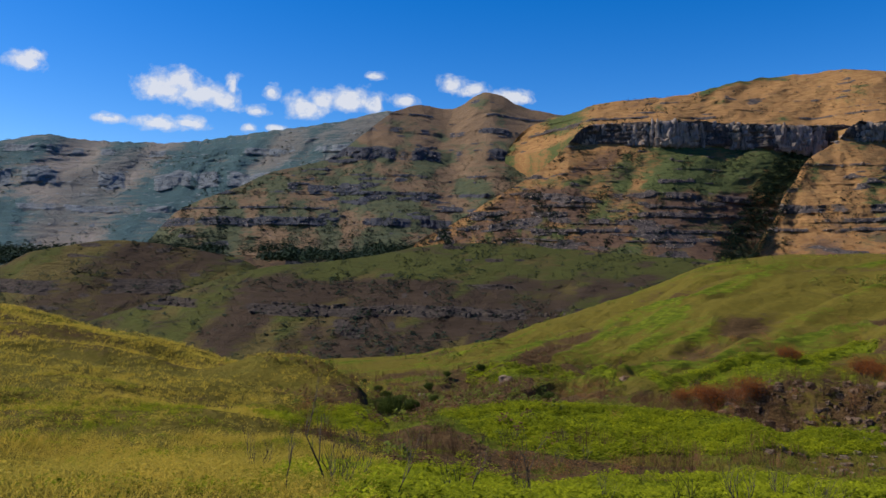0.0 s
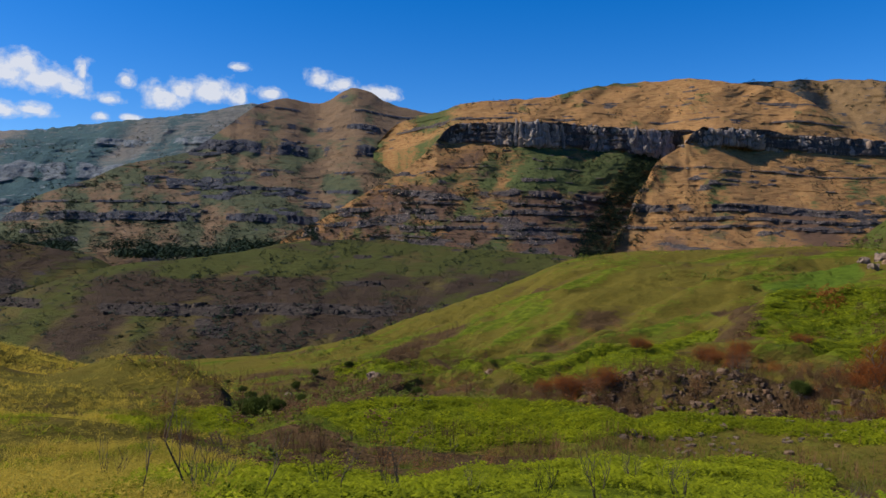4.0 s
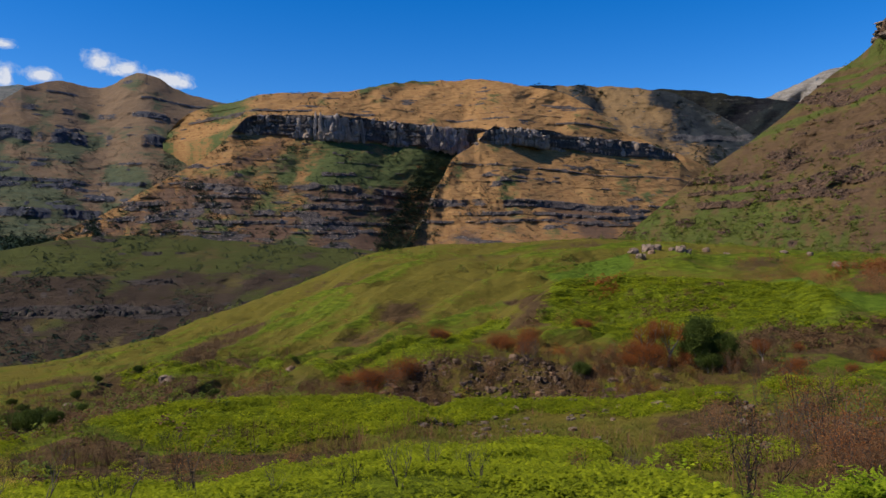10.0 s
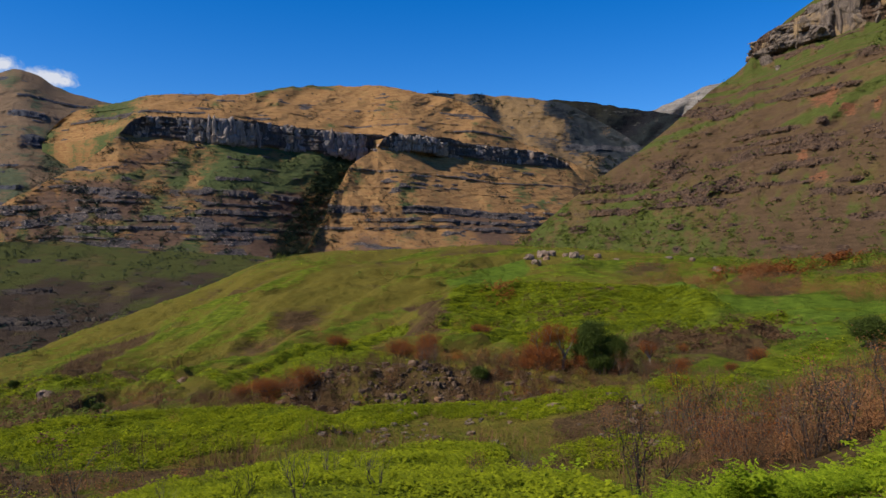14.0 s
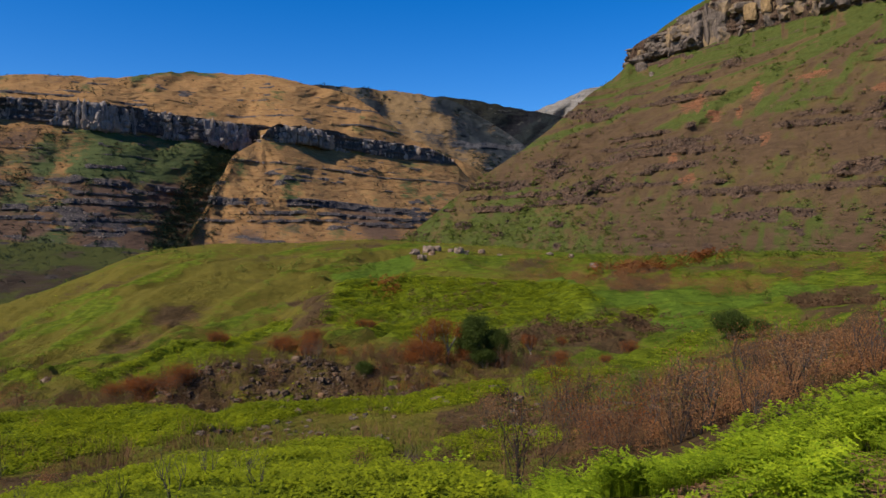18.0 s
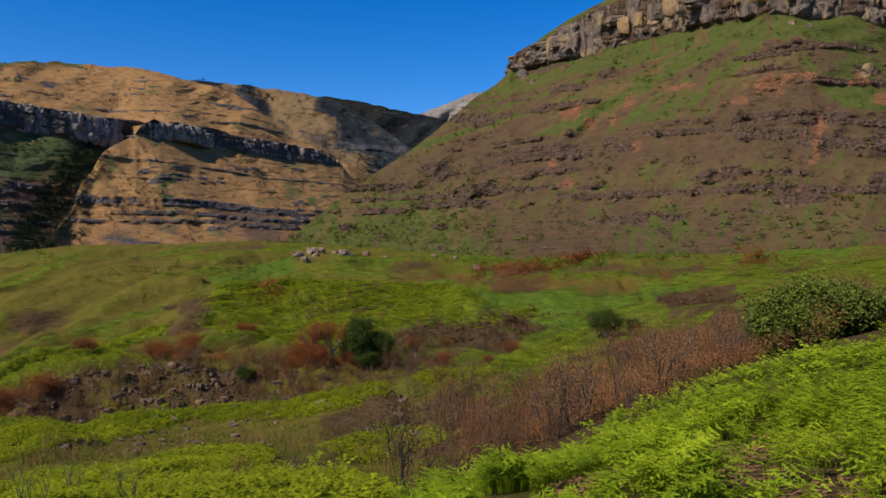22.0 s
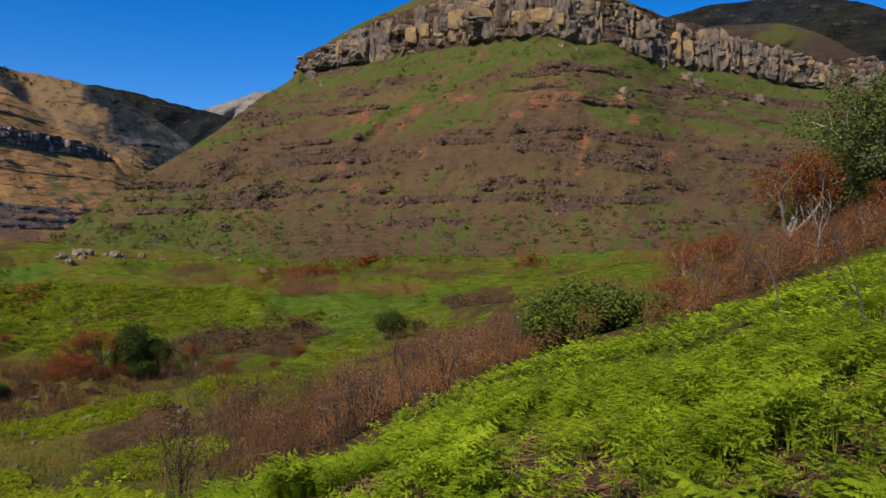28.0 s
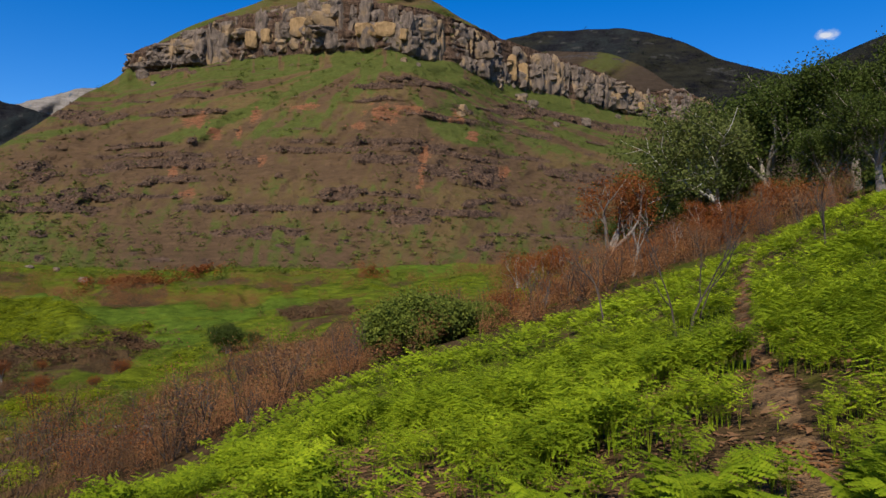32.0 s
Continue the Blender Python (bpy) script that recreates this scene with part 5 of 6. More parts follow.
def buttresses(parent, crest, az, base, count, width, meshes, tiers=1, seed=5, tan=()):
    """Blocks and columns of a cliff between its base heights [(azimuth, height)] and its crest."""
    rng = np.random.default_rng(seed)
    for a in np.linspace(az[0], az[1], count):
        a = a + rng.uniform(-0.5, 0.5) * (az[1] - az[0]) / count
        rc, ec = [float(q[0]) for q in along(crest, np.array([a]))]
        foot = float(np.interp(a, [q[0] for q in base], [q[1] for q in base])) + rng.uniform(-0.5, -0.2) * width
        h = rc * tand(ec) - foot
        if h < 3:
            continue
        n = 1 if tiers == 1 else int(rng.choice([1, 2, 3, 4], p=[0.1, 0.3, 0.35, 0.25]))
        shares = rng.uniform(0.6, 1.4, n)
        shares = shares / shares.sum() * h * rng.uniform(0.88, 1.04)
        z, deep = foot - 1, (rng.uniform(0.05, 0.7) + 0.35 * float(vnoise(np.array([a / 1.3]), np.array([seed * 3.1]), seed)[0])) * width
        for k in range(n):
            w = width * math.exp(rng.normal(-0.05, 0.42)) * (0.9, 1.1, 1.5, 1.8)[n - 1]
            r = rc - deep + 0.22 * width * k + rng.normal() * 0.08 * width
            ob = new("rock_block", meshes[int(rng.integers(len(meshes)))])
            ob.parent = parent
            ob.matrix_basis = Matrix.Translation((r * math.sin(radians(a)), r * math.cos(radians(a)), z + shares[k] * 0.5 + EYE)) @ Matrix.Rotation(-radians(a) + rng.normal() * 0.5, 4, "Z") @ Matrix.Rotation(rng.normal() * 0.07, 4, "Y") @ Matrix.Diagonal((w, width * rng.uniform(0.8, 1.3), shares[k] * 1.1, 1))
            z += shares[k]
    # smooth weathered panels of tan rock
    for a, w, lift, tall in tan:
        rc, ec = [float(q[0]) for q in along(crest, np.array([a]))]
        foot = float(np.interp(a, [q[0] for q in base], [q[1] for q in base]))
        r = rc - 0.9 * width
        ob = new("rock_panel", TAN_PANELS[int(rng.integers(len(TAN_PANELS)))])
        ob.parent = parent
        ob.matrix_basis = Matrix.Translation((r * math.sin(radians(a)), r * math.cos(radians(a)), foot + lift + tall * 0.5 + EYE)) @ Matrix.Rotation(-radians(a) + rng.normal() * 0.2, 4, "Z") @ Matrix.Diagonal((w, width * 0.8, tall, 1))


TAN_PANELS = [rock_mesh("rock_panel", 70 + k, MAT_TANROCK, (1, 1, 1), 0.12, 3, 0.85) for k in range(3)]
CROWN_FOOT = [(55, 168), (57.7, 169), (59.8, 166), (62, 166), (64.5, 171), (66.3, 173), (68.8, 171), (72.6, 169), (76.8, 164), (80.9, 163), (84.8, 171), (87.4, 169), (93, 166)]
CROWN_TOP = [(55.2, 674, 15.08), (57.7, 640, 16.1), (59.8, 625, 17.2), (62.5, 610, 18.2), (66.3, 590, 19.2), (70.4, 570, 19.6), (73.8, 560, 19.4), (76.8, 580, 18.8), (78.9, 598, 18.3), (80.9, 635, 17.5), (82.8, 670, 16.65), (84.8, 692, 16.1), (86.7, 715, 15.43), (90.3, 768, 14.2), (92, 795, 13.4), (93.5, 806, 12.2)]
buttresses(crown_mountain, CROWN_TOP, (55.1, 93.3), CROWN_FOOT, 96, 9.5, COLUMNS, 3, 5, [(63.2, 9, 4, 13), (64.2, 7, 5, 11), (66.6, 13, 5, 15), (68.2, 9, 4, 12), (71.6, 16, 4, 10), (73.0, 15, 4, 11), (74.4, 8, 4, 8), (82.6, 10, 2, 22), (83.5, 9, 1, 17), (92.2, 7, 0, 8)])
buttresses(cliff_mountain, MAIN_CREST, (10.4, 26.5), [(10, 240), (16, 236), (20.6, 241), (24.7, 236), (26.5, 222)], 84, 10, COLUMNS_FAR, 2, 6)
buttresses(crag, CRAG_CREST, (92.2, 97.5), [(92, 172), (98, 172)], 22, 8.0, COLUMNS, 2, 9)
buttresses(cliff_mountain, SPUR_CREST, (26.6, 41.6), [(26.6, 222), (28.9, 234), (31.5, 243), (33.2, 236), (37.5, 240), (41.6, 244)], 80, 10, COLUMNS_FAR, 2, 7)


def face_point(face, a, z):
    """The point of a mountain face at an azimuth and a height above the eye."""
    co = np.empty(len(face.data.vertices) * 3, np.float32)
    face.data.vertices.foreach_get("co", co)
    co = co.reshape(-1, 3)
    az = np.degrees(np.arctan2(co[:, 0], co[:, 1]))
    return co[np.argmin(((az - a) * 9) ** 2 + (co[:, 2] - EYE - z) ** 2)]


BENCH_BAND = [(-13, -21.5, -2.5), (-9, -23, -5.5), (-3, -24.5, -6), (4, -25.5, -6), (9, -25, -5), (11, -24, -3)]
buttresses(bench, [(a, math.hypot(*face_point(bench, a, z - 2)[:2]) + 0.5, math.degrees(math.atan2(z, math.hypot(*face_point(bench, a, z - 2)[:2])))) for a, z, d in BENCH_BAND], (-12.5, 10.5), [(a, z + d) for a, z, d in BENCH_BAND], 100, 2.8, COLUMNS_BENCH, 1, 8)

# great fallen blocks under the cliff crown
for a, z, size in ((55.7, 156, 9), (81.6, 156, 9.5), (83.4, 146, 9), (84.2, 138, 8), (88.2, 128, 8), (74.5, 152, 4), (75.6, 149, 3), (56.5, 143, 4), (90.5, 150, 5), (79.0, 112, 6), (78.8, 106, 5), (86.0, 120, 5)):
    p = face_point(slopes, a, z)
    ob = new("fallen_block", COLUMNS[int(RNG.integers(8))])
    ob.matrix_basis = Matrix.Translation((p[0], p[1], p[2] + 0.1 * size)) @ Matrix.Rotation(RNG.uniform(0, 6), 4, "Z") @ Matrix.Diagonal((size, size * 0.9, size * 0.95, 1))
    tagged(ob, "great fallen sandstone block on the grass below the cliffs", "boulder", "fallen blocks")

# ferns on the near slope
FERN_NEAR = [fern_shape(k, 6, 4, 1.25, True) for k in range(6)]
FERN_MID = [fern_shape(20 + k, 5, 4) for k in range(5)]


def fern_vigour(a, r):
    x, y = r * np.sin(np.radians(a)), r * np.cos(np.radians(a))
    return 1 + 0.35 * vnoise(x / 1.6, y / 1.6, 35) + 0.25 * vnoise(x / 0.6, y / 0.6, 36)


def fern_keep(a, r, x, y):
    bare = step(0.3, 0.7, fbm(x / 1.8, y / 1.8, 33, 3))
    clumps = step(-0.3, 0.05, vnoise(x / 0.55, y / 0.55, 37))
    return clumps * (1 - 0.85 * bare) * (1 - on_path(a, r)) * step(40, 48, a + (r - 12) * 0.3)


def frond_mesh(seed):
    """One frond on its stalk, rising from the crown of the plant."""
    rng = np.random.default_rng(seed)
    L = rng.uniform(0.42, 0.64)
    curl = rng.uniform(0.5, 0.95)
    v, f = fine_frond(rng, L, 11, curl, rng.uniform(0.5, 0.66), 6)
    lift = rng.uniform(0.25, 0.9)
    v = v + (0.05, 0, lift)
    v[:, 2] += 0.3 * v[:, 0]
    rib = [(0.05 + L * u * math.cos(curl * u * 0.8), 0, lift + 0.3 * (0.05 + L * u * math.cos(curl * u * 0.8)) + L * (0.75 * u - curl * 0.75 * u * u)) for u in (0.1, 0.3, 0.5, 0.75, 1.0)]
    sv, sf = tube([(0, 0, -0.02), (0.03, 0, lift * 0.6)] + rib, [0.012, 0.010, 0.009, 0.008, 0.007, 0.006, 0.004], 3)
    return mesh_of("frond", *joined([(v, f), (sv, sf)]), MAT_FERN)


FRONDS = [frond_mesh(k) for k in range(12)]
fa, fr = scatter(8200, (48, 114), (4.4, 15), fern_keep, 0.5)
nearest = np.argsort(fr)
fa, fr = fa[nearest], fr[nearest]
for a, r in list(zip(fa, fr))[:300]:
    plant = put(new("fern"), a, r, RNG.uniform(0, 6.28), RNG.uniform(0.24, 0.42) * float(fern_vigour(a, r)), 0.02)
    n = int(RNG.integers(5, 8))
    for k in range(n):
        fd = part("frond", FRONDS[int(RNG.integers(12))], plant)
        fd.matrix_basis = Matrix.Rotation(6.283 * k / n + RNG.uniform(-0.5, 0.5), 4, "Z") @ Matrix.Rotation(RNG.uniform(-0.3, 0.3), 4, "X") @ Matrix.Scale(RNG.uniform(0.75, 1.15), 4)
    tagged(plant, "bright green bracken fern growing on the slope", "fern", "ferns on the near slope")
a, r = fa[300:], fr[300:]
a2, r2 = scatter(2400, (44, 114), (14, 20), fern_keep, 0.5)
a, r = np.concatenate([a, a2]), np.concatenate([r, r2])
carpet("fern_patch", FERN_NEAR, ground_place(a, r), RNG.uniform(0.27, 0.48, len(a)) * fern_vigour(a, r), MAT_FERN, "dense bright green bracken ferns covering the slope", "ferns")
a, r = scatter(20000, (40, 116), (18, 62), lambda a, r, x, y: fern_keep(a, r, x, y) * step(1.25, 1.0, r / np.interp(a, [40, 55, 65, 75, 85, 95, 108, 116], [20, 19, 23, 27, 32, 42, 60, 60])), 0.5)
carpet("fern_patch", FERN_MID, ground_place(a, r), RNG.uniform(0.36, 0.66, len(a)) * fern_vigour(a, r), MAT_FERN, "bright green bracken ferns up to the slope's edge", "ferns")

# fallen leaves and thin ground cover along the path
a, r = scatter(9000, (96, 112), (3.5, 30), lambda a, r, x, y: on_path(a, r) * step(-0.2, 0.5, fbm(x / 0.5, y / 0.5, 38, 3)), 0.5)
LITTER = [clump_shape(170 + k, 7, 0.12, 0.02, 0.05) for k in range(4)]
carpet("leaf_litter", LITTER, ground_place(a, r), RNG.uniform(0.6, 1.3, len(a)), MAT_BURNT, "scattered brown fallen leaves on the trodden path", "leaves")
a, r = scatter(2600, (58, 114), (4.2, 16), lambda a, r, x, y: 1 - 0.9 * on_path(a, r), 0.5)
carpet("leaf_litter", LITTER, ground_place(a, r), RNG.uniform(0.8, 1.8, len(a)), MAT_DRYTWIG, "dry brown litter on the earth between the ferns", "leaves")

# low bracken and leafy growth over the valley floor
CLUMPS = [clump_shape(k, 24, 0.6, 0.55, 0.17) for k in range(6)]


def lush_keep(a, r, x, y):
    gaps = step(0.75, 0.3, fbm(x / 5, y / 5, 51, 3))
    return within(LUSH, a, r) * (0.25 + 0.75 * gaps)


a, r = scatter(34000, (-16, 62), (11, 68), lush_keep, 0.6)
near_c = r < 30
carpet("bracken_patch", FERN_MID, ground_place(a[near_c], r[near_c]), RNG.uniform(0.26, 0.5, near_c.sum()), MAT_MEADOW, "bracken patch in the valley foreground", "ferns")
carpet("bracken_patch", CLUMPS, ground_place(a[~near_c], r[~near_c]), RNG.uniform(0.45, 0.85, (~near_c).sum()), MAT_MEADOW, "dense low bracken covering the rounded mound", "ferns")
LOW = [clump_shape(90 + k, 12, 0.8, 0.7, 0.30) for k in range(6)]


def meadow_keep(a, r, x, y):
    n = fbm(x / 14, y / 14, 5, 3) + 0.5 * fbm(x / 5, y / 5, 53, 2)
    return np.clip(0.55 * step(0.25, 0.8, n) + 0.25 * step(44, 54, a) * step(-0.2, 0.5, n), 0, 1) * (1 - within(TURF, a, r)) * (1 - 0.8 * within(BARE, a, r)) * (1 - 0.8 * step(36, 24, a))


a, r = scatter(52000, (0, 64), (66, 215), lush_keep, 0.62)
carpet("meadow_growth", LOW, ground_place(a, r), RNG.uniform(0.45, 0.95, len(a)) * np.clip(r / 130, 0.7, 1.4), MAT_MEADOW, "dense bracken over the sunny swells of the meadow", "plants", tall=np.full(len(a), 0.7))
a, r = scatter(26000, (-2, 100), (78, 340), meadow_keep, 0.62)
carpet("meadow_growth", LOW, ground_place(a, r), RNG.uniform(0.4, 0.9, len(a)) * np.clip(r / 130, 0.8, 1.7), MAT_MEADOW, "patchy leafy growth over the green valley slopes", "plants", tall=np.full(len(a), 0.65))

# grasses
def seeding_shape(seed, blades, height, lean, width):
    """A tuft of thin arching blades with loose seed heads at their ends."""
    rng = np.random.default_rng(seed)
    v, f = tuft_shape(seed, blades, height, lean, width)
    tips = v.reshape(-1, 6, 3)[:, 4]
    heads, hf = crown_leaves(rng, tips, 3, 0.045, 0.02)
    return joined([(v, f), (heads, hf)])


GOLD = [seeding_shape(k, 9, 0.5, 0.55, 0.007) for k in range(5)]
GOLD_FAR = [tuft_shape(30 + k, 8, 0.36, 0.55, 0.022, True) for k in range(5)]
a, r = scatter(11000, (-40, 12), (4.5, 34), lambda a, r, x, y: step(0, -11, a - 4 * fbm(x / 6, y / 6, 61, 3)) * (1 - 0.8 * within(LUSH, a, r)) * np.clip(0.8 + 0.9 * fbm(x / 3, y / 3, 62, 3), 0.1, 1), 0.6)
carpet("grass", GOLD, ground_place(a, r), RNG.uniform(0.35, 0.85, len(a)), MAT_GOLD, "tall golden seeding grass on the hillside", "grass")
a, r = scatter(22000, (-40, 4), (28, 165), lambda a, r, x, y: step(-1, -11, a + 3 * step(45, 62, r)) * np.clip(0.55 + 1.0 * fbm(x / 12, y / 12, 63, 3), 0.03, 1) * (1 - 0.7 * within(LUSH, a, r)), 0.65)
carpet("grass", GOLD_FAR, ground_place(a, r), RNG.uniform(0.6, 1.1, len(a)) * np.clip(r / 80, 0.7, 1.4), MAT_GOLD, "golden green grass over the rounded hillside", "grass")
a, r = scatter(9000, (-12, 62), (36, 110), lambda a, r, x, y: np.clip(0.5 + 0.8 * fbm(x / 12, y / 12, 65, 3), 0.05, 1) * (1 - within(LUSH, a, r)), 0.65)
carpet("grass", GOLD_FAR, ground_place(a, r), RNG.uniform(0.5, 1.0, len(a)), MAT_OLIVE, "olive green rough grass on the valley floor", "grass")
a, r = scatter(9000, (-36, 8), (6, 70), lambda a, r, x, y: step(-3, -12, a) * step(-0.1, 0.4, fbm(x / 2.5, y / 2.5, 68, 3)) * (1 - 0.8 * within(LUSH, a, r)), 0.6)
carpet("grass", [clump_shape(150 + k, 26, 0.5, 0.75, 0.11) for k in range(5)], ground_place(a, r), RNG.uniform(0.3, 0.7, len(a)), MAT_GOLD, "feathery golden grass heads in dense tufts", "grass")
a, r = scatter(7000, (-34, 14), (8, 60), lambda a, r, x, y: step(0.15, 0.6, fbm(x / 5, y / 5, 67, 3)), 0.6)
carpet("grass", CLUMPS, ground_place(a, r), RNG.uniform(0.25, 0.5, len(a)), MAT_MEADOW, "low green herbs among the golden grass", "herbs")

# burnt scrub
def scrub_shape(seed, stems, height):
    """A scorched bush: thin charred stems that fork, no leaves."""
    rng = np.random.default_rng(seed)
    limbs, tips = [], []
    for k in range(stems):
        a = rng.uniform(0, 6.283)
        branching(rng, (0.15 * math.cos(a), 0.15 * math.sin(a), -0.05), (0.35 * math.cos(a), 0.35 * math.sin(a), 1), height * rng.uniform(0.45, 0.7), 0.02 * height / 2, 1, tips, limbs, 4, 0.5, 0.3, 3)
    return joined(limbs), tips


SCRUB = []
for k in range(6):
    (v, f), tips = scrub_shape(100 + k, 6, 2.4)
    rng = np.random.default_rng(200 + k)
    SCRUB.append((mesh_of("stem", v, f, MAT_TWIG), mesh_of("foliage", *crown_leaves(rng, tips, 12, 0.3, 0.032), (MAT_BURNT, MAT_CHAR, MAT_RUST, MAT_DRYTWIG, MAT_CHAR, MAT_BURNT)[k])))


def scrub(az, r, size, k, leafy=True, group="burnt scrub below the fern slope"):
    top = put(new("burnt_bush"), az, r, RNG.uniform(0, 6.28), size)
    part("stem", SCRUB[k % 6][0], top)
    if leafy:
        part("foliage", SCRUB[k % 6][1], top, "scorched brown leaves")
    return tagged(top, ("scorched brown bush with thin charred stems" if leafy else "leafless charred bush with thin dark stems"), "bush", group)


edge_az = [40, 50, 55, 65, 75, 85, 95, 108]
edge_r = [27, 24, 24, 29, 33, 40, 50, 66]
for k in range(230):
    a = 44 + 62 * RNG.uniform(0, 1) ** 0.7
    r0 = np.interp(a, edge_az, edge_r)
    r = r0 + RNG.uniform(0, 1) ** 0.8 * 38
    if 71 < a < 81 and r < 52:
        r = r + 20
    scrub(a, r, RNG.uniform(0.65, 1.55), (0, 2, 5, 3, 0, 5)[k % 6] if a > 64 else k, RNG.uniform() < 0.85)
for k in range(30):
    scrub(RNG.uniform(17, 50), RNG.uniform(70, 84), RNG.uniform(0.5, 1.0), k, RNG.uniform() < 0.75, "burnt scrub along the bank")
for k in range(16):
    scrub(RNG.uniform(-9, 12), RNG.uniform(34, 46), RNG.uniform(0.35, 0.6), k, False, "bare scrub in the dip")
for k in range(14):
    scrub(RNG.uniform(-14, 40), RNG.uniform(13, 22), RNG.uniform(0.3, 0.5), k, False, "bare scrub in the foreground")
TWIGGY = []
for k in range(4):
    (tv, tf), tips = scrub_shape(140 + k, 4, 2.2)
    TWIGGY.append(crown_leaves(np.random.default_rng(k), tips, 9, 0.34, 0.04))


def patch_keep(scale, seed, lo, hi):
    return lambda a, r, x, y: step(lo, hi, fbm(x / scale, y / scale, seed, 3))


def brush(n, az, r, keep, size, mat, label, kinds=TWIGGY):
    a, d = scatter(n, az, r, keep, 0.6)
    free = ~((a > 71.5) & (a < 80.5) & (d > np.interp(a, edge_az, edge_r) + 4) & (d < 52))
    a, d = a[free], d[free]
    return carpet("brush", kinds, ground_place(a, d), size * RNG.uniform(0.5, 1.4, len(a)), mat, label, "brush")


brush(500, (14, 50), (69, 84), patch_keep(5, 111, -0.3, 0.4), 0.42, MAT_CHAR, "dry twiggy brush on the bank")
brush(200, (14, 50), (69, 85), patch_keep(5, 101, 0.1, 0.6), 0.5, MAT_RUST, "scorched brown brush on the bank")
brush(240, (64, 106), (26, 80), lambda a, r, x, y: step(1.0, 1.15, r / np.interp(a, edge_az, edge_r)) * step(1.9, 1.6, r / np.interp(a, edge_az, edge_r)), 0.9, MAT_BURNT, "dry scorched brush below the fern slope")
brush(400, (15, 64), (88, 180), patch_keep(16, 103, 0.35, 0.7), 0.9, MAT_BURNT, "scorched brown brush on the meadow")
brush(700, (46, 84), (170, 285), patch_keep(22, 105, 0.1, 0.4), 1.7, MAT_BURNT, "scorched brown brush at the mountain's foot")
TWIGS = [tuft_shape(70 + k, 14, 1.7, 0.6, 0.012, True) for k in range(5)]
brush(200, (46, 70), (25, 58), lambda a, r, x, y: step(1.0, 1.1, r / np.interp(a, edge_az, edge_r)) * step(-0.2, 0.3, fbm(x / 7, y / 7, 125, 3)), 0.6, MAT_CHAR, "dark burnt stems in the valley side", TWIGS)
brush(750, (44, 108), (24, 88), lambda a, r, x, y: (0.3 + 0.7 * step(52, 66, a)) * (1 - 0.9 * within(LUSH, a, r)) * step(1.0, 1.12, r / np.interp(a, edge_az, edge_r)) * step(2.1, 1.7, r / np.interp(a, edge_az, edge_r)), 0.75, MAT_DRYTWIG, "thin dry stems below the fern slope", TWIGS)
brush(900, (-11, 24), (34, 50), lambda a, r, x, y: step(35, 38, r) * step(50, 46, r) * step(-0.2, 0.4, fbm(x / 4, y / 4, 117, 3)), 0.5, MAT_CHAR, "thin dark dry stems in the dip", TWIGS)
brush(900, (10, 54), (40, 70), lambda a, r, x, y: (1 - 0.9 * within(LUSH, a, r)) * step(0.0, 0.5, fbm(x / 6, y / 6, 113, 3)), 0.5, MAT_DRYTWIG, "thin dry stems on the valley floor", TWIGS)
brush(1500, (14, 50), (69, 83), patch_keep(4, 119, -0.5, 0.2), 0.55, MAT_CHAR, "dark charred stems over the burnt bank", TWIGS)
brush(6500, (-2, 74), (64, 230), lambda a, r, x, y: within(BARE, a, r) * step(-0.4, 0.3, fbm(x / 6, y / 6, 121, 3)), 0.9, MAT_CHAR, "dark burnt stems in patches on the meadow", TWIGS)
brush(900, (-10, 14), (66, 170), patch_keep(10, 123, 0.0, 0.4), 0.9, MAT_CHAR, "dark burnt stems in the stream hollow", TWIGS)
brush(160, (40, 62), (26, 48), patch_keep(6, 115, 0.0, 0.5), 0.6, MAT_CHAR, "scorched brush on the valley floor")
brush(300, (-12, 14), (30, 130), patch_keep(9, 107, 0.3, 0.6), 0.6, MAT_BURNT, "dry brown brush in the dip")

# trees
small = tree("tree", "small dark green tree among burnt scrub", "tree", 3, 5.0, MAT_BARK, MAT_TREE, 0.8, 3, 3, 40, 0.42, 0.085, 0.08, 0.6, 4, "trees in the valley", skirt=40)
put(small, 43.5, 81, 0.0, 1.2).scale = (0.72, 0.72, 1.3)
copy_at(small, 44.8, 82, 2.0, 1.0).scale = (0.6, 0.6, 0.95)
copy_at(small, 42.7, 83.5, 4.0, 0.6)
copy_at(small, 44.1, 79.8, 5.0, 0.5)
copy_at(small, 61.7, 100, 1.0, 0.9)
copy_at(small, 63.6, 104, 3.0, 0.5)
copy_at(small, 35.0, 76, 4.0, 0.4)
for k in range(14):
    copy_at(small, RNG.uniform(-9, 9), RNG.uniform(82, 150), RNG.uniform(0, 6), RNG.uniform(0.2, 0.42))
copy_at(small, -3.6, 68, 1.0, 0.5)
copy_at(small, -4.6, 71, 2.0, 0.4)
copy_at(small, -2.4, 72, 3.0, 0.35)
bush = tree("bush", "broad green leafy bush beside the burnt scrub", "bush", 5, 4.2, MAT_TWIG, MAT_BUSH, 1.3, 3, 3, 44, 0.36, 0.09, 0.1, 0.9, 5, "green bushes", skirt=45)
put(bush, 74.0, 40, 0.4, 0.78)
for ba, br, bt, bs in ((75.6, 41, 2.2, 0.98), (76.8, 43, 1.2, 0.9), (74.9, 44, 5.2, 0.9), (78.0, 45, 3.1, 0.66), (79.2, 45, 4.2, 0.6), (80.4, 47, 0.9, 0.55), (81.4, 48, 2.9, 0.45)):
    copy_at(bush, ba, br, bt, bs)
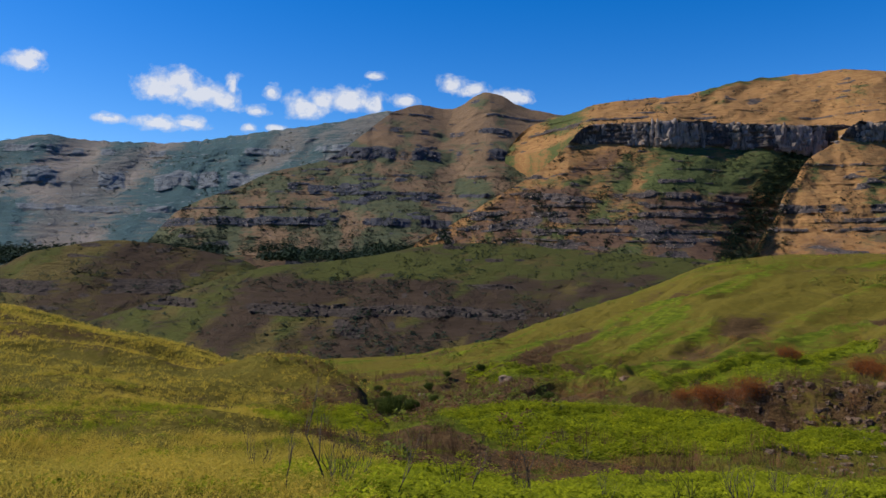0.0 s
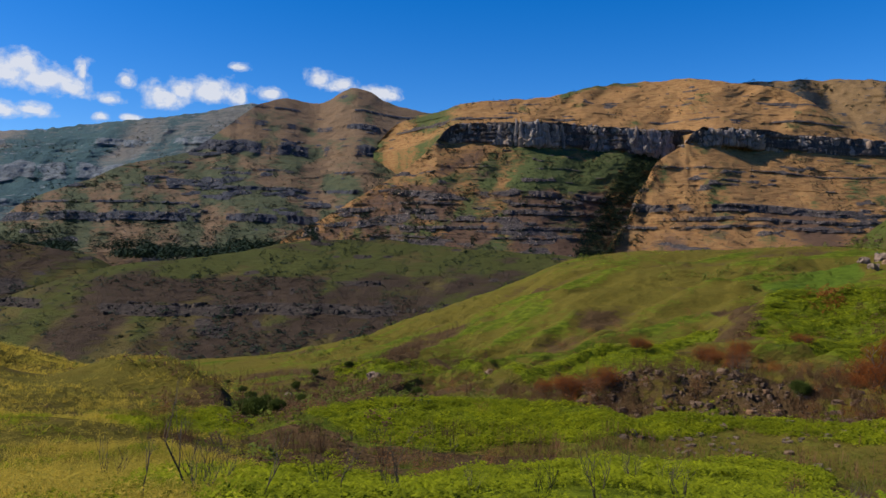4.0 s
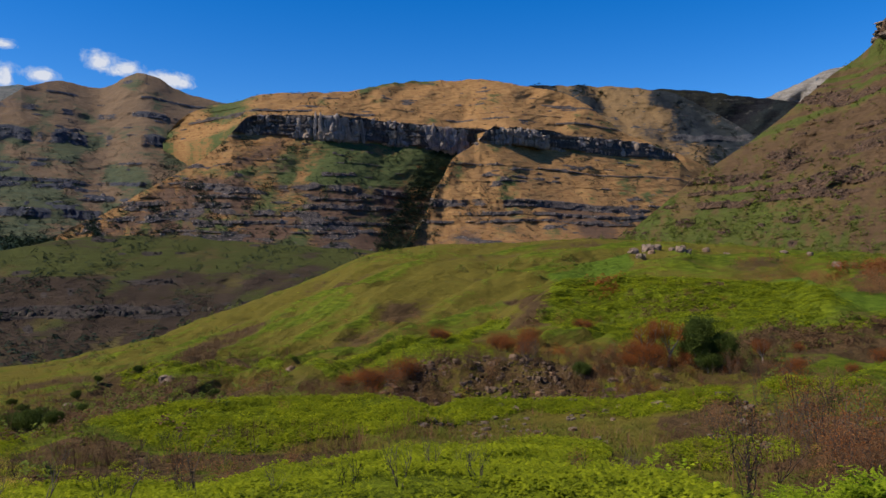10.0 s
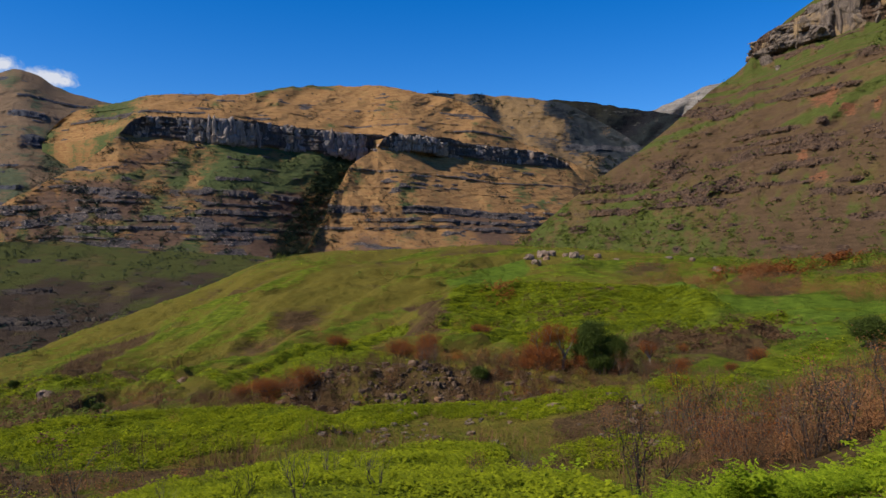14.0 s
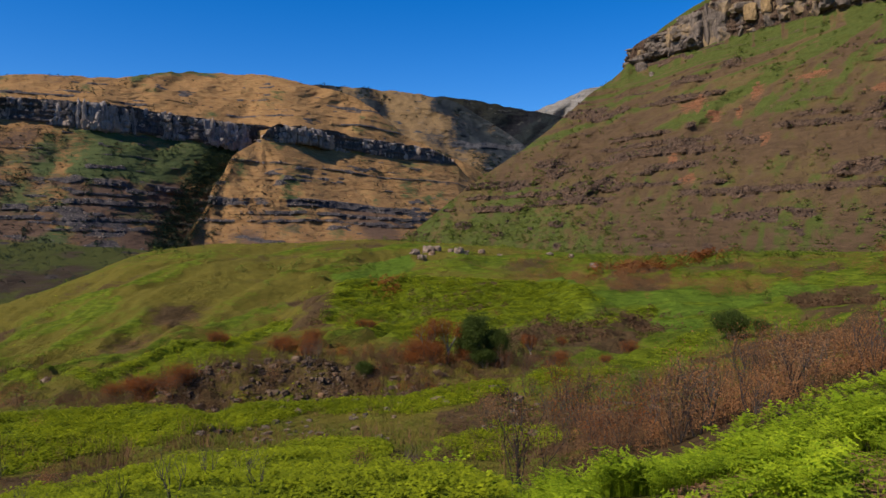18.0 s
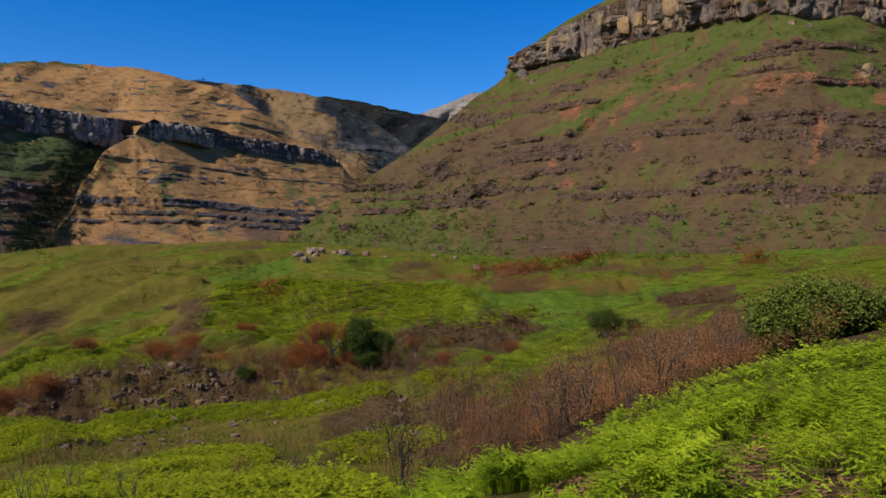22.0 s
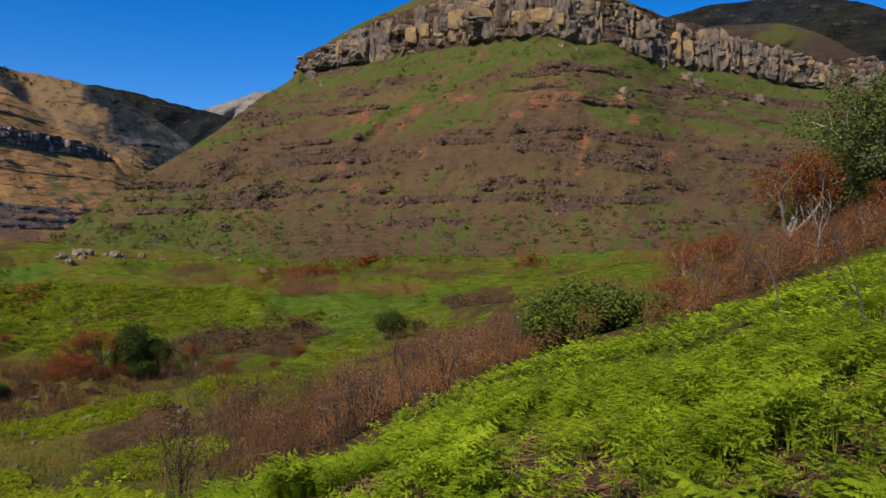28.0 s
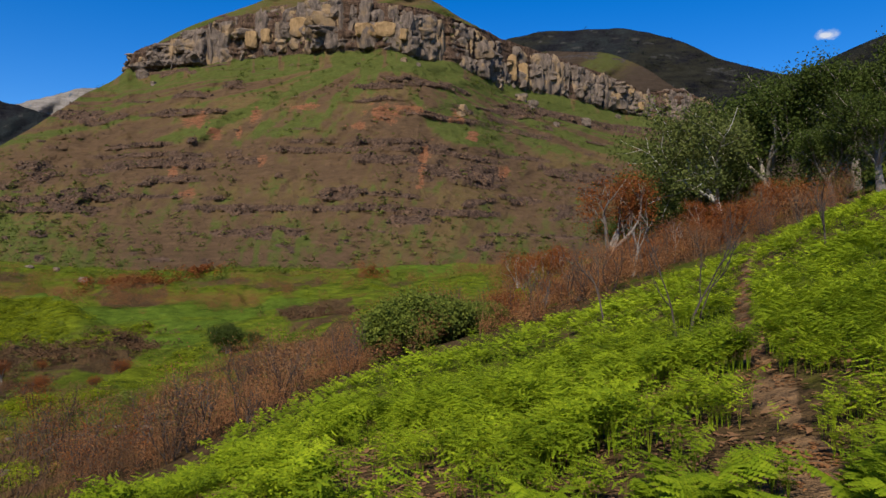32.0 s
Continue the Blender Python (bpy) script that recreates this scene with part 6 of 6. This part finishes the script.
lime = tree("lime_bush", "small yellow-green leafy bush among scorched scrub", "bush", 25, 2.6, MAT_TWIG, MAT_MEADOW, 1.0, 2, 4, 30, 0.28, 0.07, 0.12, 0.8, 4, "", skirt=20)
put(lime, 83.6, 58, 0.4, 1.0)
scrub(34.8, 20, 0.35, 0, True, "dry shrubs in the foreground bracken")
rust = tree("rust_tree", "tree with rust red scorched leaves", "tree", 8, 8.5, MAT_BARK, MAT_RUST, 0.9, 3, 3, 40, 0.5, 0.08, 0.25, 0.7, 1, "scorched trees", skirt=22)
put(rust, 89.6, 74, 0.0, 1.35)
copy_at(rust, 83.0, 60, 1.2, 0.62)
copy_at(rust, 39.5, 80, 0.7, 0.55)
copy_at(rust, 41.3, 80.5, 2.7, 0.6)
copy_at(rust, 47.6, 88, 3.7, 0.35)
copy_at(rust, 85.2, 64, 5.0, 0.6)
rust_bush = tree("rust_bush", "rust brown scorched bush on the burnt bank", "bush", 18, 2.8, MAT_TWIG, MAT_RUST, 0.9, 2, 4, 9, 0.34, 0.045, 0.12, 0.7, 6, "scorched bushes on the bank", skirt=22)
put(rust_bush, 39.2, 80, 0.0, 1.25)
for ra, rr, rs in ((92, 68, 1.5), (93.4, 66, 1.2), (95.2, 70, 1.6), (97, 71, 1.3), (98.4, 72, 1.6), (100, 73, 1.4), (102, 75, 1.7), (90.8, 66, 1.3), (88, 62, 1.2), (86, 58, 1.0), (82.2, 52, 1.1)):
    copy_at(rust_bush, ra, rr, ra, rs)
for k in range(26):
    ra, rr = [(RNG.uniform(36.5, 46), RNG.uniform(78, 85)), (RNG.uniform(27, 32), RNG.uniform(84, 92)), (RNG.uniform(17, 23), RNG.uniform(74, 80)), (RNG.uniform(44, 58), RNG.uniform(84, 110)), (RNG.uniform(24, 45), RNG.uniform(95, 130))][k % 5]
    copy_at(rust_bush, ra, rr, RNG.uniform(0, 6.28), RNG.uniform(0.5, 1.15))
copy_at(rust, 87.0, 66, 3.1, 0.55)
copy_at(rust, 96.5, 72, 2.0, 0.55)
copy_at(rust, 101.0, 78, 4.0, 0.5)
green = tree("forest_tree", "dense dark green forest tree on the slope", "tree", 9, 11.0, MAT_BARK, MAT_TREE, 1.1, 3, 4, 48, 0.6, 0.11, 0.25, 0.75, 1, "forest trees", skirt=45)
put(green, 93.0, 90, 0.3, 0.95)
for a, r, s, w in ((94.0, 92, 1.15, 1), (91.2, 84, 0.62, 2.2), (92.2, 86, 0.78, 5.1), (96.6, 90, 0.85, 3.3), (98.4, 92, 0.9, 1.1), (95.4, 96, 1.3, 4), (99.6, 94, 1.45, 0.8), (101.0, 92, 1.4, 2), (103.6, 96, 1.5, 3), (106.2, 92, 1.35, 4), (109.0, 90, 1.45, 5), (112.0, 95, 1.6, 0.5), (99.2, 100, 0.95, 1.5), (104.8, 82, 0.75, 2.5), (107.6, 80, 0.9, 3.5), (96.0, 100, 0.8, 0.2), (114.5, 84, 1.4, 2.2)):
    copy_at(green, a, r, w, s)
bare = tree("pale_tree", "spreading pale green tree with bare grey limbs", "tree", 12, 11.5, MAT_PALEBARK, MAT_PALELEAF, 1.5, 3, 4, 70, 0.55, 0.10, 0.2, 1.05, 1, "", 0.85, girth=0.6)
put(bare, 97.8, 80, 0.6, 1.45)
snag = tree("dead_tree", "leafless grey dead tree with forked limbs", "tree", 14, 5.5, MAT_BARK, None, 0.9, 2, 3, trunk=0.4, girth=0.55)
put(snag, 91.6, 60)
copy_at(snag, 94.5, 66, 2.0, 0.7)

# charred saplings standing in the ferns
for a, r, s in ((89.6, 24, 1.25), (94.6, 17, 0.9), (95.6, 17.5, 1.0), (96.2, 18, 0.8), (104.5, 22, 1.0), (-8.5, 15, 0.75), (-3.5, 14, 0.5), (2.5, 15, 0.5), (6.6, 17, 0.65), (-11.5, 13, 0.45)):
    rng = np.random.default_rng(int(a * 10 + 500))
    limbs, tips = [], []
    branching(rng, (0, 0, -0.1), (rng.normal() * 0.06, rng.normal() * 0.06, 1), 1.6, 0.035, 2, tips, limbs, 3, 0.45, 0.3, 4)
    sap = put(new("charred_sapling"), a, r, 0, s)
    part("stem", mesh_of("stem", *limbs[0], MAT_TWIG), sap)
    for lv, lf in limbs[1:]:
        part("branch", mesh_of("branch", lv, lf, MAT_TWIG), sap)
    tagged(sap, "thin charred black sapling standing in green growth", "sapling", "charred saplings")

# boulders and stones
STONES_FLOOR = [rock_mesh("boulder", 56 + k, MAT_FLOORSTONE, (1, 0.85, 0.65), 0.24, 2, 0.5) for k in range(5)]
STONES_BANK = [rock_mesh("boulder", 50 + k, MAT_BANKSTONE, (1, 0.8, 0.6), 0.2, 3, 0.45) for k in range(4)]
STONES = [rock_mesh("boulder", 40 + k, MAT_BOULDER, (1, 0.85, 0.8), 0.24, 3, 0.5) for k in range(6)]


def boulder(az, r, size, label="weathered pale sandstone boulder lying in grass", group="boulders", shapes=STONES):
    ob = new("boulder", shapes[int(RNG.integers(len(shapes)))])
    ob.matrix_basis = at(az, r, RNG.uniform(0, 6.28), size, 0.0) @ Matrix.Translation((0, 0, 0.12))
    return tagged(ob, label, "boulder", group)


for a, r, s in ((39.9, 262, 4.6), (40.5, 263, 3.0), (40.2, 258, 2.2), (41.6, 262, 2.0), (42.2, 258, 3.6), (42.7, 259, 2.6), (38.9, 255, 3.0), (43.9, 270, 2.5), (45.3, 268, 2.0), (52.3, 240, 3.0), (49.0, 262, 2.5), (39.4, 250, 3.0), (50.6, 256, 2.0), (4.8, 130, 2.4), (13.5, 118, 1.4), (-1.5, 112, 1.5), (-2.6, 98, 1.2), (24.5, 130, 2.0)):
    boulder(a, r, s)
for k in range(42):
    c = ((25, 66, 3), (31, 63, 2.5), (36, 60, 3), (42, 58, 3), (46, 52, 3), (52, 48, 3))[k % 6]
    boulder(RNG.normal(c[0], c[2]), RNG.normal(c[1], 3.0), RNG.uniform(0.2, 0.75), "grey stone lying in the valley grass", "scattered stones", STONES_FLOOR)
for k in range(24):
    boulder(RNG.uniform(20, 44), RNG.uniform(71, 79), RNG.uniform(0.3, 1.0), "brown stone on the burnt bank", "stones on the bank", STONES_BANK)

# far scrub and woods on the mountains: dark clumps set on the faces
BLOBS = [clump_shape(60 + k, 34, 0.6, 0.9, 0.2) for k in range(5)]
BLOBS_FAR = [clump_shape(66 + k, 14, 0.55, 0.9, 0.34) for k in range(5)]


def face_scatter(face, n, keep, size, mat, label, seed):
    """Clumps on the points of a mountain face, where keep(az, z, r, x, y) allows."""
    me = face.data
    co = np.empty(len(me.vertices) * 3, np.float32)
    me.vertices.foreach_get("co", co)
    co = co.reshape(-1, 3)
    az, r = np.degrees(np.arctan2(co[:, 0], co[:, 1])), np.hypot(co[:, 0], co[:, 1])
    p = np.clip(keep(az, co[:, 2], r, co[:, 0], co[:, 1]), 0, 1)
    rng = np.random.default_rng(seed)
    pick = rng.choice(len(co), n, p=p / p.sum())
    places = co[pick] + rng.normal(0, 1, (n, 3)) * (2, 2, 0)
    return carpet("scrub", BLOBS_FAR, places, size * rng.uniform(0.5, 1.5, n), mat, label, "scrub")


def block_shape(seed):
    """A rough angular block of 24 faces."""
    rng = np.random.default_rng(seed)
    bm = bmesh.new()
    bmesh.ops.create_cube(bm, size=1.0)
    bmesh.ops.subdivide_edges(bm, edges=bm.edges[:], cuts=1, use_grid_fill=True)
    pts = np.array([tuple(q.co) for q in bm.verts])
    faces = np.array([[q.index for q in f.verts] for f in bm.faces])
    bm.free()
    pts = pts * (0.9 + 0.25 * rng.uniform(-1, 1, (len(pts), 1))) + rng.normal(0, 0.07, pts.shape)
    return pts * (1.3, 0.9, 0.75), faces


BLOCKS = [block_shape(k) for k in range(6)]


def ledge_rocks(face, n, size, mat, label, seed, under=9999, least=0.45, strewn=0.002):
    """Broken blocks along the rock ledges of a face."""
    me = face.data
    co = np.empty(len(me.vertices) * 3, np.float32)
    me.vertices.foreach_get("co", co)
    rk = np.empty(len(me.vertices), np.float32)
    me.attributes["rock"].data.foreach_get("value", rk)
    rng = np.random.default_rng(seed)
    p = np.where((rk > least) & (co[2::3] < under), rk, 0) + strewn * (co[2::3] < under)
    pick = rng.choice(len(rk), n, p=p / p.sum())
    places = co.reshape(-1, 3)[pick] + rng.normal(0, 0.3, (n, 3)) * size
    return carpet("ledge_rock", BLOCKS, places, size * np.exp(rng.normal(-0.1, 0.45, n)), mat, label, "rocks")


a, r = scatter(4200, (17, 49), (68, 82), lambda a, r, x, y: within([BARE_1], a, r) * step(-0.8, 0.4, fbm(x / 2.5, y / 2.5, 127, 3)), 0.6)
carpet("rubble", BLOCKS, ground_place(a, r), np.exp(RNG.normal(-1.55, 0.45, len(a))), MAT_BANKSTONE, "loose brown rubble over the burnt bank", "rubble")
a, r = scatter(500, (22, 58), (44, 69), patch_keep(5, 129, 0.1, 0.6), 0.6)
carpet("rubble", BLOCKS, ground_place(a, r), np.exp(RNG.normal(-1.3, 0.5, len(a))), MAT_FLOORSTONE, "small grey stones over the valley floor", "rubble")
ledge_rocks(slopes, 6500, 0.9, MAT_LEDGE, "broken brown rock along the mountain's ledges", 11, 158)
ledge_rocks(slopes, 2600, 0.6, MAT_LEDGE, "small brown rocks strewn over the mountain slope", 16, 125, 0.3, 0.3)
ledge_rocks(lower, 1500, 1.7, MAT_STONE_FAR, "broken grey rock along the cliff bands", 12, 225)
ledge_rocks(spur, 900, 1.7, MAT_STONE_FAR, "broken grey rock along the spur's cliff bands", 13, 225)
ledge_rocks(cone, 700, 2.6, MAT_STONE_FAR, "broken dark rock along the mountain's bands", 14)
ledge_rocks(bench, 700, 1.0, MAT_BENCHROCK, "broken dark rock along the bench", 15)
face_scatter(far_range, 2500, lambda a, z, r, x, y: step(0.1, 0.6, fbm(a / 3, z / 120, 71, 3)), 9, MAT_WOODS, "dark woods in the gullies of the far range", 1)
face_scatter(cone, 9000, lambda a, z, r, x, y: (0.12 + step(0.2, 0.9, fbm(a / 0.9, z / 22, 73, 4))) * step(310, 250, z) + 2.5 * step(80, 45, z) * step(6, -2, a) * step(-0.5, 0.2, fbm(a / 1.2, z / 14, 74, 3)) + 6 * step(1.1, 0.4, np.abs(a - np.interp(z, [119, 330], [4.0, 7.2]))) * step(100, 120, z) * step(340, 310, z), 3.6, MAT_WOODS, "dark bushes over the ochre mountain", 2)
face_scatter(lower, 8500, lambda a, z, r, x, y: 0.12 + step(0.2, 0.9, fbm(a / 0.8, z / 20, 75, 4)) + 9 * step(1.5, 0.5, np.abs(a + 1.0 - np.interp(z, [20, 89, 153, 209, 250], [22, 23.4, 24.6, 25.9, 27]))), 3.4, MAT_WOODS, "dark bushes and gully woods below the cliffs", 3)
face_scatter(lower, 1900, lambda a, z, r, x, y: step(1.5, 0.4, np.abs(a + 1.3 - np.interp(z, [20, 89, 153, 209, 250], [22, 23.6, 24.8, 26.0, 27.2]))) * step(0, 12, z) * step(246, 225, z), 5.0, MAT_WOODS, "dense dark woods filling the gully beside the spur", 17)
face_scatter(spur, 900, lambda a, z, r, x, y: step(0.75, 0.2, a - np.interp(z, [2, 25, 53, 81, 118, 147, 189, 208], [21.6, 22.2, 22.8, 23.6, 24.1, 24.8, 25.5, 26.2])) * step(200, 160, z), 3.6, MAT_WOODS, "dark trees along the spur's gully edge", 18)
face_scatter(upper, 1500, lambda a, z, r, x, y: 0.1 + step(0.4, 0.8, fbm(a / 1.5, z / 40, 76, 4)), 4, MAT_WOODS, "dark bushes on the upper slope", 10)
face_scatter(spur, 3600, lambda a, z, r, x, y: 0.12 + 4 * step(0.8, 0.3, np.abs(a - np.interp(z, [60, 180, 235], [38.5, 36.5, 34.5]))) + step(0.3, 0.8, fbm(a / 1.5, z / 40, 77, 4)), 2.8, MAT_WOODS, "scattered dark bushes on the yellow spur", 4)
face_scatter(rear, 1500, lambda a, z, r, x, y: 0.03 + step(0.3, 0.7, fbm(a / 1.2 + z / 160, z / 90, 78, 3)), 8, MAT_WOODS, "dark woods in the rear slope's gullies", 9)
face_scatter(bench, 2600, lambda a, z, r, x, y: 0.1 + step(0.1, 0.7, fbm(a / 1.5, z / 12, 79, 4)), 2.6, MAT_WOODS, "dark scrub on the bench hill", 5)
face_scatter(hill_l, 900, lambda a, z, r, x, y: 0.1 + step(0.1, 0.7, fbm(a / 1.5, z / 12, 81, 4)), 3.5, MAT_WOODS, "dark scrub on the low hill", 6)
face_scatter(slopes, 3200, lambda a, z, r, x, y: 0.1 + step(0.3, 0.8, fbm(a / 1.5, z / 25, 83, 4)) + 2.0 * step(26, 10, z) * step(-0.4, 0.3, fbm(a / 1.1, z / 8, 84, 3)), 2.2, MAT_BUSH, "small bushes on the burnt mountain slope", 7)
face_scatter(dark, 900, lambda a, z, r, x, y: 0.5 + 0 * a, 4, MAT_WOODS, "small bushes on the dark shaded ridge", 8)
a, r = scatter(1700, (-14, 84), (60, 330), patch_keep(26, 109, 0.1, 0.7), 0.6)
carpet("shrubs", BLOBS, ground_place(a, r), RNG.uniform(0.6, 2.0, len(a)) * np.clip(r / 150, 0.6, 1.6), MAT_BUSH, "low dark green shrubs over the valley slopes", "shrubs")
FINE = [clump_shape(120 + k, 150, 0.6, 1.1, 0.07) for k in range(4)]


def thicket(az, r, wide, deep, n, size, mat, label):
    """A low patch of burnt or leafy bushes about one place."""
    a, d = RNG.normal(az, wide * 0.6, n), RNG.normal(r, deep, n)
    return carpet("thicket", FINE if r < 90 else BLOBS, ground_place(a, d), size * RNG.uniform(0.5, 1.35, n), mat, label, "thicket")


for az, r, wide, deep, n, size, mat in ((55.5, 232, 2.4, 8, 90, 2.6, MAT_RUST), (52.3, 226, 0.8, 5, 20, 2.0, MAT_RUST), (59.5, 262, 2.0, 8, 60, 2.6, MAT_RUST), (72, 222, 1.2, 6, 30, 2.2, MAT_RUST), (33.4, 85, 2.4, 2.5, 40, 1.1, MAT_RUST), (19.5, 76, 3.0, 2.5, 30, 0.9, MAT_RUST), (40.5, 81, 4.0, 2.5, 50, 1.2, MAT_RUST), (55, 34, 5, 3, 60, 0.8, MAT_BURNT), (63, 38, 5, 4, 90, 1.0, MAT_BURNT), (70, 40, 3, 4, 60, 1.0, MAT_BURNT), (84, 48, 4, 5, 90, 1.1, MAT_BURNT), (92, 58, 5, 6, 100, 1.3, MAT_BURNT), (36.8, 180, 1.3, 6, 40, 1.6, MAT_RUST)):
    thicket(az, r, wide, deep, n, size, mat, "rust brown burnt thicket on the valley slope")
for az, r, wide, deep, n, size, mat in ((50.5, 116, 3.4, 6, 110, 1.2, MAT_CHAR), (55.5, 126, 3.0, 6, 90, 1.3, MAT_CHAR), (46.5, 99, 2.5, 5, 70, 1.0, MAT_CHAR), (68.4, 150, 2.6, 8, 110, 1.5, MAT_CHAR), (31.5, 140, 1.0, 4, 25, 1.2, MAT_CHAR), (41, 152, 4, 6, 70, 1.2, MAT_CHAR), (47, 84, 5, 3, 110, 0.9, MAT_CHAR), (30, 75, 11, 2.5, 160, 0.55, MAT_CHAR), (0, 95, 9, 24, 420, 0.9, MAT_CHAR), (19.5, 76, 3.5, 2.5, 70, 1.0, MAT_CHAR), (38, 81, 5, 3, 90, 1.0, MAT_CHAR), (54, 42, 7, 6, 110, 0.7, MAT_CHAR), (60, 62, 5, 8, 120, 0.9, MAT_CHAR)):
    thicket(az, r, wide, deep, n, size, mat, "dark charred thicket in a gully of the slope")
for az, r, wide, deep, n, size, mat in ((2, 112, 9, 26, 420, 1.0, MAT_BUSH), (46, 88, 4, 4, 60, 1.1, MAT_BUSH), (60, 255, 10, 14, 160, 2.2, MAT_BUSH), (50, 130, 6, 14, 60, 1.1, MAT_BUSH)):
    thicket(az, r, wide, deep, n, size, mat, "low green thicket on the valley slope")
WOODS = [clump_shape(80 + k, 20, 0.6, 1.1, 0.34) for k in range(4)]
wa, wr = RNG.uniform(-34, 6, 6000), RNG.uniform(1000, 1380, 6000)
k = step(-0.2, 0.4, fbm(wa / 2.5, wr / 90, 85, 3)) > RNG.uniform(0, 1, 6000)
wa, wr = wa[k], wr[k]
carpet("woodland", WOODS, np.stack([wr * np.sin(np.radians(wa)), wr * np.cos(np.radians(wa)), wr * tand(np.interp(wa, [-34, -12, 8], [0.5, 1.1, 1.4]) + (wr - 1200) / 300) - 8 + EYE], -1), RNG.uniform(6, 13, len(wa)), MAT_WOODS, "dark green valley woods at the mountain's foot", "woods")


# clouds: soft white banks far behind the ridges
def cloud_material():
    m, nt, bs = nodes_of("cloud white")
    pos = nt.nodes.new("ShaderNodeNewGeometry").outputs["Position"]
    n = noise_node(nt, 0.014, 8, 0.6, pos)
    d = mathn(nt, "ADD", attr(nt, "thick"), mathn(nt, "MULTIPLY_ADD", n, 2.4, -1.1))
    # emission stands for sunlight on the cloud; thin parts tinted grey-blue as shading
    em = nt.nodes.new("ShaderNodeEmission")
    nt.links.new(mixc(nt, span(nt, d, 0.3, 1.1), (0.62, 0.72, 0.88), (0.93, 0.93, 0.95)), em.inputs["Color"])
    em.inputs["Strength"].default_value = 0.68
    tr = nt.nodes.new("ShaderNodeBsdfTransparent")
    mx = nt.nodes.new("ShaderNodeMixShader")
    nt.links.new(mathn(nt, "MULTIPLY", span(nt, d, 0.08, 1.1), 0.83), mx.inputs[0])
    nt.links.new(tr.outputs[0], mx.inputs[1])
    nt.links.new(em.outputs[0], mx.inputs[2])
    nt.links.new(mx.outputs[0], nt.nodes["Material Output"].inputs["Surface"])
    return m


MAT_CLOUD = cloud_material()


def cloud(lobes, label="small white fair weather cloud"):
    """A bulging bank made of lobes (azimuth, elevation, half width, half height in degrees)."""
    a0, a1 = min(q[0] - 1.6 * q[2] for q in lobes), max(q[0] + 1.6 * q[2] for q in lobes)
    e0, e1 = min(q[1] - 1.6 * q[3] for q in lobes), max(q[1] + 1.6 * q[3] for q in lobes)
    a, e = np.meshgrid(np.linspace(a0, a1, 70), np.linspace(e0, e1, 46))
    thick = np.full(a.shape, -0.6)
    for la, le, w, h in lobes:
        q = np.sqrt(((a - la) / w) ** 2 + (np.where(e < le, 1.35, 1.0) * (e - le) / h) ** 2)
        thick = np.maximum(thick, 1.15 * (1 - q) + 0.35)
    thick = np.minimum(thick, 1.2)
    edge = np.minimum(np.minimum(a - a0, a1 - a) / (0.15 * (a1 - a0)), np.minimum(e - e0, e1 - e) / (0.15 * (e1 - e0)))
    thick = np.where(edge < 1, np.minimum(thick, -0.8 + 1.2 * np.clip(edge, 0, 1)), thick)
    r = 4800 - 60 * np.clip(thick, 0, 1.2)
    x, y, z = r * np.sin(np.radians(a)) , r * np.cos(np.radians(a)), r * tand(e) * 1.0
    s = 4850 / np.sqrt(x * x + y * y + z * z).max()
    ob = sheet("cloud", x * s, y * s, z * s + EYE, MAT_CLOUD, {"thick": thick})
    ob.visible_shadow = False
    return tagged(ob, label, "cloud", "clouds", "structure")


cloud([(-20.4, 12.2, 2.0, 1.1), (-19.4, 12.8, 1.2, 1.0), (-18.0, 11.9, 2.0, 1.0), (-16.3, 11.7, 1.4, 0.9), (-15.6, 12.6, 0.6, 1.0)], "large heaped white cloud above the far range")
cloud([(-20.6, 9.7, 2.0, 0.55), (-18.6, 9.9, 1.4, 0.5)], "thin white cloud bank above the far range")
cloud([(-23.9, 9.8, 1.0, 0.4)])
cloud([(-29.2, 13.0, 1.2, 0.65), (-28.6, 13.4, 0.7, 0.5)])
cloud([(-12.9, 12.4, 0.55, 0.6)])
cloud([(-13.9, 11.05, 0.85, 0.45)])
cloud([(-14.5, 9.8, 0.55, 0.35)])
cloud([(-12.6, 9.9, 0.7, 0.3)])
cloud([(-10.4, 11.5, 1.7, 0.95), (-9.3, 12.0, 1.2, 0.8), (-7.2, 12.1, 1.8, 1.0), (-5.3, 11.9, 1.2, 0.8)], "broad white cloud behind the ridge")
cloud([(-2.9, 12.2, 1.0, 0.5)])
cloud([(-5.2, 13.95, 0.75, 0.3)])
cloud([(0.5, 13.4, 1.0, 0.7), (2.0, 13.1, 1.2, 0.55)], "white cloud beside the cone peak")
cloud([(5.0, 12.6, 1.5, 0.6), (5.8, 12.4, 0.9, 0.5)], "white cloud beside the cone peak")
cloud([(104.5, 15.95, 0.7, 0.35)])
